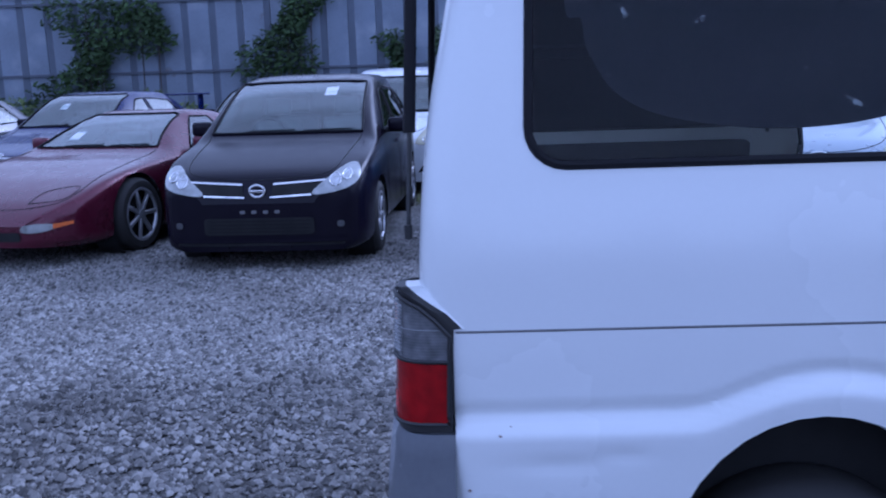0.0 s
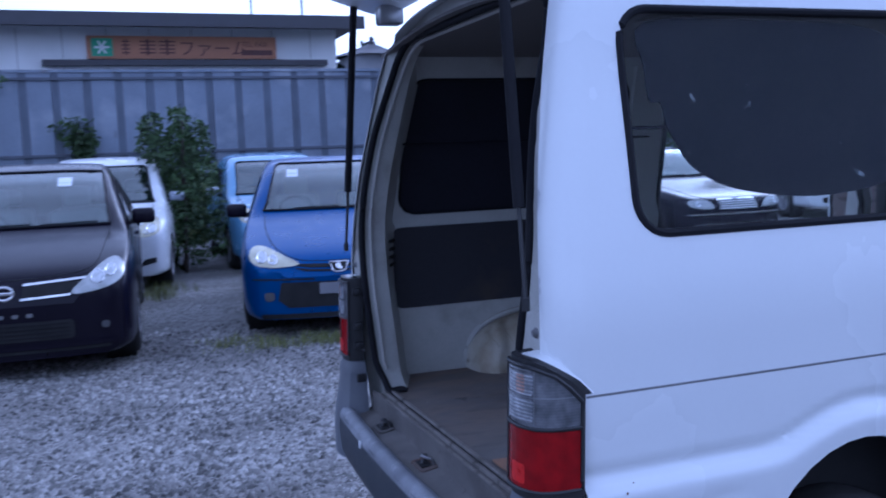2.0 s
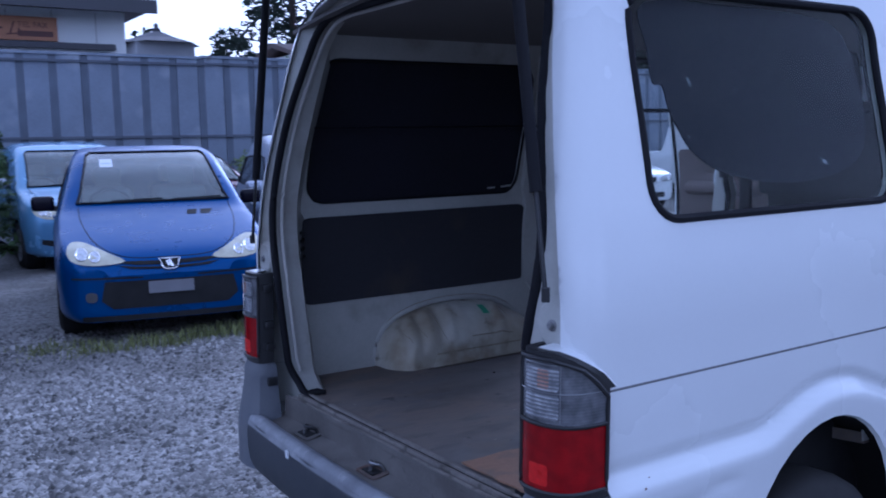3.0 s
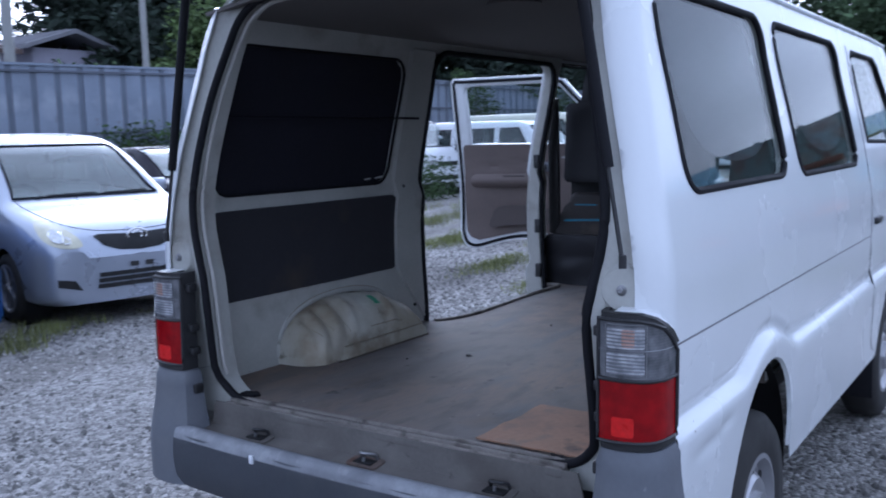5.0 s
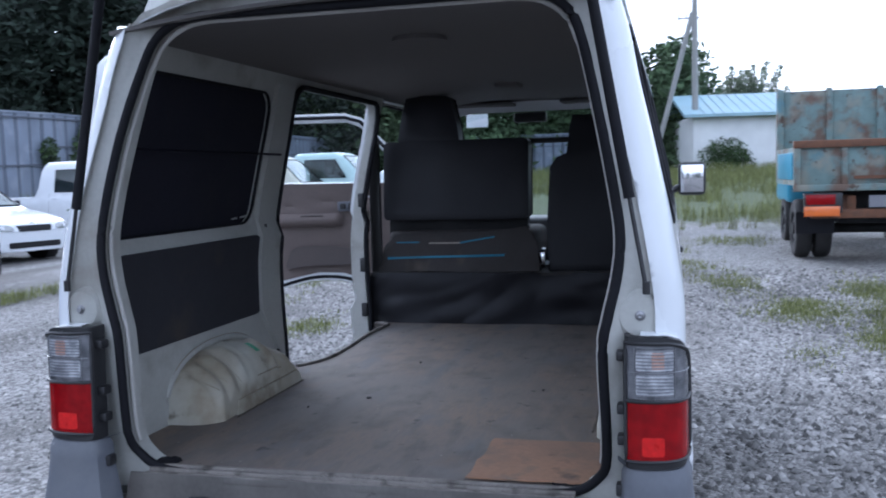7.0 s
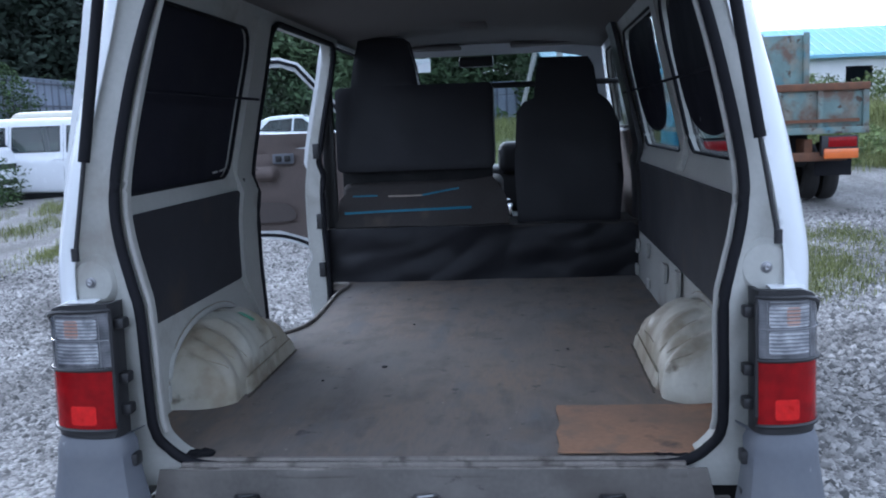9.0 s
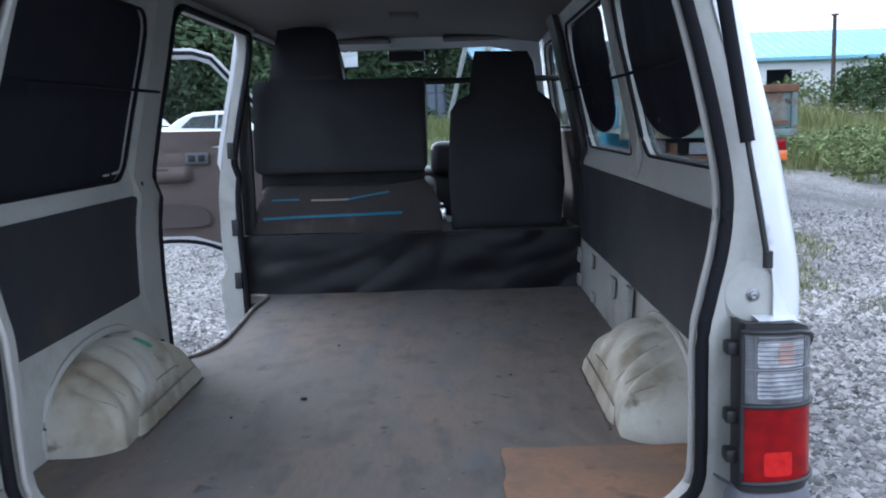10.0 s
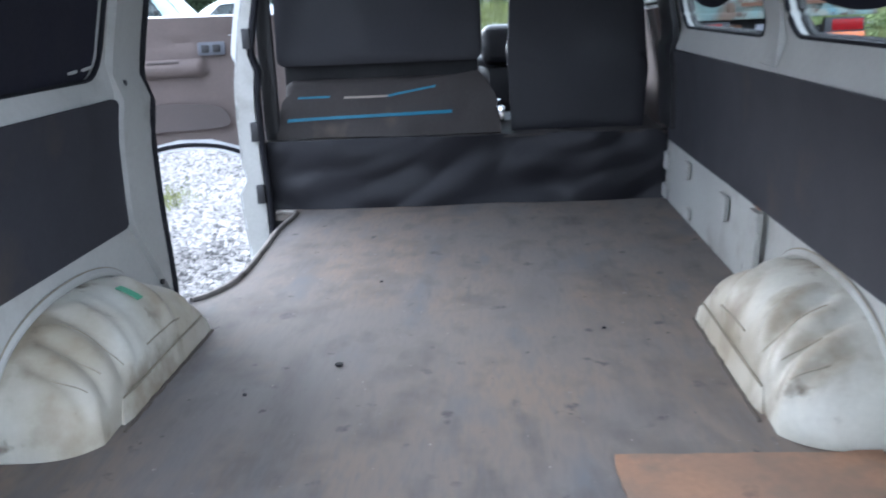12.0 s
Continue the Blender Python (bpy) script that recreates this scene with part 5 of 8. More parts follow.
# wheels
def wheel(parent, x, y, s, r=0.30, w=0.17, rim=0.17, style="steel", tread="tyre", rim_mat="alu_wheel", z=None):
    m = pose(x, y, r if z is None else z) @ Matrix.Diagonal((1, s, 1, 1))
    t = w / 2
    ob = part("wheel", lathe([(rim, -t * 0.9), (rim + 0.03, -t), (r - 0.03, -t * 0.95), (r - 0.006, -t * 0.7), (r, -t * 0.3), (r, t * 0.3), (r - 0.006, t * 0.7), (r - 0.03, t * 0.95), (rim + 0.03, t), (rim, t * 0.9)], 40, m), tread, parent)
    if style == "steel":
        part("rim", lathe([(rim + 0.012, t * 0.92), (rim - 0.006, t * 0.95), (rim - 0.02, t * 0.55), (rim * 0.78, t * 0.5), (rim * 0.62, t * 0.85), (rim * 0.4, t * 0.8), (rim * 0.38, t * 1.05), (0, t * 1.05)], 32, m), rim_mat, ob)
        for k in range(8):
            a = 2 * math.pi * k / 8
            part("rim_hole", lathe([(0, 0), (rim * 0.1, 0), (rim * 0.1, 0.004), (0, 0.004)], 10, m @ pose(rim * 0.72 * math.cos(a), t * 0.66, rim * 0.72 * math.sin(a))), "dark", ob)
    else:
        part("rim", lathe([(rim + 0.012, t * 0.92), (rim - 0.01, t * 0.96), (rim - 0.02, 0.0), (rim * 0.3, -0.01)], 32, m), "dark" if style == "spoke" else rim_mat, ob)
        bms = [lathe([(rim * 0.24, t * 0.6), (rim * 0.2, t * 0.95), (0, t)], 20, m), lathe([(rim + 0.012, t * 0.93), (rim - 0.008, t * 0.97), (rim - 0.018, t * 0.8)], 32, m)]
        for k in range(7 if style == "spoke" else 5):
            a = 360 * k / (7 if style == "spoke" else 5)
            bms.append(box(0.02, rim - 0.005, t * 0.62, t * 0.9, -0.018, 0.018, 0.006, 1, m @ pose(0, 0, 0, 0, a, 0)))
        part("spokes", merge(*bms), rim_mat, ob)
    return ob


for x in (0.72, 2.93):
    for s in (-1, 1):
        wheel(van, x, s * 0.715, s)
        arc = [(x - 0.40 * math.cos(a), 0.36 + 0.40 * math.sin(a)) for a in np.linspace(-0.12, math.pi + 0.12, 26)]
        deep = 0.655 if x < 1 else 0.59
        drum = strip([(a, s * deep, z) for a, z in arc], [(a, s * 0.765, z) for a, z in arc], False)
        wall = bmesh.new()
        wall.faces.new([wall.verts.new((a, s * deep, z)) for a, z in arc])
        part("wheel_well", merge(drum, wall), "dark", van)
for x, r in ((0.72, 0.315), (2.93, 0.33)):
    for s in (-1, 1):
        lip = arch_line(x, r, 0.765, 0.42)
        part("arch_lip", strip([(a, s * (side_y(a, z) - 0.001), z) for a, z in lip], [(x + (a - x) * 0.985, s * (side_y(a, z) - 0.011), z - 0.004) for a, z in lip], False), "van_white", van)
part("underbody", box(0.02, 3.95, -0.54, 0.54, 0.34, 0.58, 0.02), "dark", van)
part("front_floor", box(2.30, 3.95, -0.74, 0.74, 0.56, 0.63, 0.02), "black_plastic", van)
part("mud_flap", box(2.55, 2.565, -0.80, -0.60, 0.18, 0.42, 0.004), "rubber", van)


# cab: seats, covers, dashboard, windscreen
def folds(y, z, k):
    return 0.024 * noise.noise((y * 4 + z * 6, z * 5 - y * 3, k)) + 0.023 * (0.4 - abs(noise.noise((y * 4.5 + z * 6, z * 5 - y * 2, k + 4))))


part("seat_base_cover", sheet([(-0.735, 0.645), (0.745, 0.645), (0.745, 0.87), (0.72, 0.905), (-0.70, 0.90), (-0.735, 0.88)], [], 0.018, lambda y, z: (2.315 + folds(y, z, 1), y, z), 0.004), "vinyl", van, "creased black vinyl cover over the seat base")
part("seat_base_top", sheet([(2.315, -0.735), (2.75, -0.735), (2.75, 0.745), (2.35, 0.745)], [], 0.05, lambda x, y: (x, y, 0.90 + 0.01 * noise.noise((x * 5, y * 5, 7))), 0.01), "cloth", van)
bench = part("bench_cushion_cover", sheet([(0.70, 0.90), (0.68, 1.03), (0.62, 1.085), (0.2, 1.09), (-0.06, 1.12), (-0.12, 1.04), (-0.14, 0.90)], [], 0.03, lambda y, z: (2.36 + 0.10 * (z - 0.9) / 0.2 + folds(y, z, 3), y, z), 0.01), "cloth", van, "worn dark cloth bench cover with blue tape")
part("bench_cushion", box(2.46, 2.98, -0.10, 0.68, 0.90, 1.11, 0.04, 3), "cloth", van)


def tape_strip(y0, z0, y1, z1, w, material):
    def f(t, v):
        y, z = y0 + (y1 - y0) * t, z0 + (z1 - z0) * t + v
        return (2.352 + 0.10 * (z - 0.9) / 0.2 + folds(y, z, 3) - 0.006, y, z)
    part("tape", sheet([(0, -w / 2), (1, -w / 2), (1, w / 2), (0, w / 2)], [], 0.05, f, 0.002), material, bench, "blue adhesive tape" if material == "tape" else "faded adhesive tape")


tape_strip(0.655, 0.972, 0.04, 0.985, 0.0105, "tape")
tape_strip(0.62, 1.05, 0.50, 1.05, 0.007, "tape")
tape_strip(0.445, 1.046, 0.28, 1.046, 0.007, "tape_old")
tape_strip(0.28, 1.046, 0.10, 1.075, 0.008, "tape")


def slab(outline, x, thick, lean, bulge=0.02, name="seat_back", label="", material="vinyl"):
    """A padded seat back: its outline falls away to a rounded edge."""
    rim = fine(outline, 0.02)

    def f(y, z):
        edge = 1 - min(1.0, near_line(np.array([(y, z)]), rim)[0] / 0.016)
        return (x + lean * (z - 1.0) + 0.006 * noise.noise((y * 6, z * 6, 2)) + 0.005 * edge ** 2, y, z)
    bm = sheet(outline, [], 0.028, f)
    back = bm.copy()
    back.transform(Matrix.Translation((-thick + 0.04, 0, 0)))
    border = [[e.verts[0].co.copy(), e.verts[1].co.copy()] for e in bm.edges if len(e.link_faces) == 1]
    for a, b in border:
        q = [bm.verts.new(p) for p in (a, b, b + Vector((-thick, 0, 0)), a + Vector((-thick, 0, 0)))]
        bm.faces.new(q)
    bmesh.ops.remove_doubles(bm, verts=bm.verts, dist=0.0005)
    return part(name, merge(bm, back), material, van, label, 80)


slab(rounded(-0.075, 0.695, 1.165, 1.575, 0.03), 2.43, -0.11, 0.10, label="black vinyl covered bench back")
# black block stands in for the shade between cushion and back
part("bench_gap_shade", box(2.50, 2.60, -0.06, 0.68, 1.07, 1.19, 0.01), "dark", van)
slab([(0.62, 1.56), (0.60, 1.70), (0.575, 1.80), (0.55, 1.815), (0.36, 1.805), (0.335, 1.79), (0.30, 1.66), (0.285, 1.56)], 2.44, -0.09, 0.10, name="headrest", label="black vinyl covered headrest")
slab([(-0.18, 0.90), (-0.665, 0.90), (-0.685, 1.10), (-0.67, 1.36), (-0.625, 1.46), (-0.575, 1.50), (-0.555, 1.63), (-0.53, 1.675), (-0.30, 1.68), (-0.285, 1.62), (-0.27, 1.49), (-0.22, 1.47), (-0.185, 1.42), (-0.17, 1.15)], 2.43, -0.12, 0.08, label="black vinyl covered driver seat back")
part("driver_cushion", box(2.46, 3.0, -0.68, -0.18, 0.90, 1.08, 0.05, 3), "vinyl", van)
part("cross_bar", tube([(2.64, -0.70, 1.56), (2.64, 0.0, 1.562), (2.64, 0.70, 1.56)], 0.014, 8), "black_plastic", van)
def screen_point(y, z):
    return (3.42 + 0.62 * (1.80 - z) / 0.75 - 0.10 * (y / 0.66) ** 2, y, z)


for place, x0, x1 in ((right, 0.15, 2.28), (left, 0.12, 1.135)):
    part("guard_bar", tube([place(inner_y, -0.035)(x, 1.49) for x in np.linspace(x0, x1, 14)], 0.0045, 8), "film", van, "black guard bar across the windows")
part("right_door_trim", sheet([(2.40, 0.66), (3.30, 0.66), (3.33, 1.30), (2.40, 1.325)], [], 0.05, right(side_y, -0.05), 0.03), "trim", van, "brown moulded trim of the closed driver door")
part("pillar_cover", sheet([(2.17, 0.92), (2.40, 0.92), (2.40, 1.80), (2.17, 1.80)], [], 0.05, right(inner_y, -0.012), 0.02), "black_plastic", van, "dark trim on the pillar behind the driver")
part("seat_belt", strip([right(inner_y, -0.03)(2.33, z) for z in np.linspace(0.95, 1.70, 12)], [right(inner_y, -0.03)(2.375, z) for z in np.linspace(0.95, 1.70, 12)], False), "rubber", van, "black seat belt hanging on the pillar")
for x in (2.43, 3.30):
    part("door_seal", tube([right(side_y, -0.06)(x, z) for z in np.linspace(0.68, 1.32, 8)], 0.012, 8), "rubber", van)
part("belt_cover", box(2.37, 2.40, 0.685, 0.745, 0.90, 1.60, 0.01), "black_plastic", van, "black trim beside the bench")
part("header_trim", sheet([(-0.63, 1.777), (0.63, 1.777), (0.5, 1.86), (-0.5, 1.86)], [], 0.06, lambda y, z: tuple(np.array(screen_point(y, z)) - (0.03, 0, 0)), 0.006), "headliner", van)
part("dashboard", box(3.42, 3.85, -0.74, 0.74, 0.85, 1.12, 0.06, 3), "black_plastic", van)
part("instrument_hood", box(3.36, 3.62, -0.62, -0.06, 1.08, 1.265, 0.05, 3), "black_plastic", van)
part("steering_wheel", tube([(3.26 + 0.09 * math.sin(a), -0.38 + 0.19 * math.cos(a), 1.15 + 0.165 * math.sin(a)) for a in np.linspace(0, 2 * math.pi, 28)[:-1]], 0.016, 8, closed=True), "black_plastic", van)
part("gear_lever", tube([(2.95, -0.08, 0.7), (2.92, -0.08, 0.98), (2.90, -0.08, 1.02)], 0.012, 8), "steel", van)
part("hand_brake", tube([(2.62, -0.12, 0.9), (2.60, -0.13, 1.0)], 0.012, 8), "steel", van)
part("seat_buckle", box(2.44, 2.47, -0.155, -0.12, 0.93, 0.99, 0.004), "chrome", van)


SCREEN = [(-0.70, 1.10), (0.70, 1.10), (0.60, 1.745), (0.40, 1.785), (-0.40, 1.785), (-0.60, 1.745)]
ws = part("windscreen", sheet(SCREEN, [], 0.1, screen_point, 0.005), "glass", van)
ws.visible_shadow = False
part("windscreen_frame", sheet([(-0.79, 1.03), (0.79, 1.03), (0.66, 1.815), (0.5, 1.86), (0.25, 1.905), (-0.25, 1.905), (-0.5, 1.86), (-0.66, 1.815)], [SCREEN], 0.08, screen_point, 0.03), "van_white", van)
part("front_panel", sheet([(-0.76, 0.40), (0.76, 0.40), (0.78, 1.05), (-0.78, 1.05)], [], 0.1, lambda y, z: (4.04 + 0.06 * (1 - (y / 0.78) ** 2), y, z), 0.02), "van_white", van)
part("rear_view_mirror", box(3.38, 3.42, -0.05, 0.15, 1.70, 1.76, 0.012), "black_plastic", van)
part("notice_sheet", box(3.44, 3.443, 0.32, 0.455, 1.685, 1.765), "thin_paper", van, "white paper notice behind the windscreen")
for y in (-0.35, 0.33):
    part("sun_visor", box(3.2, 3.45, y - 0.2, y + 0.2, 1.798, 1.816, 0.008), "headliner", van)
part("ceiling_lamp", lathe([(0, 0.0), (0.085, 0.0), (0.09, 0.02), (0, 0.022)], 20, pose(0.75, 0, 1.843, -90, 0, 0)), "headliner", van)
part("ceiling_lamp", box(2.3, 2.46, -0.06, 0.06, 1.817, 1.85, 0.012), "headliner", van)
arm = part("door_mirror", box(3.515, 3.60, -0.975, -0.815, 1.235, 1.435, 0.03, 3), "black_plastic", van, "black door mirror")
part("mirror_glass", box(-0.005, 0.005, -0.066, 0.066, -0.082, 0.082, 0.003, m=pose(3.508, -0.895, 1.335, 0, -1, 8)), "chrome", arm)
part("mirror_arm", tube([(3.56, -0.83, 1.29), (3.52, -0.75, 1.25)], 0.02, 8), "black_plastic", arm)


# ---------------------------------------------------------------- parked cars (x runs from the nose back, y to the side)
from mathutils.bvhtree import BVHTree

SECTION = [0.0, 0.12, 0.3, 0.46, 0.58, 0.80, 0.9, 1.0]


def car_shape(spec):
    """The body's surface: f(x, v), v from the sill (0) over the shoulder to the middle of the roof (1)."""
    nose = spec["w"]
    plan = [(0.0, nose[0][1] * 0.45), (0.006, nose[0][1] * 0.72), (0.014, nose[0][1] * 0.9)] + [(max(0.022, x), y) if k == 0 else (x + 0.012 * (x < 0.2), y) for k, (x, y) in enumerate(nose)]
    w, zb, zs, zt, wt = (table(v) for v in (plan, spec["low"], spec["belt"], spec["top"], spec["roof_w"]))

    def f(x, v):
        a, b, s, t, r = w(x), zb(x), zs(x), zt(x), wt(x)
        t = max(t, s + 0.004)
        pts = [(a * 0.9, b), (a * 0.985, b + 0.05), (a, b + (s - b) * 0.45), (a * 0.995, b + (s - b) * 0.82), (a * 0.955, s), (r, s + (t - s) * 0.9), (r * 0.72, s + (t - s) * 0.985), (0.0, t)]
        i = max(k for k in range(7) if SECTION[k] <= v + 1e-9)
        h = SECTION[i + 1] - SECTION[i]
        u = min(1, (v - SECTION[i]) / h)
        p = [np.array(pts[min(max(k, 0), 7)]) for k in (i - 1, i, i + 1, i + 2)]
        q = [SECTION[min(max(k, 0), 7)] for k in (i - 1, i, i + 1, i + 2)]
        m0 = (p[2] - p[0]) / max(0.05, q[2] - q[0]) * h
        m1 = (p[3] - p[1]) / max(0.05, q[3] - q[1]) * h
        if i == 6:
            m1 = np.array((m1[0], 0.0))
        y, z = (2 * u ** 3 - 3 * u * u + 1) * p[1] + (u ** 3 - 2 * u * u + u) * m0 * 0.8 + (3 * u * u - 2 * u ** 3) * p[2] + (u ** 3 - u * u) * m1 * 0.8
        return y, z
    return f


def build_car(name, spec, paint, label, at, turn, category="car", detail=True):
    car = thing(name, label, category, "parked cars", at=at, turn=turn)
    f, L = car_shape(spec), spec["length"]
    r = spec["wheel"]

    def v_at(x, z):
        lo, hi = 0.0, 0.58
        for _ in range(18):
            mid = (lo + hi) / 2
            lo, hi = (mid, hi) if f(x, mid)[1] < z else (lo, mid)
        return lo
    edge = []
    for cx in spec["axles"]:
        ra = r + 0.05
        edge += [(cx - ra, 0.0)] + [(cx - ra * math.cos(a), v_at(cx - ra * math.cos(a), r * 0.98 + ra * math.sin(a))) for a in np.linspace(0.0, math.pi, 17)] + [(cx + ra, 0.0)]
    outline = [(0.0, 0.0)] + edge + [(L, 0.0), (L, 1.0), (0.0, 1.0)]

    def place(x, v):
        y, z = f(x, v)
        return (x, y, z)

    def spread(x):
        """Stretches the nose, so that its curves are meshed finely."""
        return math.sqrt(1.6 * x) if x <= 0.4 else x + 0.4

    def back_to_x(u):
        return u * u / 1.6 if u <= 0.8 else u - 0.4
    half = sheet([(spread(x), v * 1.6) for x, v in outline], [], 0.06 if detail else 0.13, lambda u, v: place(back_to_x(u), v / 1.6))
    front = [place(0.0, v) for v in np.linspace(0, 1, 14)]
    back = [place(L, v) for v in np.linspace(0, 1, 14)]
    for row, rev in ((front, False), (back, True)):
        vs = [half.verts.new(p) for p in row]
        ms = [half.verts.new((p[0], 0.0, p[2])) for p in row]
        for k in range(13):
            half.faces.new((vs[k], vs[k + 1], ms[k + 1], ms[k]))
    other = half.copy()
    other.transform(Matrix.Diagonal((1, -1, 1, 1)))
    bmesh.ops.reverse_faces(other, faces=list(other.faces))
    bm = merge(half, other)
    bmesh.ops.remove_doubles(bm, verts=bm.verts, dist=0.004)
    bmesh.ops.recalc_face_normals(bm, faces=bm.faces)
    tree = BVHTree.FromBMesh(bm)

    def cut(loop, i, faces_of):
        """Cuts a window's outline, drawn in the axes i and z, out of the faces that faces_of picks."""
        poly = [tuple(p) for p in loop]
        lo = [min(p[k] for p in poly) - 0.15 for k in (0, 1)]
        hi = [max(p[k] for p in poly) + 0.15 for k in (0, 1)]

        def near():
            out = []
            for f_ in bm.faces:
                c = f_.calc_center_median()
                if lo[0] < c[i] < hi[0] and lo[1] < c.z < hi[1] and faces_of(f_, c):
                    out.append(f_)
            return out
        for (a0, b0), (a1, b1) in zip(poly, poly[1:] + poly[:1]):
            if math.hypot(a1 - a0, b1 - b0) < 1e-4:
                continue
            fs = near()
            geom = fs + list({e for f_ in fs for e in f_.edges}) + list({v for f_ in fs for v in f_.verts})
            co, no = Vector((0, 0, b0)), Vector((0, 0, a0 - a1))
            co[i], no[i] = a0, b1 - b0
            bmesh.ops.bisect_plane(bm, geom=geom, dist=1e-5, plane_co=co, plane_no=no.normalized())
        bm.normal_update()
        fs = near()
        ok = inside(np.array([(f_.calc_center_median()[i], f_.calc_center_median().z) for f_ in fs]), poly)
        bmesh.ops.delete(bm, geom=[f_ for f_, k in zip(fs, ok) if k], context="FACES")
    bm.normal_update()
    cut(spec["screen"], 1, lambda f_, c: f_.normal.x < -0.15 and c.x < L * 0.62)
    for s in (1, -1):
        for loop in spec.get("side_windows", ()):
            cut(loop, 0, lambda f_, c: s * f_.normal.y > 0.25 and s * c.y > 0.2)
    part("body", bm, paint, car, smooth=50)

    def from_front(y, z, lift):
        hit = tree.ray_cast(Vector((-1.0, y, z)), Vector((1, 0, 0)))
        return (hit[0].x - lift, y, z) if hit[0] else (0.3, y, z)

    def from_side(x, z, lift, s):
        hit = tree.ray_cast(Vector((x, s * 2, z)), Vector((0, -s, 0)))
        return (x, hit[0].y + s * lift, z) if hit[0] else (x, 0, z)

    def front_piece(nm, loop, material, lift=0.004, parent=car, thick=0.003, lab="", step=0.035):
        return part(nm, sheet(loop, [], step, lambda y, z: from_front(y, z, lift + 0.006), thick, True), material, parent, lab)

    def pair(nm, loop, material, lift=0.004, lab=""):
        for s in (1, -1):
            front_piece(nm, [(s * y, z) for y, z in (loop if s > 0 else loop[::-1])], material, lift, lab=lab)
    g = spec["screen"]
    front_piece("windscreen", g, "car_glass", 0.0, step=0.05).visible_shadow = False
    part("windscreen_seal", tube([from_front(y, z, 0.014) for y, z in fine(g, 0.05)], 0.011, 6, closed=True), "rubber", car)
    for key, material, lift in (("lamp", spec.get("lamp_mat", "head_lens"), 0.008), ("grille", "dark", 0.004), ("grille_bar", "chrome", 0.010), ("fog", "fog", 0.008), ("intake_side", "dark", 0.003)):
        for loop in spec.get(key, ()):
            pair({"lamp": "headlamp", "grille": "grille", "grille_bar": "grille_trim", "fog": "fog_lamp", "intake_side": "air_inlet"}[key], smooth_line(loop, 3, True) if key in ("lamp", "fog") else loop, material, lift)
    for y, z, r_ in spec.get("eyes", ()):
        for s in (1, -1):
            ring = [(s * y + r_ * math.cos(a), z + r_ * math.sin(a)) for a in np.linspace(0, 2 * math.pi, 15)[:-1]]
            eye = front_piece("lamp_reflector", ring if s > 0 else ring[::-1], "lamp_bowl", 0.010)
            part("lamp_ring", tube([from_front(a, b, 0.018) for a, b in ring], 0.004, 5, closed=True), "chrome", eye)
    for loop in spec.get("intake", ()):
        front_piece("air_inlet", loop, "dark", 0.003)
    for nm, loop, material, lift in spec.get("extra", ()):
        front_piece(nm, loop, material, lift)
    for line in spec.get("bonnet", ()):
        for s in (1, -1):
            part("bonnet_gap", tube([from_front(s * y, z, 0.0) for y, z in smooth_line(line, 5)], 0.004, 5), "dark", car)
    if "badge" in spec:
        by, bz, br = spec["badge"]
        p = from_front(by, bz, 0.012)
        kind = spec.get("badge_kind", "ring")
        if kind == "shield":
            shield = [(-0.075, 0.035), (-0.05, -0.03), (-0.03, -0.04), (0.03, -0.04), (0.05, -0.03), (0.075, 0.035)]
            bd = front_piece("badge", [(by + y, bz + z) for y, z in shield], "dark", 0.012)
            part("badge_rim", tube([from_front(by + y, bz + z, 0.02) for y, z in fine(shield, 0.02)], 0.006, 6, closed=True), "chrome", bd)
            part("badge_figure", tube([from_front(by + y, bz + z, 0.022) for y, z in ((-0.02, -0.025), (-0.005, 0.0), (0.0, 0.022), (0.02, 0.015), (0.01, -0.02))], 0.011, 6), "chrome", bd)
        else:
            wide = 1.25 if kind == "oval" else 1.0
            bd = part("badge", tube([(p[0] - 0.006, by + wide * br * math.cos(a), bz + br * 0.78 * math.sin(a)) for a in np.linspace(0, 2 * math.pi, 25)[:-1]], 0.010, 6, closed=True), "chrome", car)
            if kind == "oval":
                part("badge_bar", tube([(p[0] - 0.008, by + 0.6 * br * math.cos(a), bz + br * 0.5 * math.sin(a)) for a in np.linspace(0.4, 4.2, 12)], 0.008, 6), "chrome", bd)
            else:
                part("badge_bar", box(p[0] - 0.014, p[0] + 0.004, by - br * 1.15, by + br * 1.15, bz - 0.011, bz + 0.011, 0.003), "chrome", bd)
    for s in (1, -1):
        for loop in spec.get("side_windows", ()):
            lp = [(x, z) for x, z in loop]
            part("side_window", sheet(lp, [], 0.05, lambda x, z: from_side(x, z, 0.002, s), 0.003, s > 0), "car_side_glass", car).visible_shadow = False
            part("window_seal", tube([from_side(x, z, 0.004, s) for x, z in fine(lp, 0.06)], 0.009, 6, closed=True), "rubber", car)
        for x0, z0, x1, z1 in spec.get("seams", ()):
            part("door_gap", tube([from_side(x0 + (x1 - x0) * t, z0 + (z1 - z0) * t, 0.0, s) for t in np.linspace(0, 1, 8)], 0.004, 5), "dark", car)
        for x, z in spec.get("handles", ()):
            p = from_side(x, z, 0.0, s)
            part("door_handle", box(x - 0.09, x + 0.09, p[1] - 0.02, p[1] + 0.02, z - 0.014, z + 0.014, 0.006), paint, car)
        if "mirror" in spec:
            x, z = spec["mirror"]
            y = from_side(x, z - 0.06, 0, s)[1]
            mr = part("door_mirror", box(x - 0.05, x + 0.06, *sorted((y + s * 0.02, y + s * 0.21)), z - 0.065, z + 0.065, 0.035, 3), spec.get("mirror_mat", paint), car)
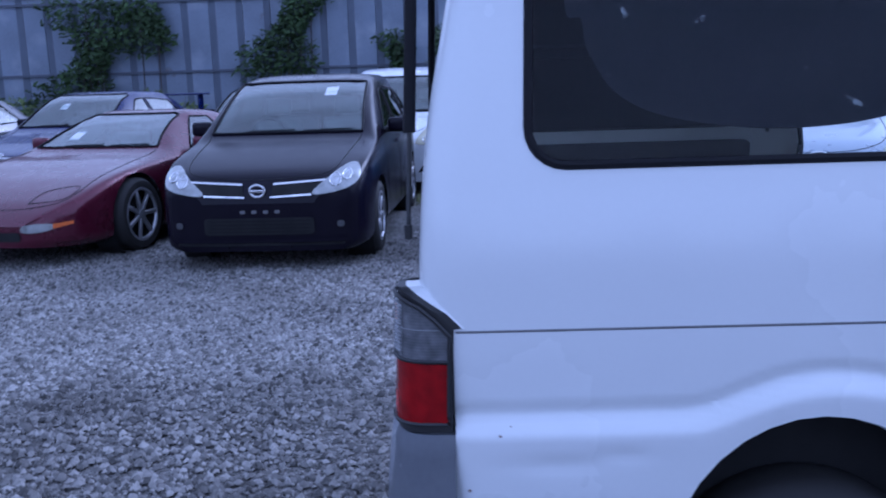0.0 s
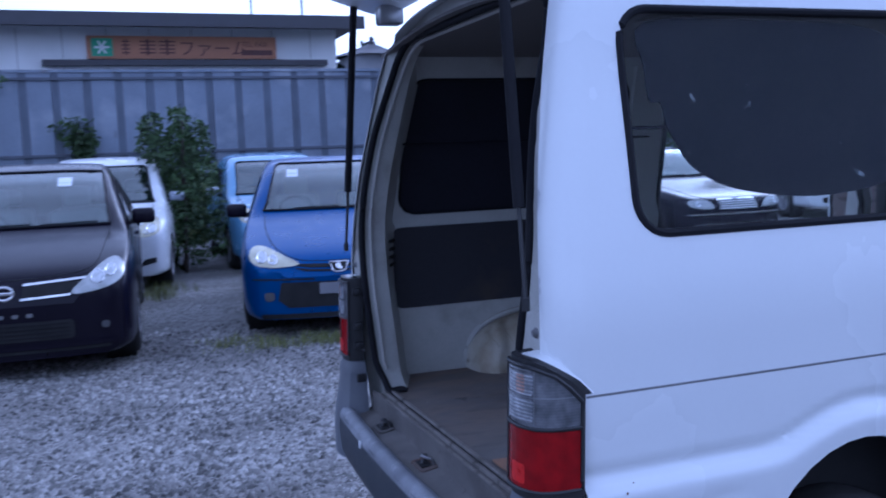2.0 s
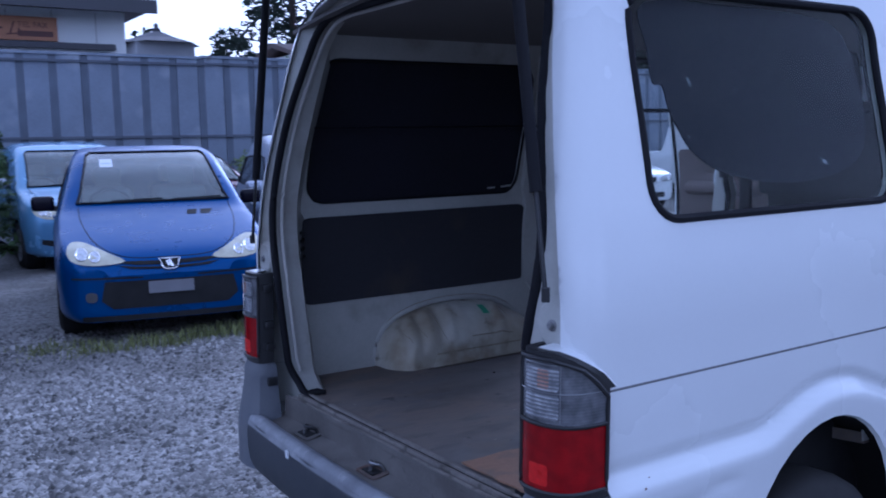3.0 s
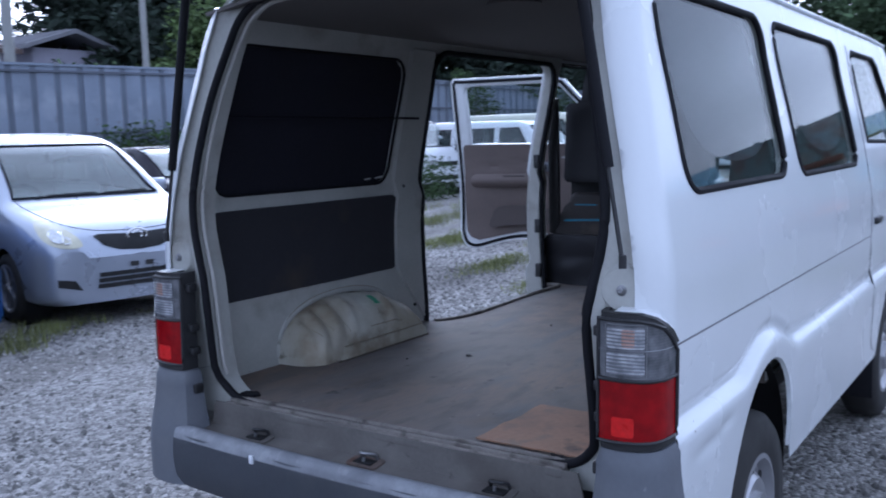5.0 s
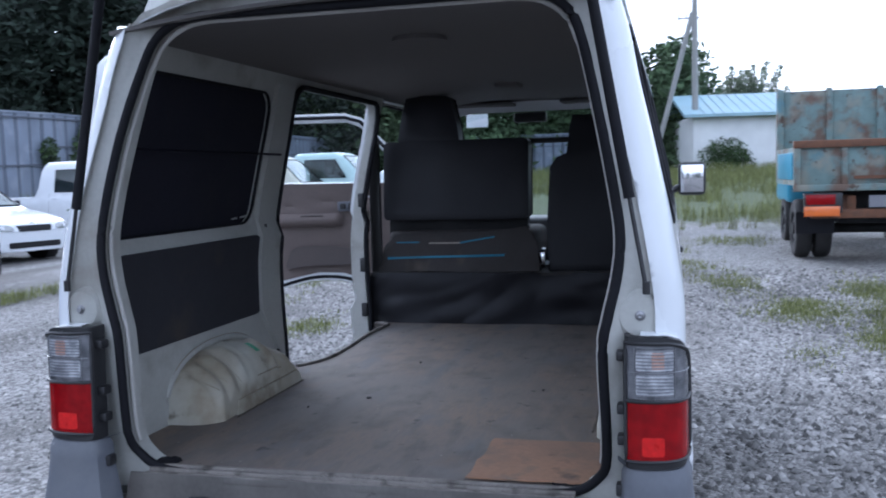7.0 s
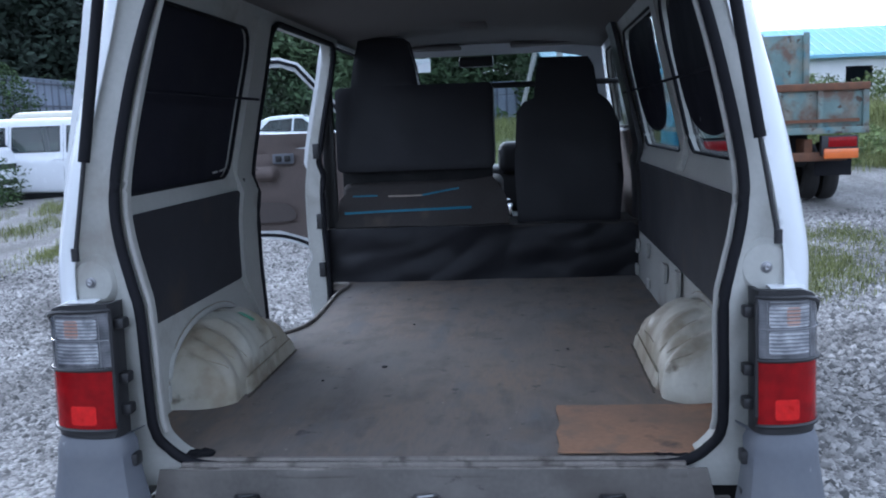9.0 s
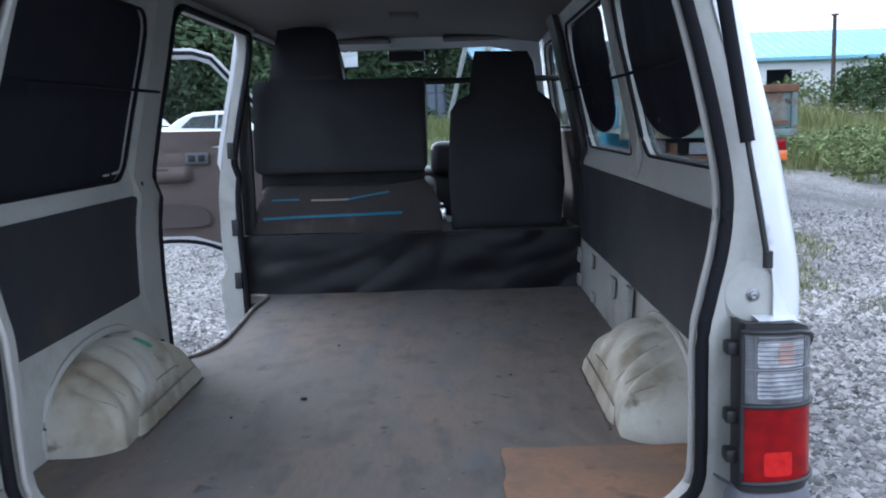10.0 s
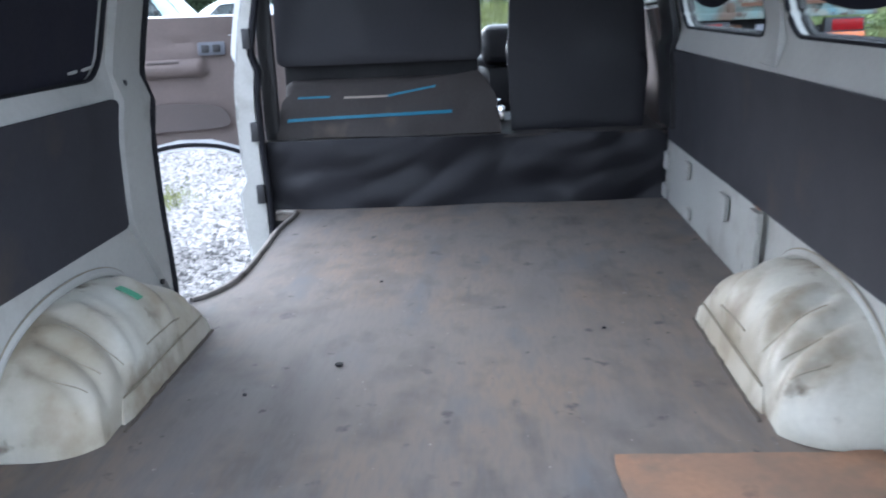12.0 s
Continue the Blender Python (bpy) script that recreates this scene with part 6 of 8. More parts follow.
            part("mirror_foot", box(x - 0.01, x + 0.05, *sorted((y - s * 0.03, y + s * 0.06)), z - 0.07, z - 0.02, 0.012), "black_plastic", mr)
    for s in (1, -1):
        wy = table(spec["w"])
        for cx in spec["axles"]:
            wheel(car, cx, s * (wy(cx) - 0.10), s, r, spec.get("tyre_w", 0.19), r * spec.get("rim", 0.64), spec.get("rim_style", "star"), rim_mat=spec.get("rim_mat", "alu_wheel"))
            part("wheel_well", lathe([(0.0, 0), (r + 0.06, 0), (r + 0.06, 0.22)], 24, pose(cx, s * (wy(cx) - 0.26), r) @ Matrix.Diagonal((1, s, 1, 1))), "dark", car)
    for s in (0.35, -0.15):
        zz = spec["screen"][0][1]
        if detail:
            part("wiper", tube([from_front(y, zz + 0.012 + 0.02 * abs(y - s), 0.02) for y in np.linspace(s, s - 0.42, 8)], 0.007, 6), "black_plastic", car)
    if "sticker" in spec:
        sy, sz = spec["sticker"]
        front_piece("windscreen_sticker", rounded(sy - 0.055, sy + 0.055, sz - 0.035, sz + 0.035, 0.004, 2), "paper", 0.0)
    zb = g[0][1]
    xb = from_front(0.0, zb, 0.0)[0]
    top = max(z for _, z in spec["top"])
    wc = min(0.62, wy(L / 2) - 0.16)
    part("dashboard", box(xb + 0.10, xb + 0.55, -wc, wc, zb - 0.30, zb - 0.035, 0.05, 3), "cabin_dark", car)
    part("steering_wheel", tube([(xb + 0.62 + 0.06 * math.sin(a), wc * 0.55 + 0.18 * math.cos(a), zb - 0.06 + 0.15 * math.sin(a)) for a in np.linspace(0, 2 * math.pi, 17)[:-1]], 0.015, 6, closed=True), "cabin_dark", car)
    part("cabin_floor", box(xb + 0.3, L - 0.55, -wc - 0.05, wc + 0.05, 0.34, 0.40), "cabin_dark", car)
    for xx, lean in (((xb + 1.05, 0.12),) if category != "car" else ((xb + 1.05, 0.12), (min(xb + 1.9, L - 0.75), 0.14))):
        for s in (1, -1):
            m = pose(xx, s * wc * 0.55, zb - 0.12, 0, math.degrees(math.atan(lean)), 0)
            seat = part("seat", box(-0.06, 0.07, -0.23, 0.23, -0.42, 0.20, 0.05, 3, m), "cabin_cloth", car)
            part("headrest", box(-0.03, 0.06, -0.12, 0.12, 0.23, min(0.40, top - zb + 0.02), 0.03, 3, m), "cabin_cloth", seat)
            part("cushion", box(xx - 0.5, xx + 0.05, s * wc * 0.55 - 0.24, s * wc * 0.55 + 0.24, zb - 0.55, zb - 0.40, 0.05, 3), "cabin_cloth", seat)
    xm = from_front(0.0, g[len(g) // 2][1] - 0.03, 0.0)[0]
    part("rear_view_mirror", box(xm + 0.05, xm + 0.08, -0.11, 0.11, g[len(g) // 2][1] - 0.09, g[len(g) // 2][1] - 0.035, 0.012), "cabin_dark", car)
    part("underside", box(0.35, L - 0.3, -wy(L / 2) + 0.12, wy(L / 2) - 0.12, 0.16, 0.30, 0.02), "dark", car)
    for s in spec.get("wing", ()):
        part("rear_wing", merge(box(L - 0.35, L - 0.1, -0.7, 0.7, s, s + 0.03, 0.01), box(L - 0.3, L - 0.15, -0.6, -0.57, s - 0.42, s + 0.01), box(L - 0.3, L - 0.15, 0.57, 0.6, s - 0.42, s + 0.01)), paint, car)
    return car


M["car_side_glass"] = glass("car_side_glass", (0.5, 0.56, 0.56), base=0.06, rise=3.0)
M["cabin_dark"] = mat("cabin_plastic", (0.1, 0.1, 0.11), 0.8, vary=0.2, scale=5)
M["cabin_cloth"] = mat("seat_cloth", (0.28, 0.285, 0.3), 0.95, vary=0.2, scale=9)
M["lamp_bowl"] = mat("lamp_bowl", (0.55, 0.56, 0.58), 0.15, metal=0.8, vary=0.3, scale=30)
tall_hatch = dict(
    length=4.2, wheel=0.305, axles=(0.80, 3.40), rim=0.66, rim_style="spoke", tyre_w=0.19,
    w=[(0, 0.56), (0.03, 0.69), (0.1, 0.765), (0.25, 0.81), (0.5, 0.836), (0.9, 0.848), (3.2, 0.845), (4.0, 0.78), (4.2, 0.68)],
    low=[(0, 0.16), (0.3, 0.15), (0.6, 0.17), (1.2, 0.2), (3.0, 0.2), (3.8, 0.2), (4.2, 0.3)],
    belt=[(0, 0.52), (0.03, 0.60), (0.08, 0.67), (0.2, 0.745), (0.5, 0.835), (1.0, 0.90), (1.6, 0.94), (3.2, 1.0), (4.0, 1.02), (4.2, 0.9)],
    top=[(0, 0.53), (0.02, 0.61), (0.06, 0.685), (0.12, 0.74), (0.3, 0.81), (0.6, 0.885), (0.95, 0.955), (1.02, 0.985), (1.35, 1.19), (1.7, 1.37), (1.95, 1.455), (2.4, 1.505), (3.2, 1.50), (3.7, 1.42), (3.95, 1.2), (4.2, 0.95)],
    roof_w=[(0, 0.44), (0.1, 0.60), (0.4, 0.68), (1.0, 0.74), (1.2, 0.71), (1.9, 0.635), (2.6, 0.61), (3.7, 0.56), (4.2, 0.6)],
    screen=[(-0.66, 1.01), (0.66, 1.01), (0.65, 1.08), (0.60, 1.40), (0.585, 1.425), (0.3, 1.435), (-0.3, 1.435), (-0.585, 1.425), (-0.60, 1.40), (-0.65, 1.08)],
    lamp=[[(0.42, 0.60), (0.60, 0.61), (0.745, 0.665), (0.775, 0.74), (0.74, 0.805), (0.66, 0.80), (0.54, 0.715)]],
    grille=[[(0.11, 0.585), (0.42, 0.605), (0.50, 0.685), (0.12, 0.665)]],
    grille_bar=[[(0.10, 0.572), (0.42, 0.588), (0.42, 0.601), (0.10, 0.585)], [(0.12, 0.668), (0.52, 0.692), (0.53, 0.706), (0.12, 0.682)]],
    bonnet=[[(0.66, 0.985), (0.64, 0.90), (0.56, 0.76), (0.30, 0.715), (0.0, 0.705)]],
    fog=[[(0.61, 0.345), (0.655, 0.345), (0.655, 0.385), (0.61, 0.385)]],
    intake=[rounded(-0.43, 0.43, 0.29, 0.42, 0.03), rounded(-0.66, 0.66, 0.205, 0.225, 0.009, 3)],
    badge=(0, 0.625, 0.058),
    extra=[("number_plate_bracket", rounded(-0.17 + 0.09 * k, -0.13 + 0.09 * k, 0.455, 0.48, 0.006, 2), "steel", 0.006) for k in range(4)] + [("grille_slat", rounded(-0.40, 0.40, 0.31 + 0.028 * k, 0.318 + 0.028 * k, 0.003, 2), "rubber", 0.008) for k in range(4)] + [("chin_spoiler", rounded(-0.70, 0.70, 0.232, 0.262, 0.012, 3), "black", 0.022)],
    side_windows=[[(1.45, 0.99), (2.15, 1.03), (2.15, 1.36), (1.95, 1.33)], [(2.22, 1.03), (2.98, 1.06), (2.98, 1.34), (2.22, 1.37)], [(3.05, 1.07), (3.5, 1.12), (3.3, 1.29), (3.05, 1.33)]],
    seams=[(1.28, 0.35, 1.25, 0.9), (2.18, 0.3, 2.18, 1.0), (3.02, 0.6, 3.02, 1.02)], handles=[(2.02, 0.86), (2.86, 0.88)],
    mirror=(1.55, 1.03), mirror_mat="black", sticker=(-0.30, 1.345), eyes=[(0.60, 0.70, 0.045), (0.685, 0.735, 0.035)])
small_hatch = dict(
    tall_hatch, length=3.84, axles=(0.76, 3.2), wheel=0.285, rim_style="star",
    w=[(0, 0.52), (0.03, 0.64), (0.1, 0.72), (0.28, 0.78), (0.6, 0.815), (1.5, 0.828), (3.0, 0.82), (3.6, 0.75), (3.84, 0.66)],
    low=[(0, 0.17), (0.3, 0.16), (0.6, 0.18), (1.2, 0.2), (3.0, 0.2), (3.84, 0.3)],
    belt=[(0, 0.50), (0.03, 0.56), (0.1, 0.63), (0.3, 0.73), (0.6, 0.80), (1.0, 0.87), (1.5, 0.92), (3.0, 0.98), (3.84, 0.85)],
    top=[(0, 0.51), (0.02, 0.57), (0.06, 0.625), (0.15, 0.685), (0.4, 0.775), (0.8, 0.885), (1.05, 0.945), (1.12, 0.975), (1.45, 1.19), (1.8, 1.37), (2.05, 1.445), (2.5, 1.485), (3.1, 1.45), (3.5, 1.28), (3.84, 0.9)],
    screen=[(-0.63, 1.0), (0.63, 1.0), (0.60, 1.07), (0.525, 1.40), (0.49, 1.425), (-0.49, 1.425), (-0.525, 1.40), (-0.60, 1.07)],
    lamp=[[(0.32, 0.615), (0.50, 0.595), (0.66, 0.615), (0.72, 0.67), (0.70, 0.745), (0.60, 0.75), (0.44, 0.68)]],
    bonnet=[[(0.62, 0.97), (0.60, 0.86), (0.5, 0.725), (0.30, 0.64), (0.0, 0.628)]],
    lamp_mat="yellow_lens", badge_kind="shield", eyes=[(0.62, 0.675, 0.04), (0.53, 0.655, 0.035)],
    grille=[[(0.0, 0.545), (0.28, 0.558), (0.37, 0.588), (0.24, 0.572), (0.0, 0.562)], [(0.0, 0.578), (0.24, 0.586), (0.40, 0.612), (0.30, 0.614), (0.0, 0.606)]], grille_bar=[],
    fog=[[(0.535, 0.33), (0.60, 0.33), (0.60, 0.39), (0.535, 0.39)]],
    intake=[[(-0.42, 0.265), (0.42, 0.265), (0.50, 0.33), (0.47, 0.47), (-0.47, 0.47), (-0.50, 0.33)], rounded(-0.64, 0.64, 0.175, 0.215, 0.012, 3)],
    intake_side=[[(0.20, 0.485), (0.70, 0.495), (0.70, 0.508), (0.20, 0.497)]],
    badge=(0, 0.585, 0.05),
    extra=[("number_plate", rounded(-0.165, 0.165, 0.37, 0.46, 0.006, 2), "plate_grey", 0.02), ("bonnet_vent", [(-0.42, 0.895), (-0.34, 0.895), (-0.36, 0.925), (-0.46, 0.925)], "dark", 0.004), ("bonnet_vent", [(-0.31, 0.895), (-0.23, 0.895), (-0.25, 0.925), (-0.33, 0.925)], "dark", 0.004)],
    side_windows=[[(1.5, 0.96), (2.25, 0.99), (2.25, 1.30), (1.98, 1.26)], [(2.32, 0.99), (3.05, 1.03), (2.95, 1.25), (2.32, 1.30)]],
    seams=[(1.3, 0.35, 1.28, 0.85), (2.28, 0.3, 2.28, 0.95)], handles=[(2.1, 0.84)], mirror=(1.58, 0.99), mirror_mat="black", sticker=(0.36, 1.33))
round_hatch = dict(
    tall_hatch, length=3.75, axles=(0.74, 3.2), wheel=0.29, rim_style="star",
    low=[(0, 0.19), (0.3, 0.18), (0.6, 0.19), (1.2, 0.2), (3.0, 0.2), (3.75, 0.3)],
    w=[(0, 0.54), (0.03, 0.66), (0.1, 0.735), (0.28, 0.80), (0.6, 0.835), (1.5, 0.847), (3.0, 0.84), (3.5, 0.76), (3.75, 0.68)],
    belt=[(0, 0.54), (0.03, 0.61), (0.1, 0.69), (0.3, 0.78), (0.6, 0.85), (0.9, 0.89), (1.4, 0.93), (3.0, 1.0), (3.75, 0.9)],
    top=[(0, 0.55), (0.02, 0.62), (0.06, 0.69), (0.14, 0.75), (0.3, 0.825), (0.6, 0.905), (0.85, 0.96), (0.92, 0.985), (1.3, 1.245), (1.65, 1.455), (1.95, 1.55), (2.4, 1.59), (3.1, 1.55), (3.5, 1.3), (3.75, 0.95)],
    screen=[(-0.65, 1.01), (0.65, 1.01), (0.62, 1.08), (0.55, 1.43), (0.51, 1.462), (-0.51, 1.462), (-0.55, 1.43), (-0.62, 1.08)],
    bonnet=[[(0.64, 0.99), (0.62, 0.90), (0.52, 0.81), (0.3, 0.755), (0.0, 0.74)]],
    lamp=[[(0.47, 0.655), (0.60, 0.64), (0.71, 0.68), (0.745, 0.76), (0.71, 0.845), (0.62, 0.85), (0.52, 0.77)]], lamp_mat="yellow_lens",
    grille=[[(0.0, 0.585), (0.18, 0.60), (0.30, 0.645), (0.36, 0.72), (0.30, 0.73), (0.0, 0.715)]], grille_bar=[],
    fog=[], intake=[rounded(-0.38, 0.38, 0.30, 0.335, 0.01, 3), rounded(-0.37, 0.37, 0.345, 0.38, 0.01, 3), rounded(-0.36, 0.36, 0.39, 0.425, 0.01, 3)],
    intake_side=[[(0.50, 0.30), (0.68, 0.34), (0.68, 0.40), (0.55, 0.38)]], badge=(0, 0.70, 0.068), badge_kind="oval", eyes=[(0.64, 0.735, 0.05), (0.585, 0.70, 0.03)],
    extra=[("number_plate_bracket", rounded(-0.10 + 0.13 * k, -0.03 + 0.13 * k, 0.45, 0.49, 0.006, 2), "black_plastic", 0.006) for k in range(2)],
    mirror=(1.45, 1.05), mirror_mat="silver")
round_hatch.pop("sticker")
sedan = dict(
    tall_hatch, length=4.5, axles=(0.82, 3.5), wheel=0.31, rim_style="star",
    low=[(0, 0.19), (0.3, 0.18), (3.5, 0.2), (4.5, 0.3)],
    w=[(0, 0.5), (0.05, 0.66), (0.14, 0.75), (0.35, 0.81), (0.8, 0.855), (1.8, 0.865), (3.6, 0.85), (4.3, 0.78), (4.5, 0.7)],
    bonnet=[[(0.64, 0.93), (0.62, 0.82), (0.56, 0.72), (0.38, 0.665), (0.0, 0.66)]],
    belt=[(0, 0.52), (0.03, 0.59), (0.1, 0.65), (0.6, 0.75), (1.2, 0.82), (2.0, 0.88), (3.6, 0.93), (4.3, 0.9), (4.5, 0.78)],
    top=[(0, 0.53), (0.02, 0.60), (0.06, 0.65), (0.15, 0.69), (0.5, 0.765), (1.2, 0.88), (1.32, 0.92), (1.7, 1.15), (2.05, 1.33), (2.4, 1.385), (3.0, 1.37), (3.4, 1.22), (3.75, 1.0), (4.3, 0.95), (4.5, 0.8)],
    roof_w=[(0, 0.44), (0.1, 0.60), (0.4, 0.68), (1.2, 0.74), (1.5, 0.69), (2.2, 0.57), (2.8, 0.56), (3.5, 0.62), (4.5, 0.62)],
    screen=[(-0.66, 0.95), (0.66, 0.95), (0.63, 1.02), (0.55, 1.32), (0.51, 1.345), (-0.51, 1.345), (-0.55, 1.32), (-0.63, 1.02)],
    lamp=[[(0.40, 0.56), (0.55, 0.55), (0.70, 0.58), (0.73, 0.65), (0.62, 0.67), (0.45, 0.64)]],
    grille=[[(0.0, 0.53), (0.30, 0.53), (0.34, 0.63), (0.0, 0.635)]], grille_bar=[[(0.0, 0.64), (0.34, 0.635), (0.35, 0.65), (0.0, 0.655)]],
    fog=[], eyes=[(0.60, 0.61, 0.035)], intake=[rounded(-0.5, 0.5, 0.25, 0.35, 0.03)], badge=(0, 0.67, 0.03), extra=[],
    side_windows=[[(1.75, 0.94), (2.4, 0.96), (2.4, 1.28), (2.2, 1.27)], [(2.47, 0.96), (3.3, 0.99), (3.05, 1.24), (2.47, 1.28)]],
    seams=[(1.4, 0.35, 1.42, 0.82), (2.43, 0.3, 2.43, 0.92)], handles=[(2.3, 0.80), (3.1, 0.82)], mirror=(1.85, 0.98), mirror_mat="black")
sports = dict(
    sedan, length=4.55, axles=(1.0, 3.65), wheel=0.325, rim=0.70, rim_style="spoke", tyre_w=0.24,
    w=[(0, 0.46), (0.06, 0.62), (0.16, 0.74), (0.35, 0.84), (0.65, 0.905), (1.0, 0.93), (1.8, 0.90), (2.6, 0.90), (3.6, 0.935), (4.3, 0.88), (4.55, 0.8)],
    low=[(0, 0.19), (0.4, 0.16), (1.2, 0.14), (3.5, 0.16), (4.55, 0.3)],
    belt=[(0, 0.36), (0.1, 0.43), (0.3, 0.535), (0.65, 0.66), (1.0, 0.725), (1.5, 0.755), (2.2, 0.79), (3.2, 0.86), (3.8, 0.88), (4.4, 0.86), (4.55, 0.75)],
    top=[(0, 0.365), (0.1, 0.45), (0.3, 0.555), (0.7, 0.685), (1.2, 0.77), (1.55, 0.815), (1.65, 0.84), (2.0, 1.0), (2.35, 1.14), (2.65, 1.195), (3.0, 1.18), (3.5, 1.06), (3.9, 0.93), (4.4, 0.88), (4.55, 0.77)],
    roof_w=[(0, 0.5), (0.2, 0.68), (0.6, 0.72), (1.5, 0.76), (1.8, 0.70), (2.5, 0.52), (3.0, 0.54), (3.8, 0.7), (4.55, 0.72)],
    screen=[(-0.68, 0.87), (0.68, 0.87), (0.62, 0.95), (0.50, 1.145), (0.46, 1.16), (-0.46, 1.16), (-0.50, 1.145), (-0.62, 0.95)],
    lamp=[[(0.48, 0.315), (0.60, 0.31), (0.70, 0.335), (0.70, 0.375), (0.58, 0.38), (0.48, 0.36)]],
    grille=[], grille_bar=[], eyes=[], intake=[rounded(-0.46, 0.46, 0.24, 0.315, 0.03)], badge=(0, 0.46, 0.03),
    bonnet=[[(0.70, 0.84), (0.74, 0.72), (0.72, 0.55), (0.4, 0.485), (0.0, 0.475)], [(0.40, 0.52), (0.68, 0.55), (0.70, 0.63), (0.45, 0.60), (0.40, 0.52)]],
    extra=[("turn_lamp", [(0.70, 0.335), (0.80, 0.36), (0.80, 0.385), (0.70, 0.375)], "orange_lens", 0.009), ("turn_lamp", [(-0.80, 0.36), (-0.70, 0.335), (-0.70, 0.375), (-0.80, 0.385)], "orange_lens", 0.009)],
    side_windows=[[(2.1, 0.84), (2.9, 0.86), (2.85, 1.11), (2.55, 1.12)]], seams=[(1.75, 0.3, 1.78, 0.76), (2.95, 0.35, 2.95, 0.84)], handles=[], mirror=(2.12, 0.88), mirror_mat="maroon", sticker=(0.35, 0.97))
coupe = dict(sedan, wing=(1.28,), sticker=(0.2, 1.2))
cab_van = dict(
    tall_hatch, length=4.2, axles=(0.75, 3.1), wheel=0.29, rim_style="steel",
    w=[(0, 0.62), (0.05, 0.76), (0.15, 0.80), (0.4, 0.83), (2.0, 0.84), (4.1, 0.82), (4.2, 0.78)],
    low=[(0, 0.30), (0.5, 0.26), (4.2, 0.34)],
    belt=[(0, 0.80), (0.06, 0.95), (0.2, 1.02), (0.5, 1.05), (4.0, 1.08), (4.2, 1.0)],
    top=[(0, 0.805), (0.05, 0.97), (0.15, 1.08), (0.3, 1.2), (0.7, 1.6), (0.9, 1.75), (1.2, 1.84), (3.9, 1.86), (4.1, 1.75), (4.2, 1.1)],
    roof_w=[(0, 0.55), (0.2, 0.72), (0.9, 0.66), (4.0, 0.66), (4.2, 0.7)],
    screen=[(-0.70, 1.13), (0.70, 1.13), (0.66, 1.25), (0.60, 1.66), (0.56, 1.70), (-0.56, 1.70), (-0.60, 1.66), (-0.66, 1.25)],
    lamp=[[(0.48, 0.66), (0.70, 0.66), (0.72, 0.82), (0.48, 0.80)]], eyes=[(0.59, 0.735, 0.06)], badge_kind="ring", grille=[[(0.0, 0.68), (0.44, 0.68), (0.44, 0.78), (0.0, 0.78)]], grille_bar=[], fog=[],
    intake=[rounded(-0.6, 0.6, 0.36, 0.46, 0.02)], badge=(0, 0.85, 0.05), extra=[],
    side_windows=[[(0.72, 1.12), (1.55, 1.12), (1.55, 1.66), (1.05, 1.66)], [(1.7, 1.14), (2.75, 1.14), (2.75, 1.66), (1.7, 1.66)], [(2.9, 1.14), (3.95, 1.14), (3.95, 1.64), (2.9, 1.66)]],
    seams=[(1.62, 0.4, 1.62, 1.7), (2.82, 0.4, 2.82, 1.7)], handles=[(1.5, 0.98), (1.75, 0.98)], mirror=(0.75, 1.22), mirror_mat="black_plastic")
pickup = dict(
    cab_van, length=4.6, axles=(0.75, 3.5),
    w=[(0, 0.62), (0.05, 0.76), (0.15, 0.80), (0.4, 0.83), (2.0, 0.84), (4.5, 0.82), (4.6, 0.78)],
    low=[(0, 0.30), (0.5, 0.26), (4.6, 0.34)],
    belt=[(0, 0.80), (0.06, 0.95), (0.2, 1.02), (0.5, 1.05), (2.1, 1.06), (2.35, 0.98), (4.5, 0.98), (4.6, 0.9)],
    top=[(0, 0.805), (0.05, 0.97), (0.15, 1.08), (0.3, 1.2), (0.65, 1.58), (0.85, 1.74), (1.1, 1.80), (2.1, 1.79), (2.22, 1.6), (2.3, 1.12), (2.4, 1.02), (4.5, 1.01), (4.6, 0.92)],
    roof_w=[(0, 0.55), (0.2, 0.72), (0.9, 0.66), (2.1, 0.66), (2.35, 0.78), (4.6, 0.78)],
    side_windows=[[(0.66, 1.12), (1.85, 1.12), (1.85, 1.6), (0.98, 1.6)]], seams=[(1.98, 0.4, 1.98, 1.1)], handles=[(1.8, 0.98)])
wagon = dict(
    sedan,
    top=[(0, 0.53), (0.02, 0.60), (0.06, 0.65), (0.15, 0.69), (0.5, 0.775), (1.2, 0.89), (1.32, 0.93), (1.7, 1.17), (2.05, 1.36), (2.4, 1.42), (3.4, 1.41), (4.0, 1.36), (4.3, 1.15), (4.5, 0.85)],
    roof_w=[(0, 0.44), (0.1, 0.60), (0.4, 0.68), (1.2, 0.74), (1.5, 0.69), (2.2, 0.58), (4.0, 0.57), (4.5, 0.62)],
    side_windows=[[(1.75, 0.95), (2.4, 0.97), (2.4, 1.31), (2.2, 1.30)], [(2.47, 0.97), (3.3, 0.99), (3.3, 1.31), (2.47, 1.32)], [(3.37, 0.99), (4.0, 1.02), (3.9, 1.27), (3.37, 1.31)]])
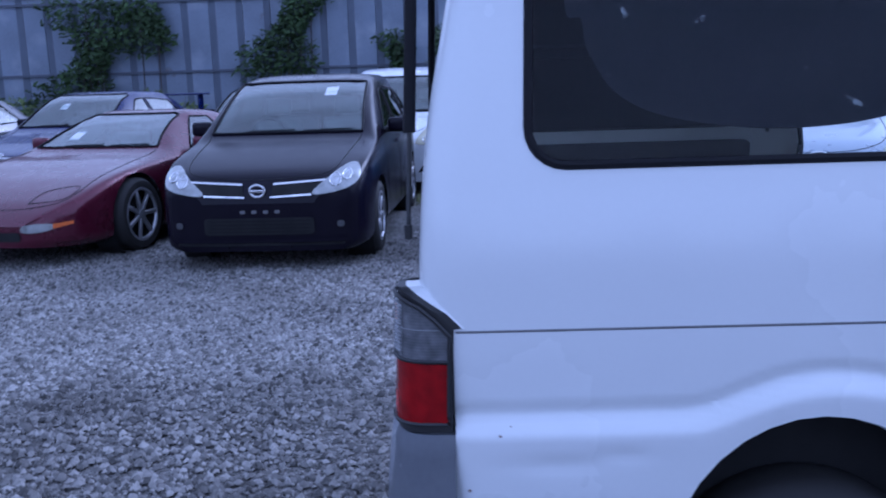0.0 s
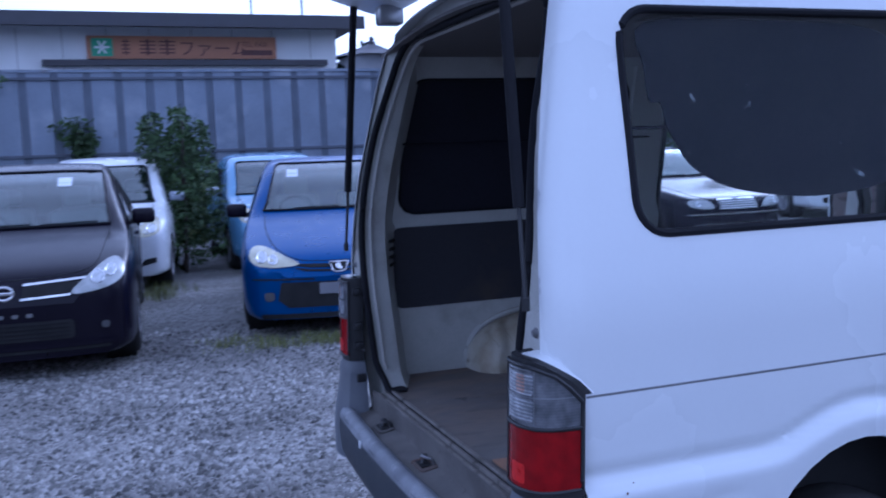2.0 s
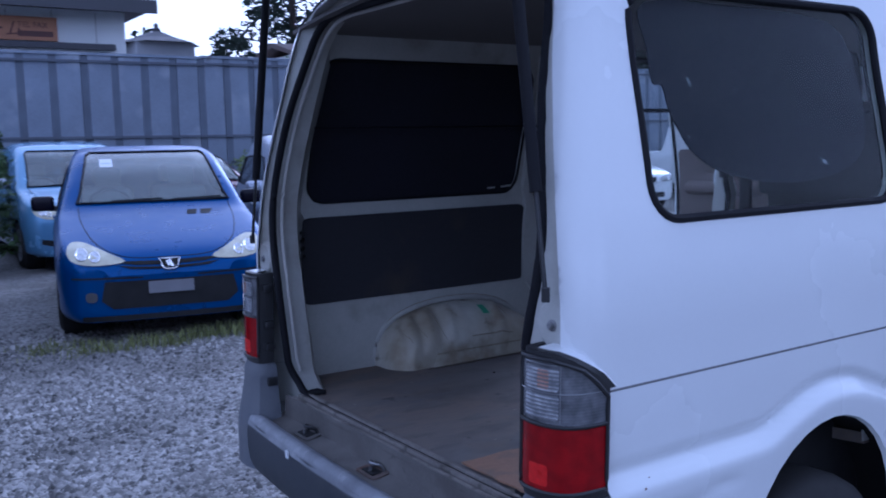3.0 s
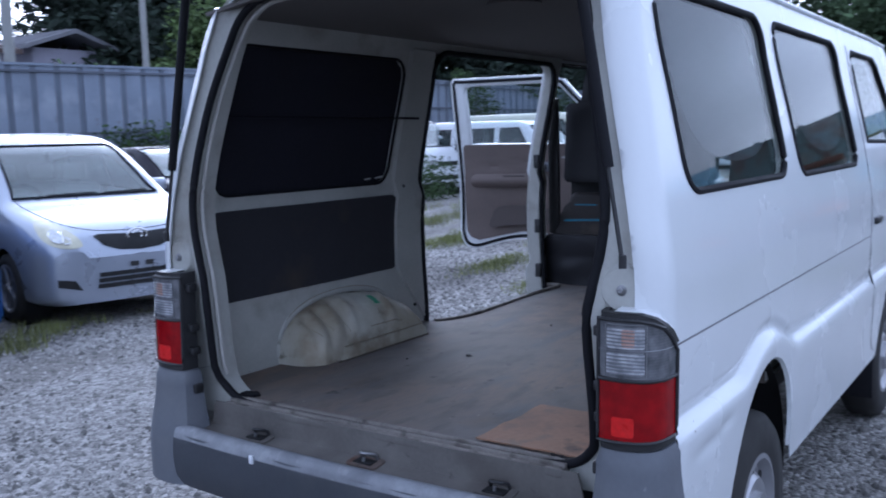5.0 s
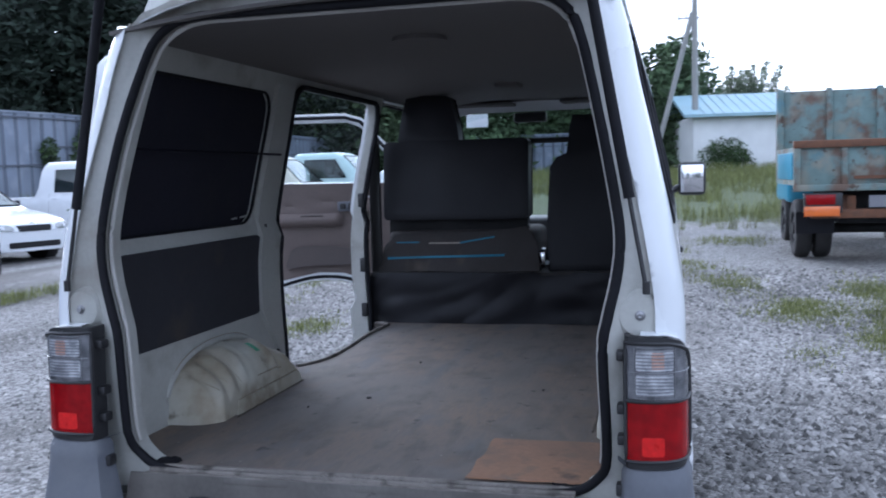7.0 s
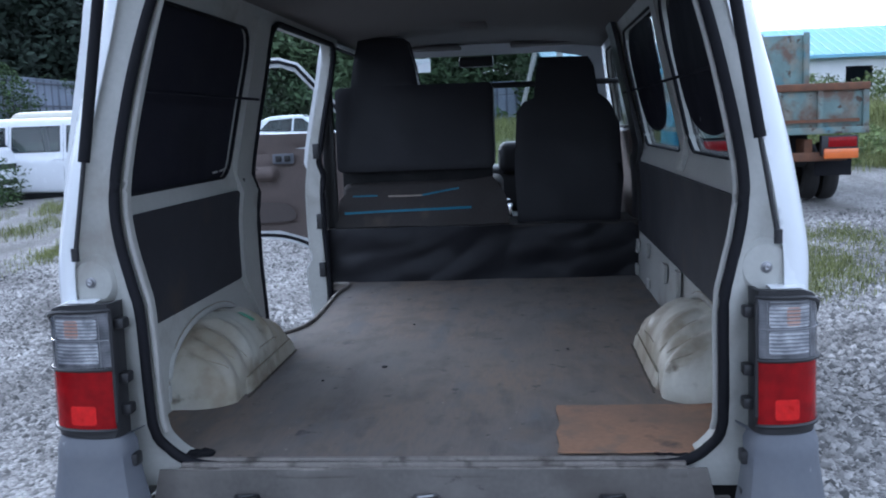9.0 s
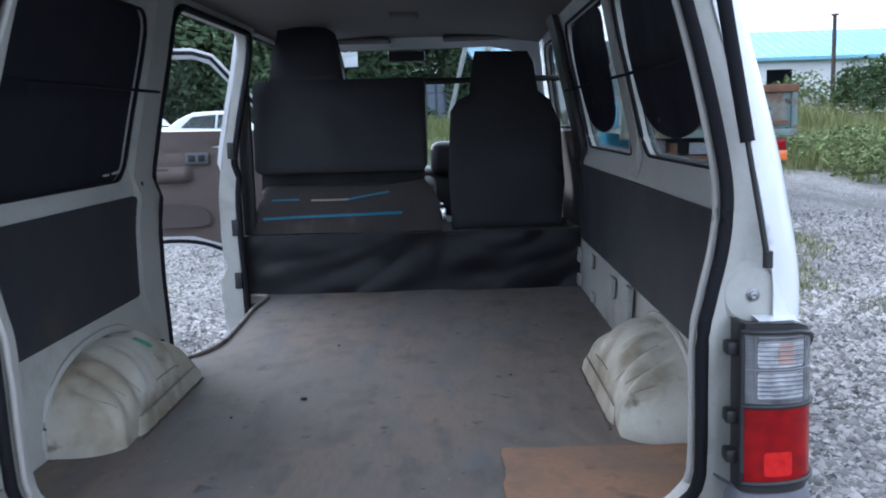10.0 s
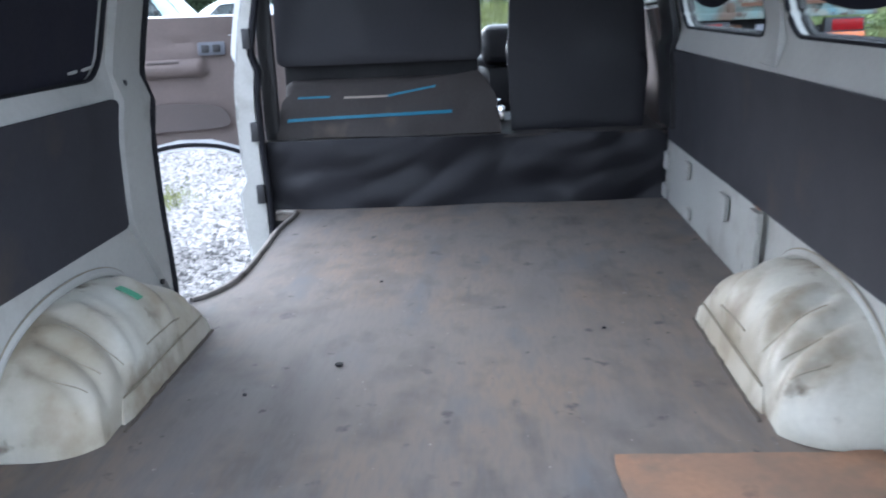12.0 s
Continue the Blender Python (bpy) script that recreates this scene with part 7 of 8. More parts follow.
chrome_sedan = dict(
    sedan, grille=[[(0.0, 0.52), (0.27, 0.52), (0.30, 0.60), (0.26, 0.645), (0.0, 0.655)]], grille_bar=[],
    lamp=[[(0.37, 0.555), (0.50, 0.54), (0.66, 0.565), (0.72, 0.63), (0.64, 0.665), (0.46, 0.65)]],
    extra=[("grille_slat", [(-0.28, z), (0.28, z), (0.28, z + 0.011), (-0.28, z + 0.011)], "chrome", 0.012) for z in (0.535, 0.565, 0.595, 0.625)] + [("grille_trim", [(-0.30, 0.655), (0.30, 0.655), (0.27, 0.672), (-0.27, 0.672)], "chrome", 0.012), ("bumper_trim", [(-0.72, 0.462), (0.72, 0.462), (0.72, 0.475), (-0.72, 0.475)], "chrome", 0.010)],
    fog=[[(0.50, 0.30), (0.60, 0.30), (0.60, 0.345), (0.50, 0.345)]])
M["plate_grey"] = mat("number_plate_grey", (0.2, 0.2, 0.22), 0.5)

build_car("hatchback", tall_hatch, "black", "black five-door hatchback with chrome grille trim", (-1.53, 6.95, 0), 90 - 3)
build_car("hatchback", small_hatch, "blue", "bright blue small hatchback with bonnet vents", (0.90, 7.38, 0), 90 - 12)
build_car("hatchback", round_hatch, "silver", "silver compact hatchback with yellowed headlamps", (2.90, 7.43, 0), 90 - 11)
build_car("sports_car", sports, "maroon", "maroon low sports car with silver wheels", (-3.97, 7.30, 0), 90 - 14)
build_car("coupe", coupe, "navy", "dark blue coupe with a rear wing", (-5.5, 10.8, 0), 90 - 10)
build_car("sedan", sedan, "grey", "dark grey sedan parked in the second row", (-7.9, 10.4, 0), 90 - 12)
build_car("sedan", sedan, "grey", "grey sedan parked behind the hatchback", (-3.4, 12.9, 0), 90 - 8)
build_car("hatchback", round_hatch, "white", "white hatchback parked behind the black one", (-1.0, 11.2, 0), 90 - 6)
build_car("hatchback", round_hatch, "light_blue", "pale blue hatchback in the second row", (1.55, 12.2, 0), 90)
build_car("sedan", sedan, "maroon", "dark red car in the second row", (3.6, 13.0, 0), 90)
build_car("sedan", chrome_sedan, "black", "black sedan with a chrome grille", (7.1, 10.2, 0.06), 90 - 3)
build_car("estate_car", wagon, "white", "white estate car with dark side windows", (11.37, 12.55, 0.11), 90 - 16)
build_car("pickup", pickup, "white", "white small pickup truck by the fence", (15.8, 13.05, 0.15), 90, "pickup truck")
build_car("van", cab_van, "white", "white one-box van with dark side windows", (17.0, 10.4, 0), 90, "van")
build_car("van", cab_van, "cream", "cream one-box van by the fence", (19.2, 10.4, 0.2), 90, "van")
build_car("pickup", pickup, "mint", "pale green pickup truck in the far row", (21.2, 9.5, 0.3), 90, "pickup truck")
build_car("sedan", sedan, "white", "white sedan at the end of the far row", (21.9, 6.0, 0.4), 90)


# ---------------------------------------------------------------- steel fence
def fence_run(p0, p1, z0, h0, h1, label):
    """Flat steel sheets with dark strips between them, and two thin rails across them."""
    a, b = Vector((*p0, 0)), Vector((*p1, 0))
    d = (b - a)
    n = max(1, round(d.length / 0.542))
    d /= n
    u = d.normalized()
    fence = thing("fence", label, "fence", kind="structure", at=(a.x, a.y, 0), turn=math.degrees(math.atan2(u.y, u.x)))
    w = d.length
    for k in range(n):
        top = h0 + (h1 - h0) * (k + 0.5) / n
        h = top + random.uniform(-0.02, 0.02)
        t = random.uniform(-0.012, 0.012)
        bm = bmesh.new()
        prof = [(0.06, 0.03), (0.07, 0.0), (w * 0.5, t), (w - 0.07, 0.0), (w - 0.06, 0.03), (w + 0.06, 0.03)]
        lo = [bm.verts.new((k * w + x, y + random.uniform(-0.008, 0.008), z0 - 0.3)) for x, y in prof]
        md = [bm.verts.new((k * w + x, y + random.uniform(-0.02, 0.02), z0 + (h - z0) * 0.5)) for x, y in prof]
        hi = [bm.verts.new((k * w + x, y + random.uniform(-0.008, 0.008), h)) for x, y in prof]
        for p, q in ((lo, md), (md, hi)):
            for i in range(len(prof) - 1):
                bm.faces.new((p[i], p[i + 1], q[i + 1], q[i]))
        part("fence_panel", bm, "fence", fence, smooth=30)
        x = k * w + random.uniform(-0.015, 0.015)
        # dark strip paints in the shade of the recess between two sheets
        part("fence_recess_strip", box(x - 0.068, x + 0.068, 0.005, 0.027, z0 - 0.3, top - 0.03), "fence_recess", fence, smooth=0)
    rise = Matrix(((1, 0, 0, 0), (0, 1, 0, 0), ((h1 - h0) / (n * w), 0, 1, 0), (0, 0, 0, 1)))
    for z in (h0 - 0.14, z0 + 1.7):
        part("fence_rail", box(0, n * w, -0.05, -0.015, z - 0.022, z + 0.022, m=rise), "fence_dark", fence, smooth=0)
    part("fence_cap", box(0, n * w, -0.03, 0.03, h0 - 0.03, h0 + 0.02, m=rise), "fence", fence, smooth=0)


fence_run((-20, 18.4), (-2.6, 18.2), 0, 3.20, 3.20, "weathered blue-grey steel sheet fence")
fence_run((-2.6, 18.2), (5.0, 18.1), 0, 3.22, 3.22, "weathered blue-grey steel sheet fence")
fence_run((5.0, 18.1), (7.07, 18.1), 0, 3.24, 3.24, "weathered blue-grey steel sheet fence, a higher stretch")
fence_run((7.07, 18.1), (20.0, 18.6), 0, 3.11, 3.42, "weathered blue-grey steel sheet fence")
fence_run((20.0, 18.6), (50.0, 20.5), 0.8, 3.42, 3.6, "weathered blue-grey steel sheet fence")
fence_run((50.0, 20.5), (50.0, 2.5), 1.2, 3.6, 3.6, "far blue-grey steel sheet fence")


# ---------------------------------------------------------------- buildings
def farm_building():
    b = thing("farm_building", "long white building with a signboard under a dark eave", "building", at=(0, 24, 0))
    part("wall", box(-22, 5.2, 0, 8, 0, 4.85), "wall_white", b, smooth=0)
    part("roof", merge(box(-22.6, 5.75, -0.9, 9, 4.86, 5.02, 0.02), box(-22.6, 5.75, -0.95, -0.85, 4.74, 5.06)), "roof_dark", b, smooth=0)
    part("ledge", box(-1.95, 4.9, -0.25, 0, 3.90, 4.04, 0.01), "roof_dark", b, smooth=0)
    sg = part("signboard", box(-0.95, 3.6, -0.10, -0.02, 4.07, 4.62, 0.01), "sign", b, "faded orange signboard")
    mark = part("sign_mark", box(-0.85, -0.36, -0.112, -0.10, 4.13, 4.56), "sign_green", sg, "green square mark")
    for a in (0, 60, 120):
        part("mark_ray", box(-0.17, 0.17, -0.118, -0.112, -0.025, 0.025, m=pose(-0.605, 0, 4.345, 0, a, 0)), "paper", mark)
    for x, wd in ((-0.16, 0.20), (0.24, 0.42), (0.70, 0.42)):
        bars = [box(x + wd * 0.05, x + wd * 0.95, -0.108, -0.10, 4.20 + 0.09 * k, 4.235 + 0.09 * k) for k in range(4)]
        part("sign_bar", merge(*bars, box(x + wd * 0.42, x + wd * 0.56, -0.109, -0.10, 4.16, 4.54)), "sign_dark", sg)
    for body, size, x, z in (("\u30d5\u30a1\u30fc\u30e0", 0.43, 1.16, 4.17), ("TEL FAX", 0.18, 2.72, 4.37)):
        words = bpy.data.curves.new("sign_text", "FONT")
        words.body, words.size, words.extrude = body, size, 0.004
        words.materials.append(M["sign_dark"])
        text = new("sign_text", words)
        text.parent = sg
        text.matrix_basis = pose(x, -0.106, z, 90, 0, 0)
    part("sign_bar", box(2.72, 3.5, -0.108, -0.10, 4.16, 4.29), "sign_dark", sg)
    for k in range(25):
        part("wall_joint", box(-19.5 + k, -19.485 + k, -0.008, 0.0, 0, 4.8), "concrete", b, smooth=0)
    part("aerial", merge(tube([(3.2, 1, 5.0), (3.2, 1, 6.2)], 0.03, 6), tube([(2.8, 1, 6.0), (3.6, 1, 6.0)], 0.015, 5)), "steel", b)
    part("pipe", tube([(4.3, -0.2, 4.9), (4.3, -0.2, 6.4)], 0.035, 6), "steel", b)
    return b


farm_building()


M["roof_brown"] = mat("brown_roof", (0.085, 0.06, 0.055), 0.7, vary=0.15, scale=2)
M["roof_grey"] = mat("grey_roof", (0.2, 0.2, 0.22), 0.7, vary=0.15, scale=2)
M["wall_lilac"] = mat("pale_lilac_wall", (0.34, 0.33, 0.4), 0.8, vary=0.1, scale=2)
M["wall_grey"] = mat("grey_wall", (0.3, 0.31, 0.34), 0.8, vary=0.1, scale=2)


def house(name, label, x, y, w, d, wall_h, ridge, wall, roof, turn=0, base=0.0, windows=True):
    h = thing(name, label, "house", at=(x, y, base), turn=turn)
    part("wall", box(-d / 2, d / 2, -w / 2, w / 2, -0.5, wall_h), wall, h, smooth=0)
    bm = bmesh.new()
    e = 0.5
    pr = [(-d / 2 - e, wall_h - 0.1), (0, ridge), (d / 2 + e, wall_h - 0.1), (d / 2 + e, wall_h + 0.05), (0, ridge + 0.15), (-d / 2 - e, wall_h + 0.05)]
    rows = [[bm.verts.new((px, yy, pz)) for px, pz in pr] for yy in (-w / 2 - e, w / 2 + e)]
    for i in range(6):
        bm.faces.new((rows[0][i], rows[0][(i + 1) % 6], rows[1][(i + 1) % 6], rows[1][i]))
    bm.faces.new(rows[0][::-1]), bm.faces.new(rows[1])
    rf = part("roof", bm, roof, h, smooth=0)
    for k in range(int(w / 0.45)):
        yy = -w / 2 + k * 0.45
        part("roof_rib", tube([(-d / 2 - e, yy, wall_h + 0.07), (0, yy, ridge + 0.17)], 0.03, 4), roof, rf, smooth=0)
    for yy in (-w / 4, w / 5) if windows else ():
        part("window", box(-d / 2 - 0.03, -d / 2 + 0.02, yy - 0.6, yy + 0.6, wall_h - 1.5, wall_h - 0.5, 0.01), "tint_glass", h, smooth=0)
    return h


cream = house("house", "cream-walled house with a pale blue metal roof", 48, -3.0, 9, 8, 2.62, 3.75, "wall_white", "roof_pale", 8, 1.3, False)
# black box on the wall stands in for the carport's shaded inside
part("carport_shade_panel", box(-4.06, -3.6, -4.2, 0.55, -0.3, 2.2, 0.01), "dark", cream, "dark panel painting in the shade of an open carport", smooth=0)
part("carport_brace", tube([(-4.3, 0.62, 2.3), (-4.1, 0.3, 1.75)], 0.05, 6), "concrete", cream)
house("shed", "long low shed with a bright blue metal roof", 47, -15, 10.4, 9, 2.5, 4.0, "wall_white", "roof_blue", 0, 1.3)
house("house", "distant house with a dark brown roof", 14.0, 31.5, 2.3, 2.2, 4.75, 5.05, "wall_white", "roof_brown", 90, 0, False)
house("house", "distant house with a pale grey gable", 18.1, 33.5, 5, 2.9, 5.05, 5.6, "wall_lilac", "roof_grey", 0, 0, False)


def pole(x, y, h, label, brace=None, radius=0.17):
    p = thing("utility_pole", label, "utility pole", at=(x, y, 0))
    part("shaft", tube([(0, 0, -0.3), (0, 0, h)], radius, 12, taper=0.65), "concrete", p)
    for z in (h - 0.8, 8.6):
        part("cross_arm", box(-0.05, 0.05, -0.25, 0.8, z, z + 0.07), "steel", p)
        for yy in (0.4, 0.75):
            part("insulator", tube([(0, yy, z + 0.09), (0, yy, z + 0.25)], 0.045, 6), "paper", p)
    if brace:
        part("brace", tube([(0, brace, 0), (0, 0.1, 8.9)], 0.12, 10), "concrete", p)


pole(44, 0.8, 14.0, "concrete utility pole with a slanting brace", 2.4)
pole(9.55, 20.4, 11, "concrete utility pole behind the fence", radius=0.13)
pole(14.4, 22, 10, "concrete utility pole behind the fence", radius=0.10)


def yard_post():
    p = thing("post", "dark slim wooden post by the shed", "post", at=(40, -14.45, 0))
    part("shaft", tube([(0, 0, 0.8), (0, 0, 5.5)], 0.11, 8, taper=0.85), "bark", p)
    part("cap", box(-0.14, 0.14, -0.14, 0.14, 5.48, 5.56, 0.01), "bark", p)


yard_post()


# ---------------------------------------------------------------- dump truck
def dump_truck():
    t = thing("dump_truck", "old dump truck with a rusty teal bed, seen from behind", "truck", at=(9.6, -0.63, 0.2), turn=0)
    bed = part("bed", merge(box(0.05, 2.3, -1.02, 1.02, 0.95, 1.02), box(0.05, 2.3, 0.97, 1.03, 0.95, 1.42), box(0.05, 2.3, -1.03, -0.97, 0.95, 1.42)), "truck_blue", t, "teal steel bed with rust")
    part("tailgate", merge(box(0.0, 0.05, -1.05, 1.05, 0.93, 1.42, 0.006)), "truck_blue", bed)
    for y in (-1.03, -0.5, 0.0, 0.5, 1.03):
        part("tailgate_post", box(-0.035, 0.0, y - 0.035, y + 0.035, 0.93, 1.43, 0.006), "truck_blue", bed)
    part("top_rail", box(-0.05, 0.06, -1.07, 1.07, 1.40, 1.49, 0.01), "rust", bed)
    part("bottom_rail", box(-0.04, 0.05, -1.07, 1.07, 0.88, 0.96, 0.01), "truck_blue", bed)
    part("tailgate_strip", box(-0.045, -0.03, -0.95, 0.4, 1.02, 1.06), "rust", bed)
    part("headboard", box(2.25, 2.31, -1.03, 1.03, 0.95, 2.25, 0.01), "truck_blue", bed, "tall rusty headboard")
    for y in (-0.98, -0.33, 0.33, 0.98):
        part("headboard_post", box(2.20, 2.26, y - 0.04, y + 0.04, 0.95, 2.28, 0.006), "truck_blue", bed)
    part("cab", merge(box(2.5, 4.0, -0.85, 0.85, 0.65, 2.0, 0.08, 3)), "truck_cab", t)
    for s in (-1, 1):
        part("cab_window", box(2.7, 3.6, s * 0.855 - 0.01, s * 0.855 + 0.01, 1.3, 1.85, 0.01), "tint_glass", t)
        part("chassis_rail", box(0.1, 3.9, s * 0.4 - 0.05, s * 0.4 + 0.05, 0.62, 0.82, 0.01), "rust", t)
        lamp = part("rear_lamp", box(-0.02, 0.08, *sorted((s * 0.52, s * 0.95)), 0.62, 0.86, 0.01), "black_plastic", t)
        part("stop_lens", box(-0.03, -0.015, *sorted((s * 0.60, s * 0.93)), 0.72, 0.84, 0.004), "red_lens", lamp)
        part("turn_lens", box(-0.03, -0.015, *sorted((s * 0.55, s * 0.95)), 0.58, 0.70, 0.004), "orange_lens", lamp)
        part("mud_flap", box(0.35, 0.37, *sorted((s * 0.55, s * 1.0)), 0.35, 0.62), "rubber", t)
        for y in (0.62, 0.86):
            wheel(t, 1.0, s * y, s, 0.38, 0.2, 0.22, "steel", rim_mat="dark")
        wheel(t, 3.2, s * 0.74, s, 0.38, 0.2, 0.22, "steel", rim_mat="dark")
    part("cross_member", box(0.05, 0.15, -0.85, 0.85, 0.55, 0.66, 0.01), "rust", t, "rusty cross member")
    part("underbody", box(0.45, 3.6, -0.5, 0.5, 0.46, 0.93, 0.05), "dark", t)
    part("axle", tube([(1.0, -0.6, 0.38), (1.0, 0.6, 0.38)], 0.07, 10), "dark", t)
    part("plate_bracket", box(0.02, 0.05, -0.12, 0.22, 0.68, 0.82), "plate_grey", t)
    part("side_marker", box(0.35, 1.9, 1.03, 1.05, 1.02, 1.36, 0.01), "truck_cab", t)


dump_truck()


def distant_roof():
    t = thing("pavilion", "distant pavilion roof with a small finial", "building", at=(12.7, 46, 0))
    part("roof", lathe([(2.2, 0.0), (1.1, 0.32), (0.35, 0.62), (0.2, 0.66), (0.24, 0.78), (0.1, 0.86), (0.13, 0.98), (0.0, 1.1)], 6, pose(0, 0, 6.6, 90, 0, 0)), "roof_dark", t, smooth=0)
    part("wall", box(-1.4, 1.4, -1.4, 1.4, 0, 6.63), "wall_grey", t, smooth=0)


distant_roof()


# ---------------------------------------------------------------- loose stones, grass, ivy and trees
rng = np.random.default_rng(5)


def raw_mesh(name, verts, faces, material, parent=None, label="", smooth=False):
    me = bpy.data.meshes.new(name)
    v, f = np.asarray(verts, np.float32), np.asarray(faces, np.int32)
    me.vertices.add(len(v))
    me.vertices.foreach_set("co", v.ravel())
    k = f.shape[1]
    me.loops.add(f.size)
    me.loops.foreach_set("vertex_index", f.ravel())
    me.polygons.add(len(f))
    me.polygons.foreach_set("loop_start", np.arange(0, f.size, k, dtype=np.int32))
    me.update(calc_edges=True)
    me.materials.append(M[material])
    if smooth:
        me.shade_smooth()
    ob = new(name, me)
    if parent:
        ob.parent = parent
    if label:
        ob["label"] = label
    return ob


def stones(name, label, x0, x1, y0, y1, per_m2, size=(0.009, 0.026)):
    n = int((x1 - x0) * (y1 - y0) * per_m2)
    base = np.array([(1, 0, -0.3), (-1, 0, -0.3), (0, 1, -0.3), (0, -1, -0.3), (0, 0, 1)], float)
    tri = np.array([(0, 2, 4), (2, 1, 4), (1, 3, 4), (3, 0, 4)])
    pos = np.column_stack([rng.uniform(x0, x1, n), rng.uniform(y0, y1, n), np.zeros(n)])
    fade = np.minimum(np.minimum(pos[:, 0] - x0, x1 - pos[:, 0]), np.minimum(pos[:, 1] - y0, y1 - pos[:, 1])) / 0.8
    pos = pos[rng.uniform(0, 1, n) < fade]
    n = len(pos)
    s = size[0] + (size[1] - size[0]) * rng.uniform(0, 1, n) ** 2
    v = base[None] * (1 + rng.uniform(-0.35, 0.35, (n, 5, 3))) + rng.uniform(-0.25, 0.25, (n, 5, 3))
    v *= s[:, None, None] * np.array([1.15, 1.0, 0.7])
    a = rng.uniform(0, 2 * math.pi, n)
    ca, sa = np.cos(a)[:, None], np.sin(a)[:, None]
    v = np.stack([v[..., 0] * ca - v[..., 1] * sa, v[..., 0] * sa + v[..., 1] * ca, v[..., 2]], -1)
    pos[:, 2] = [ground_z(x, y) for x, y in pos[:, :2]] + s * 0.25
    v += pos[:, None]
    f = (np.arange(n) * 5)[:, None, None] + tri[None]
    tagged(raw_mesh(name, v.reshape(-1, 3), f.reshape(-1, 3), "stone"), label, "gravel", kind="stuff")


stones("gravel_stones", "loose grey and white gravel stones", -5.2, 1.4, 2.3, 8.6, 1750, (0.007, 0.023))
stones("gravel_stones", "loose grey and white gravel stones", 0.2, 9.5, -3.2, 1.9, 1300, (0.008, 0.027))
stones("gravel_stones", "loose grey and white gravel stones", 1.2, 8.5, 3.6, 8.0, 1300, (0.007, 0.024))
stones("gravel_stones", "loose grey and white gravel stones", -3.6, -0.2, -0.6, 3.5, 500, (0.006, 0.018))


def blades(name, label, spots, material="grass", category="grass"):
    """Tufts of grass: spots of (x, y, radius along x, along y, blades, height)."""
    V, F = [], []
    for x, y, rx, ry, n, h in spots:
        k = max(3, n // 14)
        cen = rng.normal(0, 0.5, (k, 2)) * (rx, ry) + (x, y)
        for i in range(n):
            c = cen[rng.integers(k)] + rng.normal(0, 0.06 + 0.02 * min(rx, ry), 2)
            a, lean, hh = rng.uniform(0, 2 * math.pi), rng.uniform(0.1, 0.7), h * rng.uniform(0.4, 1.15)
            z = ground_z(*c) + 0.0
            w = (0.0025 + 0.009 * hh)
            d = np.array([math.cos(a), math.sin(a)])
            q = np.array([-d[1], d[0]]) * w
            b = len(V)
            mid = c + d * lean * hh * 0.35
            tip = c + d * lean * hh
            V += [(*(c - q), z), (*(c + q), z), (*(mid + q * 0.8), z + hh * 0.6), (*(mid - q * 0.8), z + hh * 0.6), (*tip, z + hh * (1 - 0.3 * lean)), (*tip, z + hh * (1 - 0.3 * lean) + 0.001)]
            F += [(b, b + 1, b + 2, b + 3), (b + 3, b + 2, b + 4, b + 5)]
    tagged(raw_mesh(name, V, F, material), label, category, kind="stuff")


blades("grass_tufts", "grass tufts growing through the gravel", [
    (0.7, 7.25, 0.5, 0.12, 520, 0.10), (1.5, 7.3, 0.5, 0.15, 600, 0.11), (0.1, 7.6, 0.25, 0.2, 240, 0.07), (2.2, 7.7, 0.6, 0.2, 520, 0.09),
    (3.6, 7.6, 0.6, 0.2, 240, 0.06), (-0.3, 11.0, 0.3, 0.8, 440, 0.12), (6.4, 6.1, 0.7, 0.25, 1500, 0.07), (7.8, 7.6, 1.0, 0.35, 1900, 0.09), (5.6, 5.1, 0.5, 0.25, 1000, 0.06), (8.6, 6.2, 0.8, 0.3, 1300, 0.08),
    (9.6, 9.2, 1.6, 0.5, 1000, 0.14), (11, 7.5, 1.2, 0.5, 800, 0.12), (13, 10, 1.5, 0.8, 1000, 0.19), (7.0, 9.3, 0.8, 0.3, 600, 0.15),
    (6.6, 0.7, 0.6, 0.45, 2600, 0.06), (6.0, -0.1, 0.9, 0.4, 3000, 0.07), (5.4, 0.3, 0.6, 0.25, 1300, 0.05), (7.6, -0.1, 0.8, 0.35, 2200, 0.07), (4.6, -0.6, 0.4, 0.25, 320, 0.06), (7.4, -0.8, 0.8, 0.3, 1600, 0.06), (8.2, 1.2, 0.8, 0.3, 1200, 0.06), (5.0, 0.9, 0.35, 0.15, 220, 0.05), (3.4, -0.5, 0.3, 0.2, 180, 0.04),
    (9.4, 1.6, 0.9, 0.3, 520, 0.07), (11.5, 2.2, 1.2, 0.5, 840, 0.10), (12.5, 0.9, 0.6, 0.5, 520, 0.11)])
field = []
for i in range(150):
    x = rng.uniform(14.5, 44)
    y = rng.uniform(-12, 9)
    if y > 2.5 + 0.1 * x and x < 26:
        continue
    if 9 < x < 16 and -2 < y < 0.6:
        continue
    field.append((x, y, 1.6, 1.3, 340, 0.30 + 0.02 * (x - 14) * (1.5 if y < -4 else 0.6)))
for i in range(40):
    field.append((rng.uniform(12, 24), rng.uniform(-12, -3.4), 1.0, 1.0, 520, 0.48))
blades("field_grass", "tall green grass of the field beyond the yard", field)
weeds = [(x, 17.6 + rng.uniform(-0.3, 0.3), 0.7, 0.3, 260, rng.uniform(0.5, 1.3)) for x in np.arange(-12, 30, 0.8)]
blades("fence_weeds", "weeds along the foot of the fence", weeds)


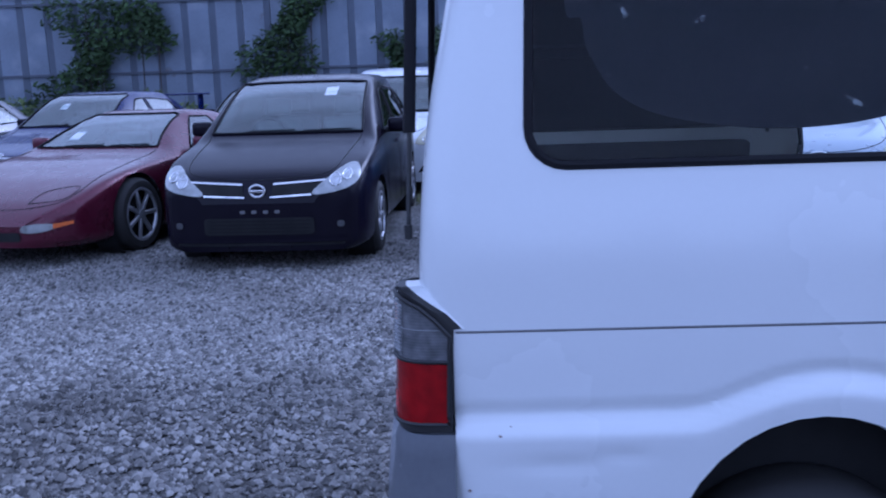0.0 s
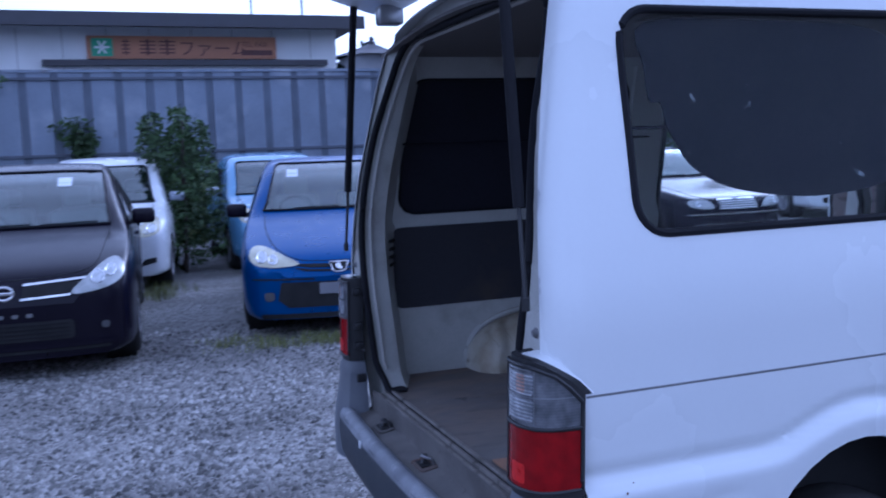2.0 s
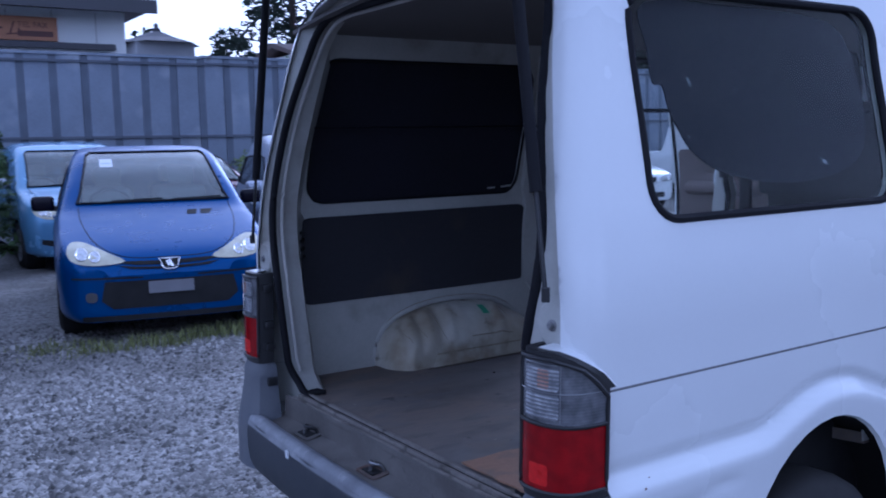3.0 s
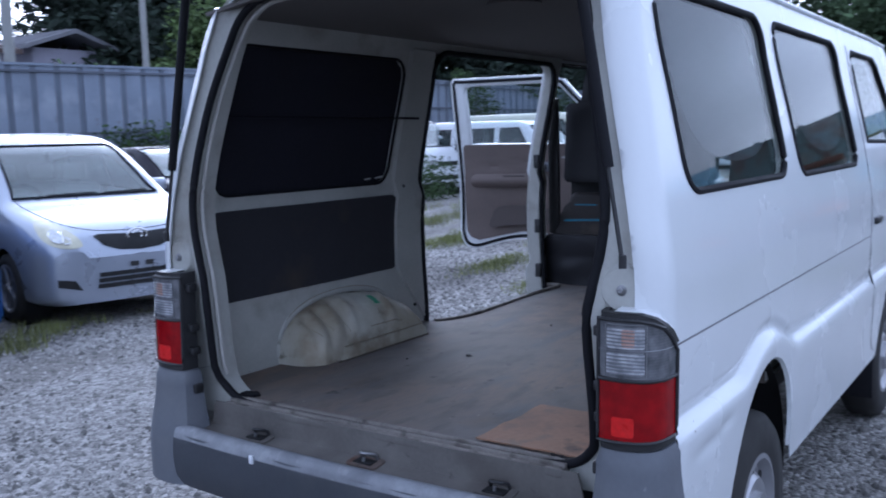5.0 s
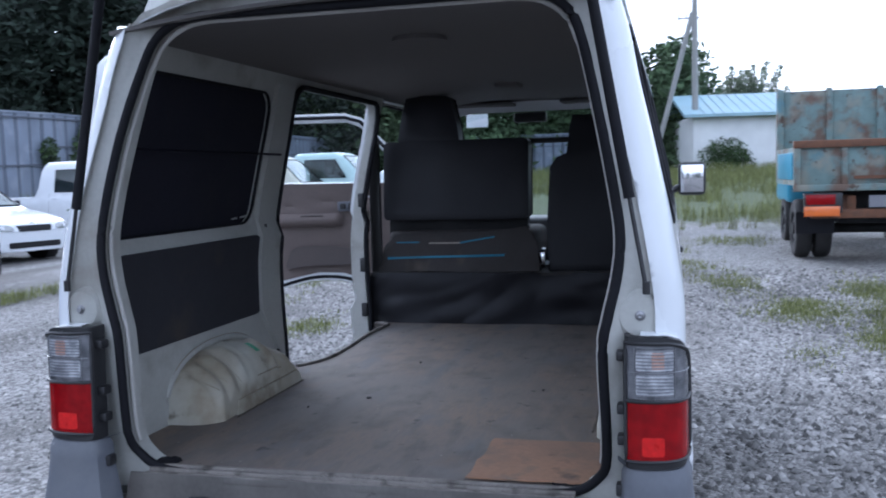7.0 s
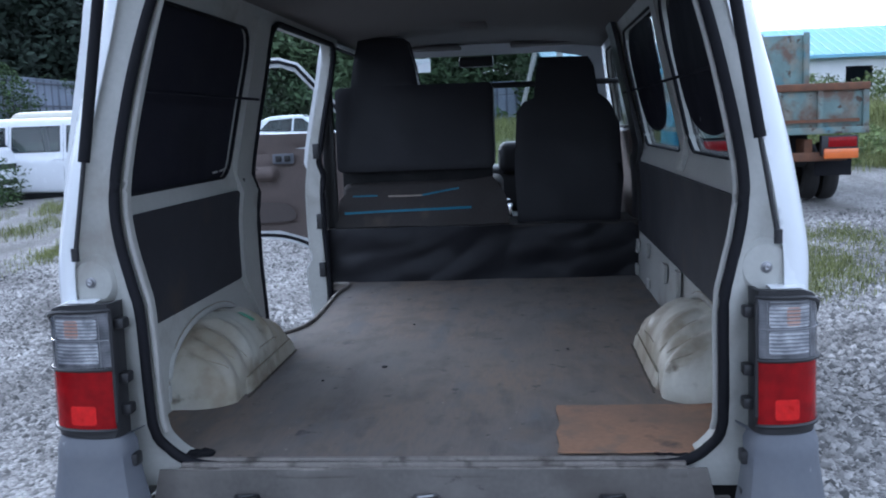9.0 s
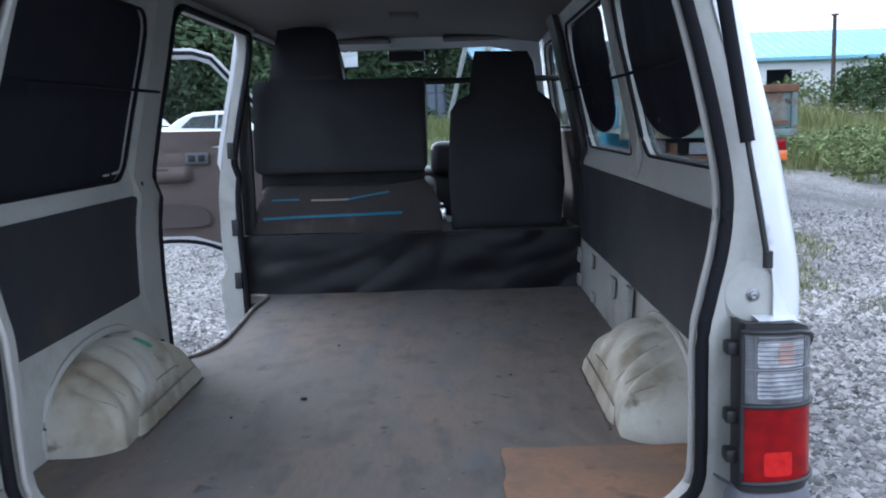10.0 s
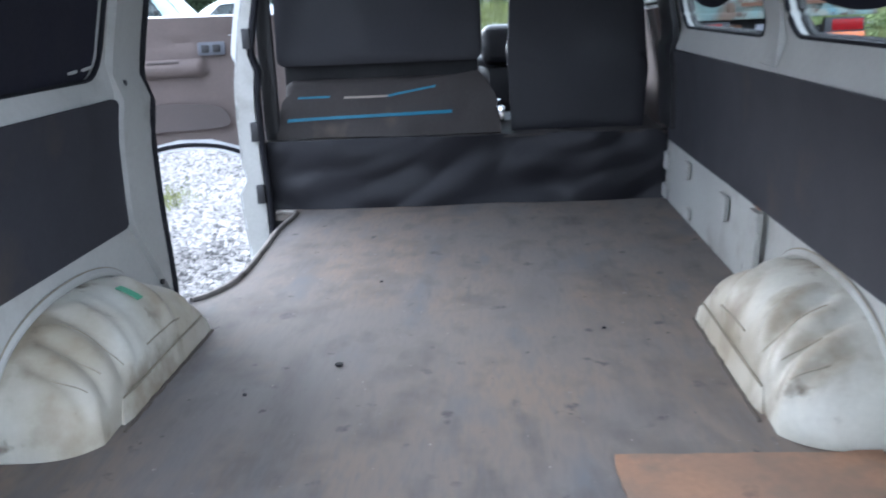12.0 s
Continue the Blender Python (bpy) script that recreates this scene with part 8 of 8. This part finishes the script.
def leaves(clumps, size, squash=0.75, hang=0.0):
    """Small leaves spread through clumps of (x, y, z, rx, ry, rz, count)."""
    P = []
    for x, y, z, rx, ry, rz, n in clumps:
        d = rng.normal(0, 1, (n, 3))
        d /= np.linalg.norm(d, axis=1)[:, None]
        r = rng.uniform(0.35, 1.0, n) ** 0.5 * rng.uniform(0.85, 1.12, n)
        P.append(np.array((x, y, z)) + d * r[:, None] * (rx, ry, rz))
    P = np.concatenate(P)
    n = len(P)
    a = rng.normal(0, 1, (n, 3))
    a[:, 2] = a[:, 2] * 0.6 - hang
    a /= np.linalg.norm(a, axis=1)[:, None]
    b = np.cross(a, rng.normal(0, 1, (n, 3)))
    b /= np.linalg.norm(b, axis=1)[:, None]
    s = size * rng.uniform(0.6, 1.3, n)[:, None]
    v = np.stack([P - a * s, P + b * s * squash * 0.5, P + a * s, P - b * s * squash * 0.5], 1)
    return v.reshape(-1, 3), (np.arange(n) * 4)[:, None] + np.arange(4)


def bush(name, label, category, clumps, size, material="leaf"):
    v, f = leaves(clumps, size)
    b = thing(name, label, category)
    raw_mesh("foliage", v, f, material, b)
    for c in clumps[::3]:
        part("stem", tube([(c[0], c[1], 0), (c[0] + 0.05, c[1], c[2])], 0.012, 5), "bark", b)
    return b


def ivy(x0, x1, z0, z1, dense, y=18.02):
    cl = []
    for i in range(dense):
        t = i / dense
        z = z0 + (z1 - z0) * t
        cx = (x0 + x1) / 2 + 0.25 * (x1 - x0) * math.sin(5 * t + x0)
        w = (x1 - x0) / 2 * (0.6 + 0.4 * math.sin(9 * t + x1) + 0.25)
        cl.append((cx, y, z, w, 0.14, 0.25, 110))
    return bush("ivy", "dark green ivy climbing the steel fence", "ivy", cl, 0.075, "leaf")


ivy(-8.3, -6.5, 0.6, 3.1, 22)
ivy(-6.6, -5.6, 2.2, 3.05, 8)
ivy(-3.9, -2.4, 0.6, 3.15, 22)
ivy(-1.7, -0.9, 0.8, 2.3, 10)
ivy(0.1, 1.1, 0.5, 2.0, 9)
ivy(9.6, 12.0, 0.4, 1.9, 14)
ivy(19.4, 20.0, 0.8, 2.7, 10, 18.45)
ivy(20.9, 22.0, 0.6, 3.7, 18, 18.5)
ivy(24, 27, 0.8, 3.8, 20, 18.7)
ivy(31, 37, 1.0, 3.6, 26, 19.2)
def leafy_weeds(name, label, clumps, size):
    v, f = leaves(clumps, size)
    tagged(raw_mesh(name, v, f, "weed"), label, "weeds", kind="stuff")


M["weed"] = mat("weed_leaf", (0.13, 0.17, 0.06), 0.85, vary=0.35, scale=1.2, random_hue=0.4)
leafy_weeds("field_weeds", "leafy green weeds at the edge of the field", [(rng.uniform(12.5, 21), rng.uniform(-10, -3.5), rng.uniform(0.25, 0.75), 0.5, 0.5, 0.35, 300) for k in range(70)], 0.06)
leafy_weeds("fence_foot_weeds", "leafy green weeds along the foot of the fence", [(x + rng.uniform(-0.3, 0.3), 17.4 + rng.uniform(-0.3, 0.3), rng.uniform(0.3, 1.15), 0.5, 0.35, 0.35, 240) for x in np.arange(-12, 16, 0.28)], 0.065)
bush("shrub", "tall green shrub between two parked cars", "shrub", [(0.12 + 0.35 * math.sin(k * 2.1), 13.0 + 0.25 * math.cos(k * 1.7), 0.25 + 0.085 * k, 0.42 - 0.012 * k, 0.4, 0.22, 150) for k in range(22)], 0.06)
bush("shrub", "leafy weeds growing between parked vehicles", "shrub", [(13.9 + 0.6 * math.sin(1.7 * k), 12.6 + 0.3 * math.cos(2 * k), 0.15 + 0.07 * k, 0.5, 0.5, 0.25, 200) for k in range(12)], 0.05)
bush("shrub", "leafy shrub in front of the far house", "shrub", [(43.5 + rng.uniform(-0.6, 0.6), -0.6 + rng.uniform(-0.9, 0.9), 1.4 + rng.uniform(0, 1.0), 0.6, 0.6, 0.5, 260) for k in range(14)], 0.08)
bush("shrub", "rounded bush by the blue-roofed shed", "shrub", [(35 + rng.uniform(-1, 1), -14.6 + rng.uniform(-1.3, 1.3), 1.3 + rng.uniform(0, 1.7), 0.8, 0.8, 0.6, 200) for k in range(18)], 0.12)
leafy_weeds("field_edge_weeds", "tall weeds and bushes in front of the shed", [(40.0 + rng.uniform(-0.6, 0.6), y, 1.0 + rng.uniform(0.3, 1.6), 0.9, 0.8, 0.7, 170) for y in np.arange(-20, -8.5, 0.28)], 0.11)
bush("hedge", "hedge along the top of the fence", "hedge", [(x, 19.6 + rng.uniform(-0.3, 0.3), 2.75 + rng.uniform(-0.2, 0.3), 0.8, 0.5, 0.42, 200) for x in np.arange(6.5, 19, 0.6)], 0.09)


def tree(x, y, h, spread, label, material="leaf_dark", leaf=0.22, clump_n=34, bare=0.35, base=0.0, per=260):
    t = thing("tree", label, "tree", at=(x, y, base))
    part("trunk", tube(smooth_line([(0, 0, -0.3), (0.1, 0.05, h * 0.3), (-0.05, 0.1, h * 0.6), (0.05, 0, h * 0.92)], 5), 0.05 * h ** 0.75, 10, taper=0.25), "bark", t)
    cl = []
    for k in range(clump_n):
        f = bare + (1 - bare) * (k + 0.5) / clump_n
        a = k * 2.4 + rng.uniform(-0.4, 0.4)
        r = spread * (0.35 + 0.65 * math.sin(math.pi * min(1, (f - bare) / (1 - bare) * 0.85 + 0.12))) * rng.uniform(0.35, 1.0)
        p = (r * math.cos(a), r * math.sin(a), h * f + rng.uniform(-0.3, 0.3))
        if k % 3 == 0:
            part("limb", tube([(0, 0, h * f * 0.8), (p[0] * 0.5, p[1] * 0.5, h * f * 0.92), p], 0.05 + 0.004 * h, 6, taper=0.3), "bark", t)
        cl.append((*p, spread * 0.34, spread * 0.34, spread * 0.24, per))
    v, f = leaves(cl, leaf)
    raw_mesh("crown", v, f, material, t)
    return t


tree(21.8, 35.5, 10.5, 3.2, "dark pine tree with open layered branches", "leaf_dark", 0.16, 34, 0.3)
tree(22.5, 29.5, 9.5, 3.6, "dark pine tree behind the fence", "leaf_dark", 0.18, 36, 0.25)
tree(16.6, 38.5, 11.0, 3.0, "dark pine tree over the distant houses", "leaf_dark", 0.16, 34, 0.25)
tree(20.9, 26.2, 6.2, 2.9, "rounded leafy green tree behind the fence", "leaf_light", 0.12, 50, 0.15)
tree(11.2, 47, 6.2, 1.8, "distant tree over the roofs", "leaf_dark", 0.14, 26, 0.4)
tree(16.0, 45, 6.9, 1.4, "distant slender tree over the roofs", "leaf_dark", 0.12, 24, 0.4)


def feathery_tree(x, y, h, spread, label, base=0.0, per=74):
    """An airy tree: slim arching branches, clothed in small leaves up to their drooping tips."""
    t = thing("tree", label, "tree", at=(x, y, base))
    part("trunk", tube([(0, 0, -0.3), (0, 0, h * 0.96)], 0.03 * h ** 0.75, 8, taper=0.2), "bark", t)
    cl = []
    for k in range(26):
        a = k * 2.4 + rng.uniform(-0.5, 0.5)
        reach, top = spread * rng.uniform(0.2, 1.0), h * rng.uniform(0.62, 1.03)
        for q in np.linspace(0.25, 1.0, 11):
            r = 0.17 + 0.40 * (1 - q) ** 0.7 * rng.uniform(0.6, 1.2)
            j = reach * q ** 1.8 + rng.uniform(-0.15, 0.15)
            cl.append((j * math.cos(a) + rng.uniform(-0.12, 0.12), j * math.sin(a) + rng.uniform(-0.12, 0.12), top * (q - 0.10 * q ** 5), r, r, r * 0.9, int(per * (0.5 + r * 1.6))))
    v, f = leaves(cl, 0.10, 0.6, 0.45)
    raw_mesh("crown", v, f, "leaf_pale", t)
    return t


for x, y, h, sp in ((60, -0.3, 6.2, 1.5), (61, -1.9, 7.0, 1.3), (60.5, -3.3, 6.4, 1.5), (61.5, -4.7, 5.6, 1.4), (60.8, -6.0, 4.4, 1.2), (60, 1.2, 7.2, 1.5), (61, 2.9, 7.4, 1.5)):
    feathery_tree(x, y, h * rng.uniform(0.98, 1.16), sp * 1.2, "pale green feathery tree behind the house", 1.2)


def woods(name, label, path, depth, h0, h1, n, material, leaf=0.25, per=560, base=1.0):
    cl = []
    for i in range(n):
        t = rng.uniform(0, len(path) - 1.001)
        k = int(t)
        (ax, ay), (bx, by) = path[k], path[k + 1]
        f = t - k
        dx, dy = bx - ax, by - ay
        L = math.hypot(dx, dy)
        o = rng.uniform(0, depth)
        x, y = ax + dx * f + dy / L * o * -1, ay + dy * f + dx / L * o
        top = h0 + (h1 - h0) * (0.5 + 0.5 * noise.noise((x * 0.09, y * 0.09, 2))) + o * 0.12
        for z in np.arange(base + 0.5, top, 1.5):
            r = rng.uniform(1.1, 1.9) * (1 if z < top - 1.6 else 0.75)
            cl.append((x + rng.uniform(-0.8, 0.8), y + rng.uniform(-0.8, 0.8), z, r, r, 1.1, int(per * r / 3)))
    v, f = leaves(cl, leaf, hang=0.3)
    tagged(raw_mesh(name, v, f, material), label, "woods", kind="stuff")


woods("wooded_hill", "dark wooded hillside behind the fence", [(50, 27), (38, 31), (30, 35), (24, 39)], 9, 8.0, 11.5, 85, "leaf_dark")
woods("bamboo_grove", "tall green bamboo and trees behind the far fence", [(56, 0.5), (56, 12), (54, 22), (49, 29)], 7, 6.5, 9.5, 90, "leaf_bamboo")
woods("far_woods", "distant line of trees added out of view behind the yard", [(-60, -30), (-20, -45), (25, -48), (60, -38)], 8, 6, 9, 60, "leaf_dark", 0.5, 160)
woods("far_woods", "distant line of trees beyond the building", [(-30, 55), (0, 52), (14, 48)], 8, 5, 7.5, 40, "leaf_dark", 0.45, 200)
# unseen trees added so that the door mirror reflects woods, not sky
woods("far_woods", "distant line of trees added out of view behind the yard", [(-52, 50), (-62, 12), (-60, -30)], 8, 6, 9, 40, "leaf_dark", 0.5, 160)
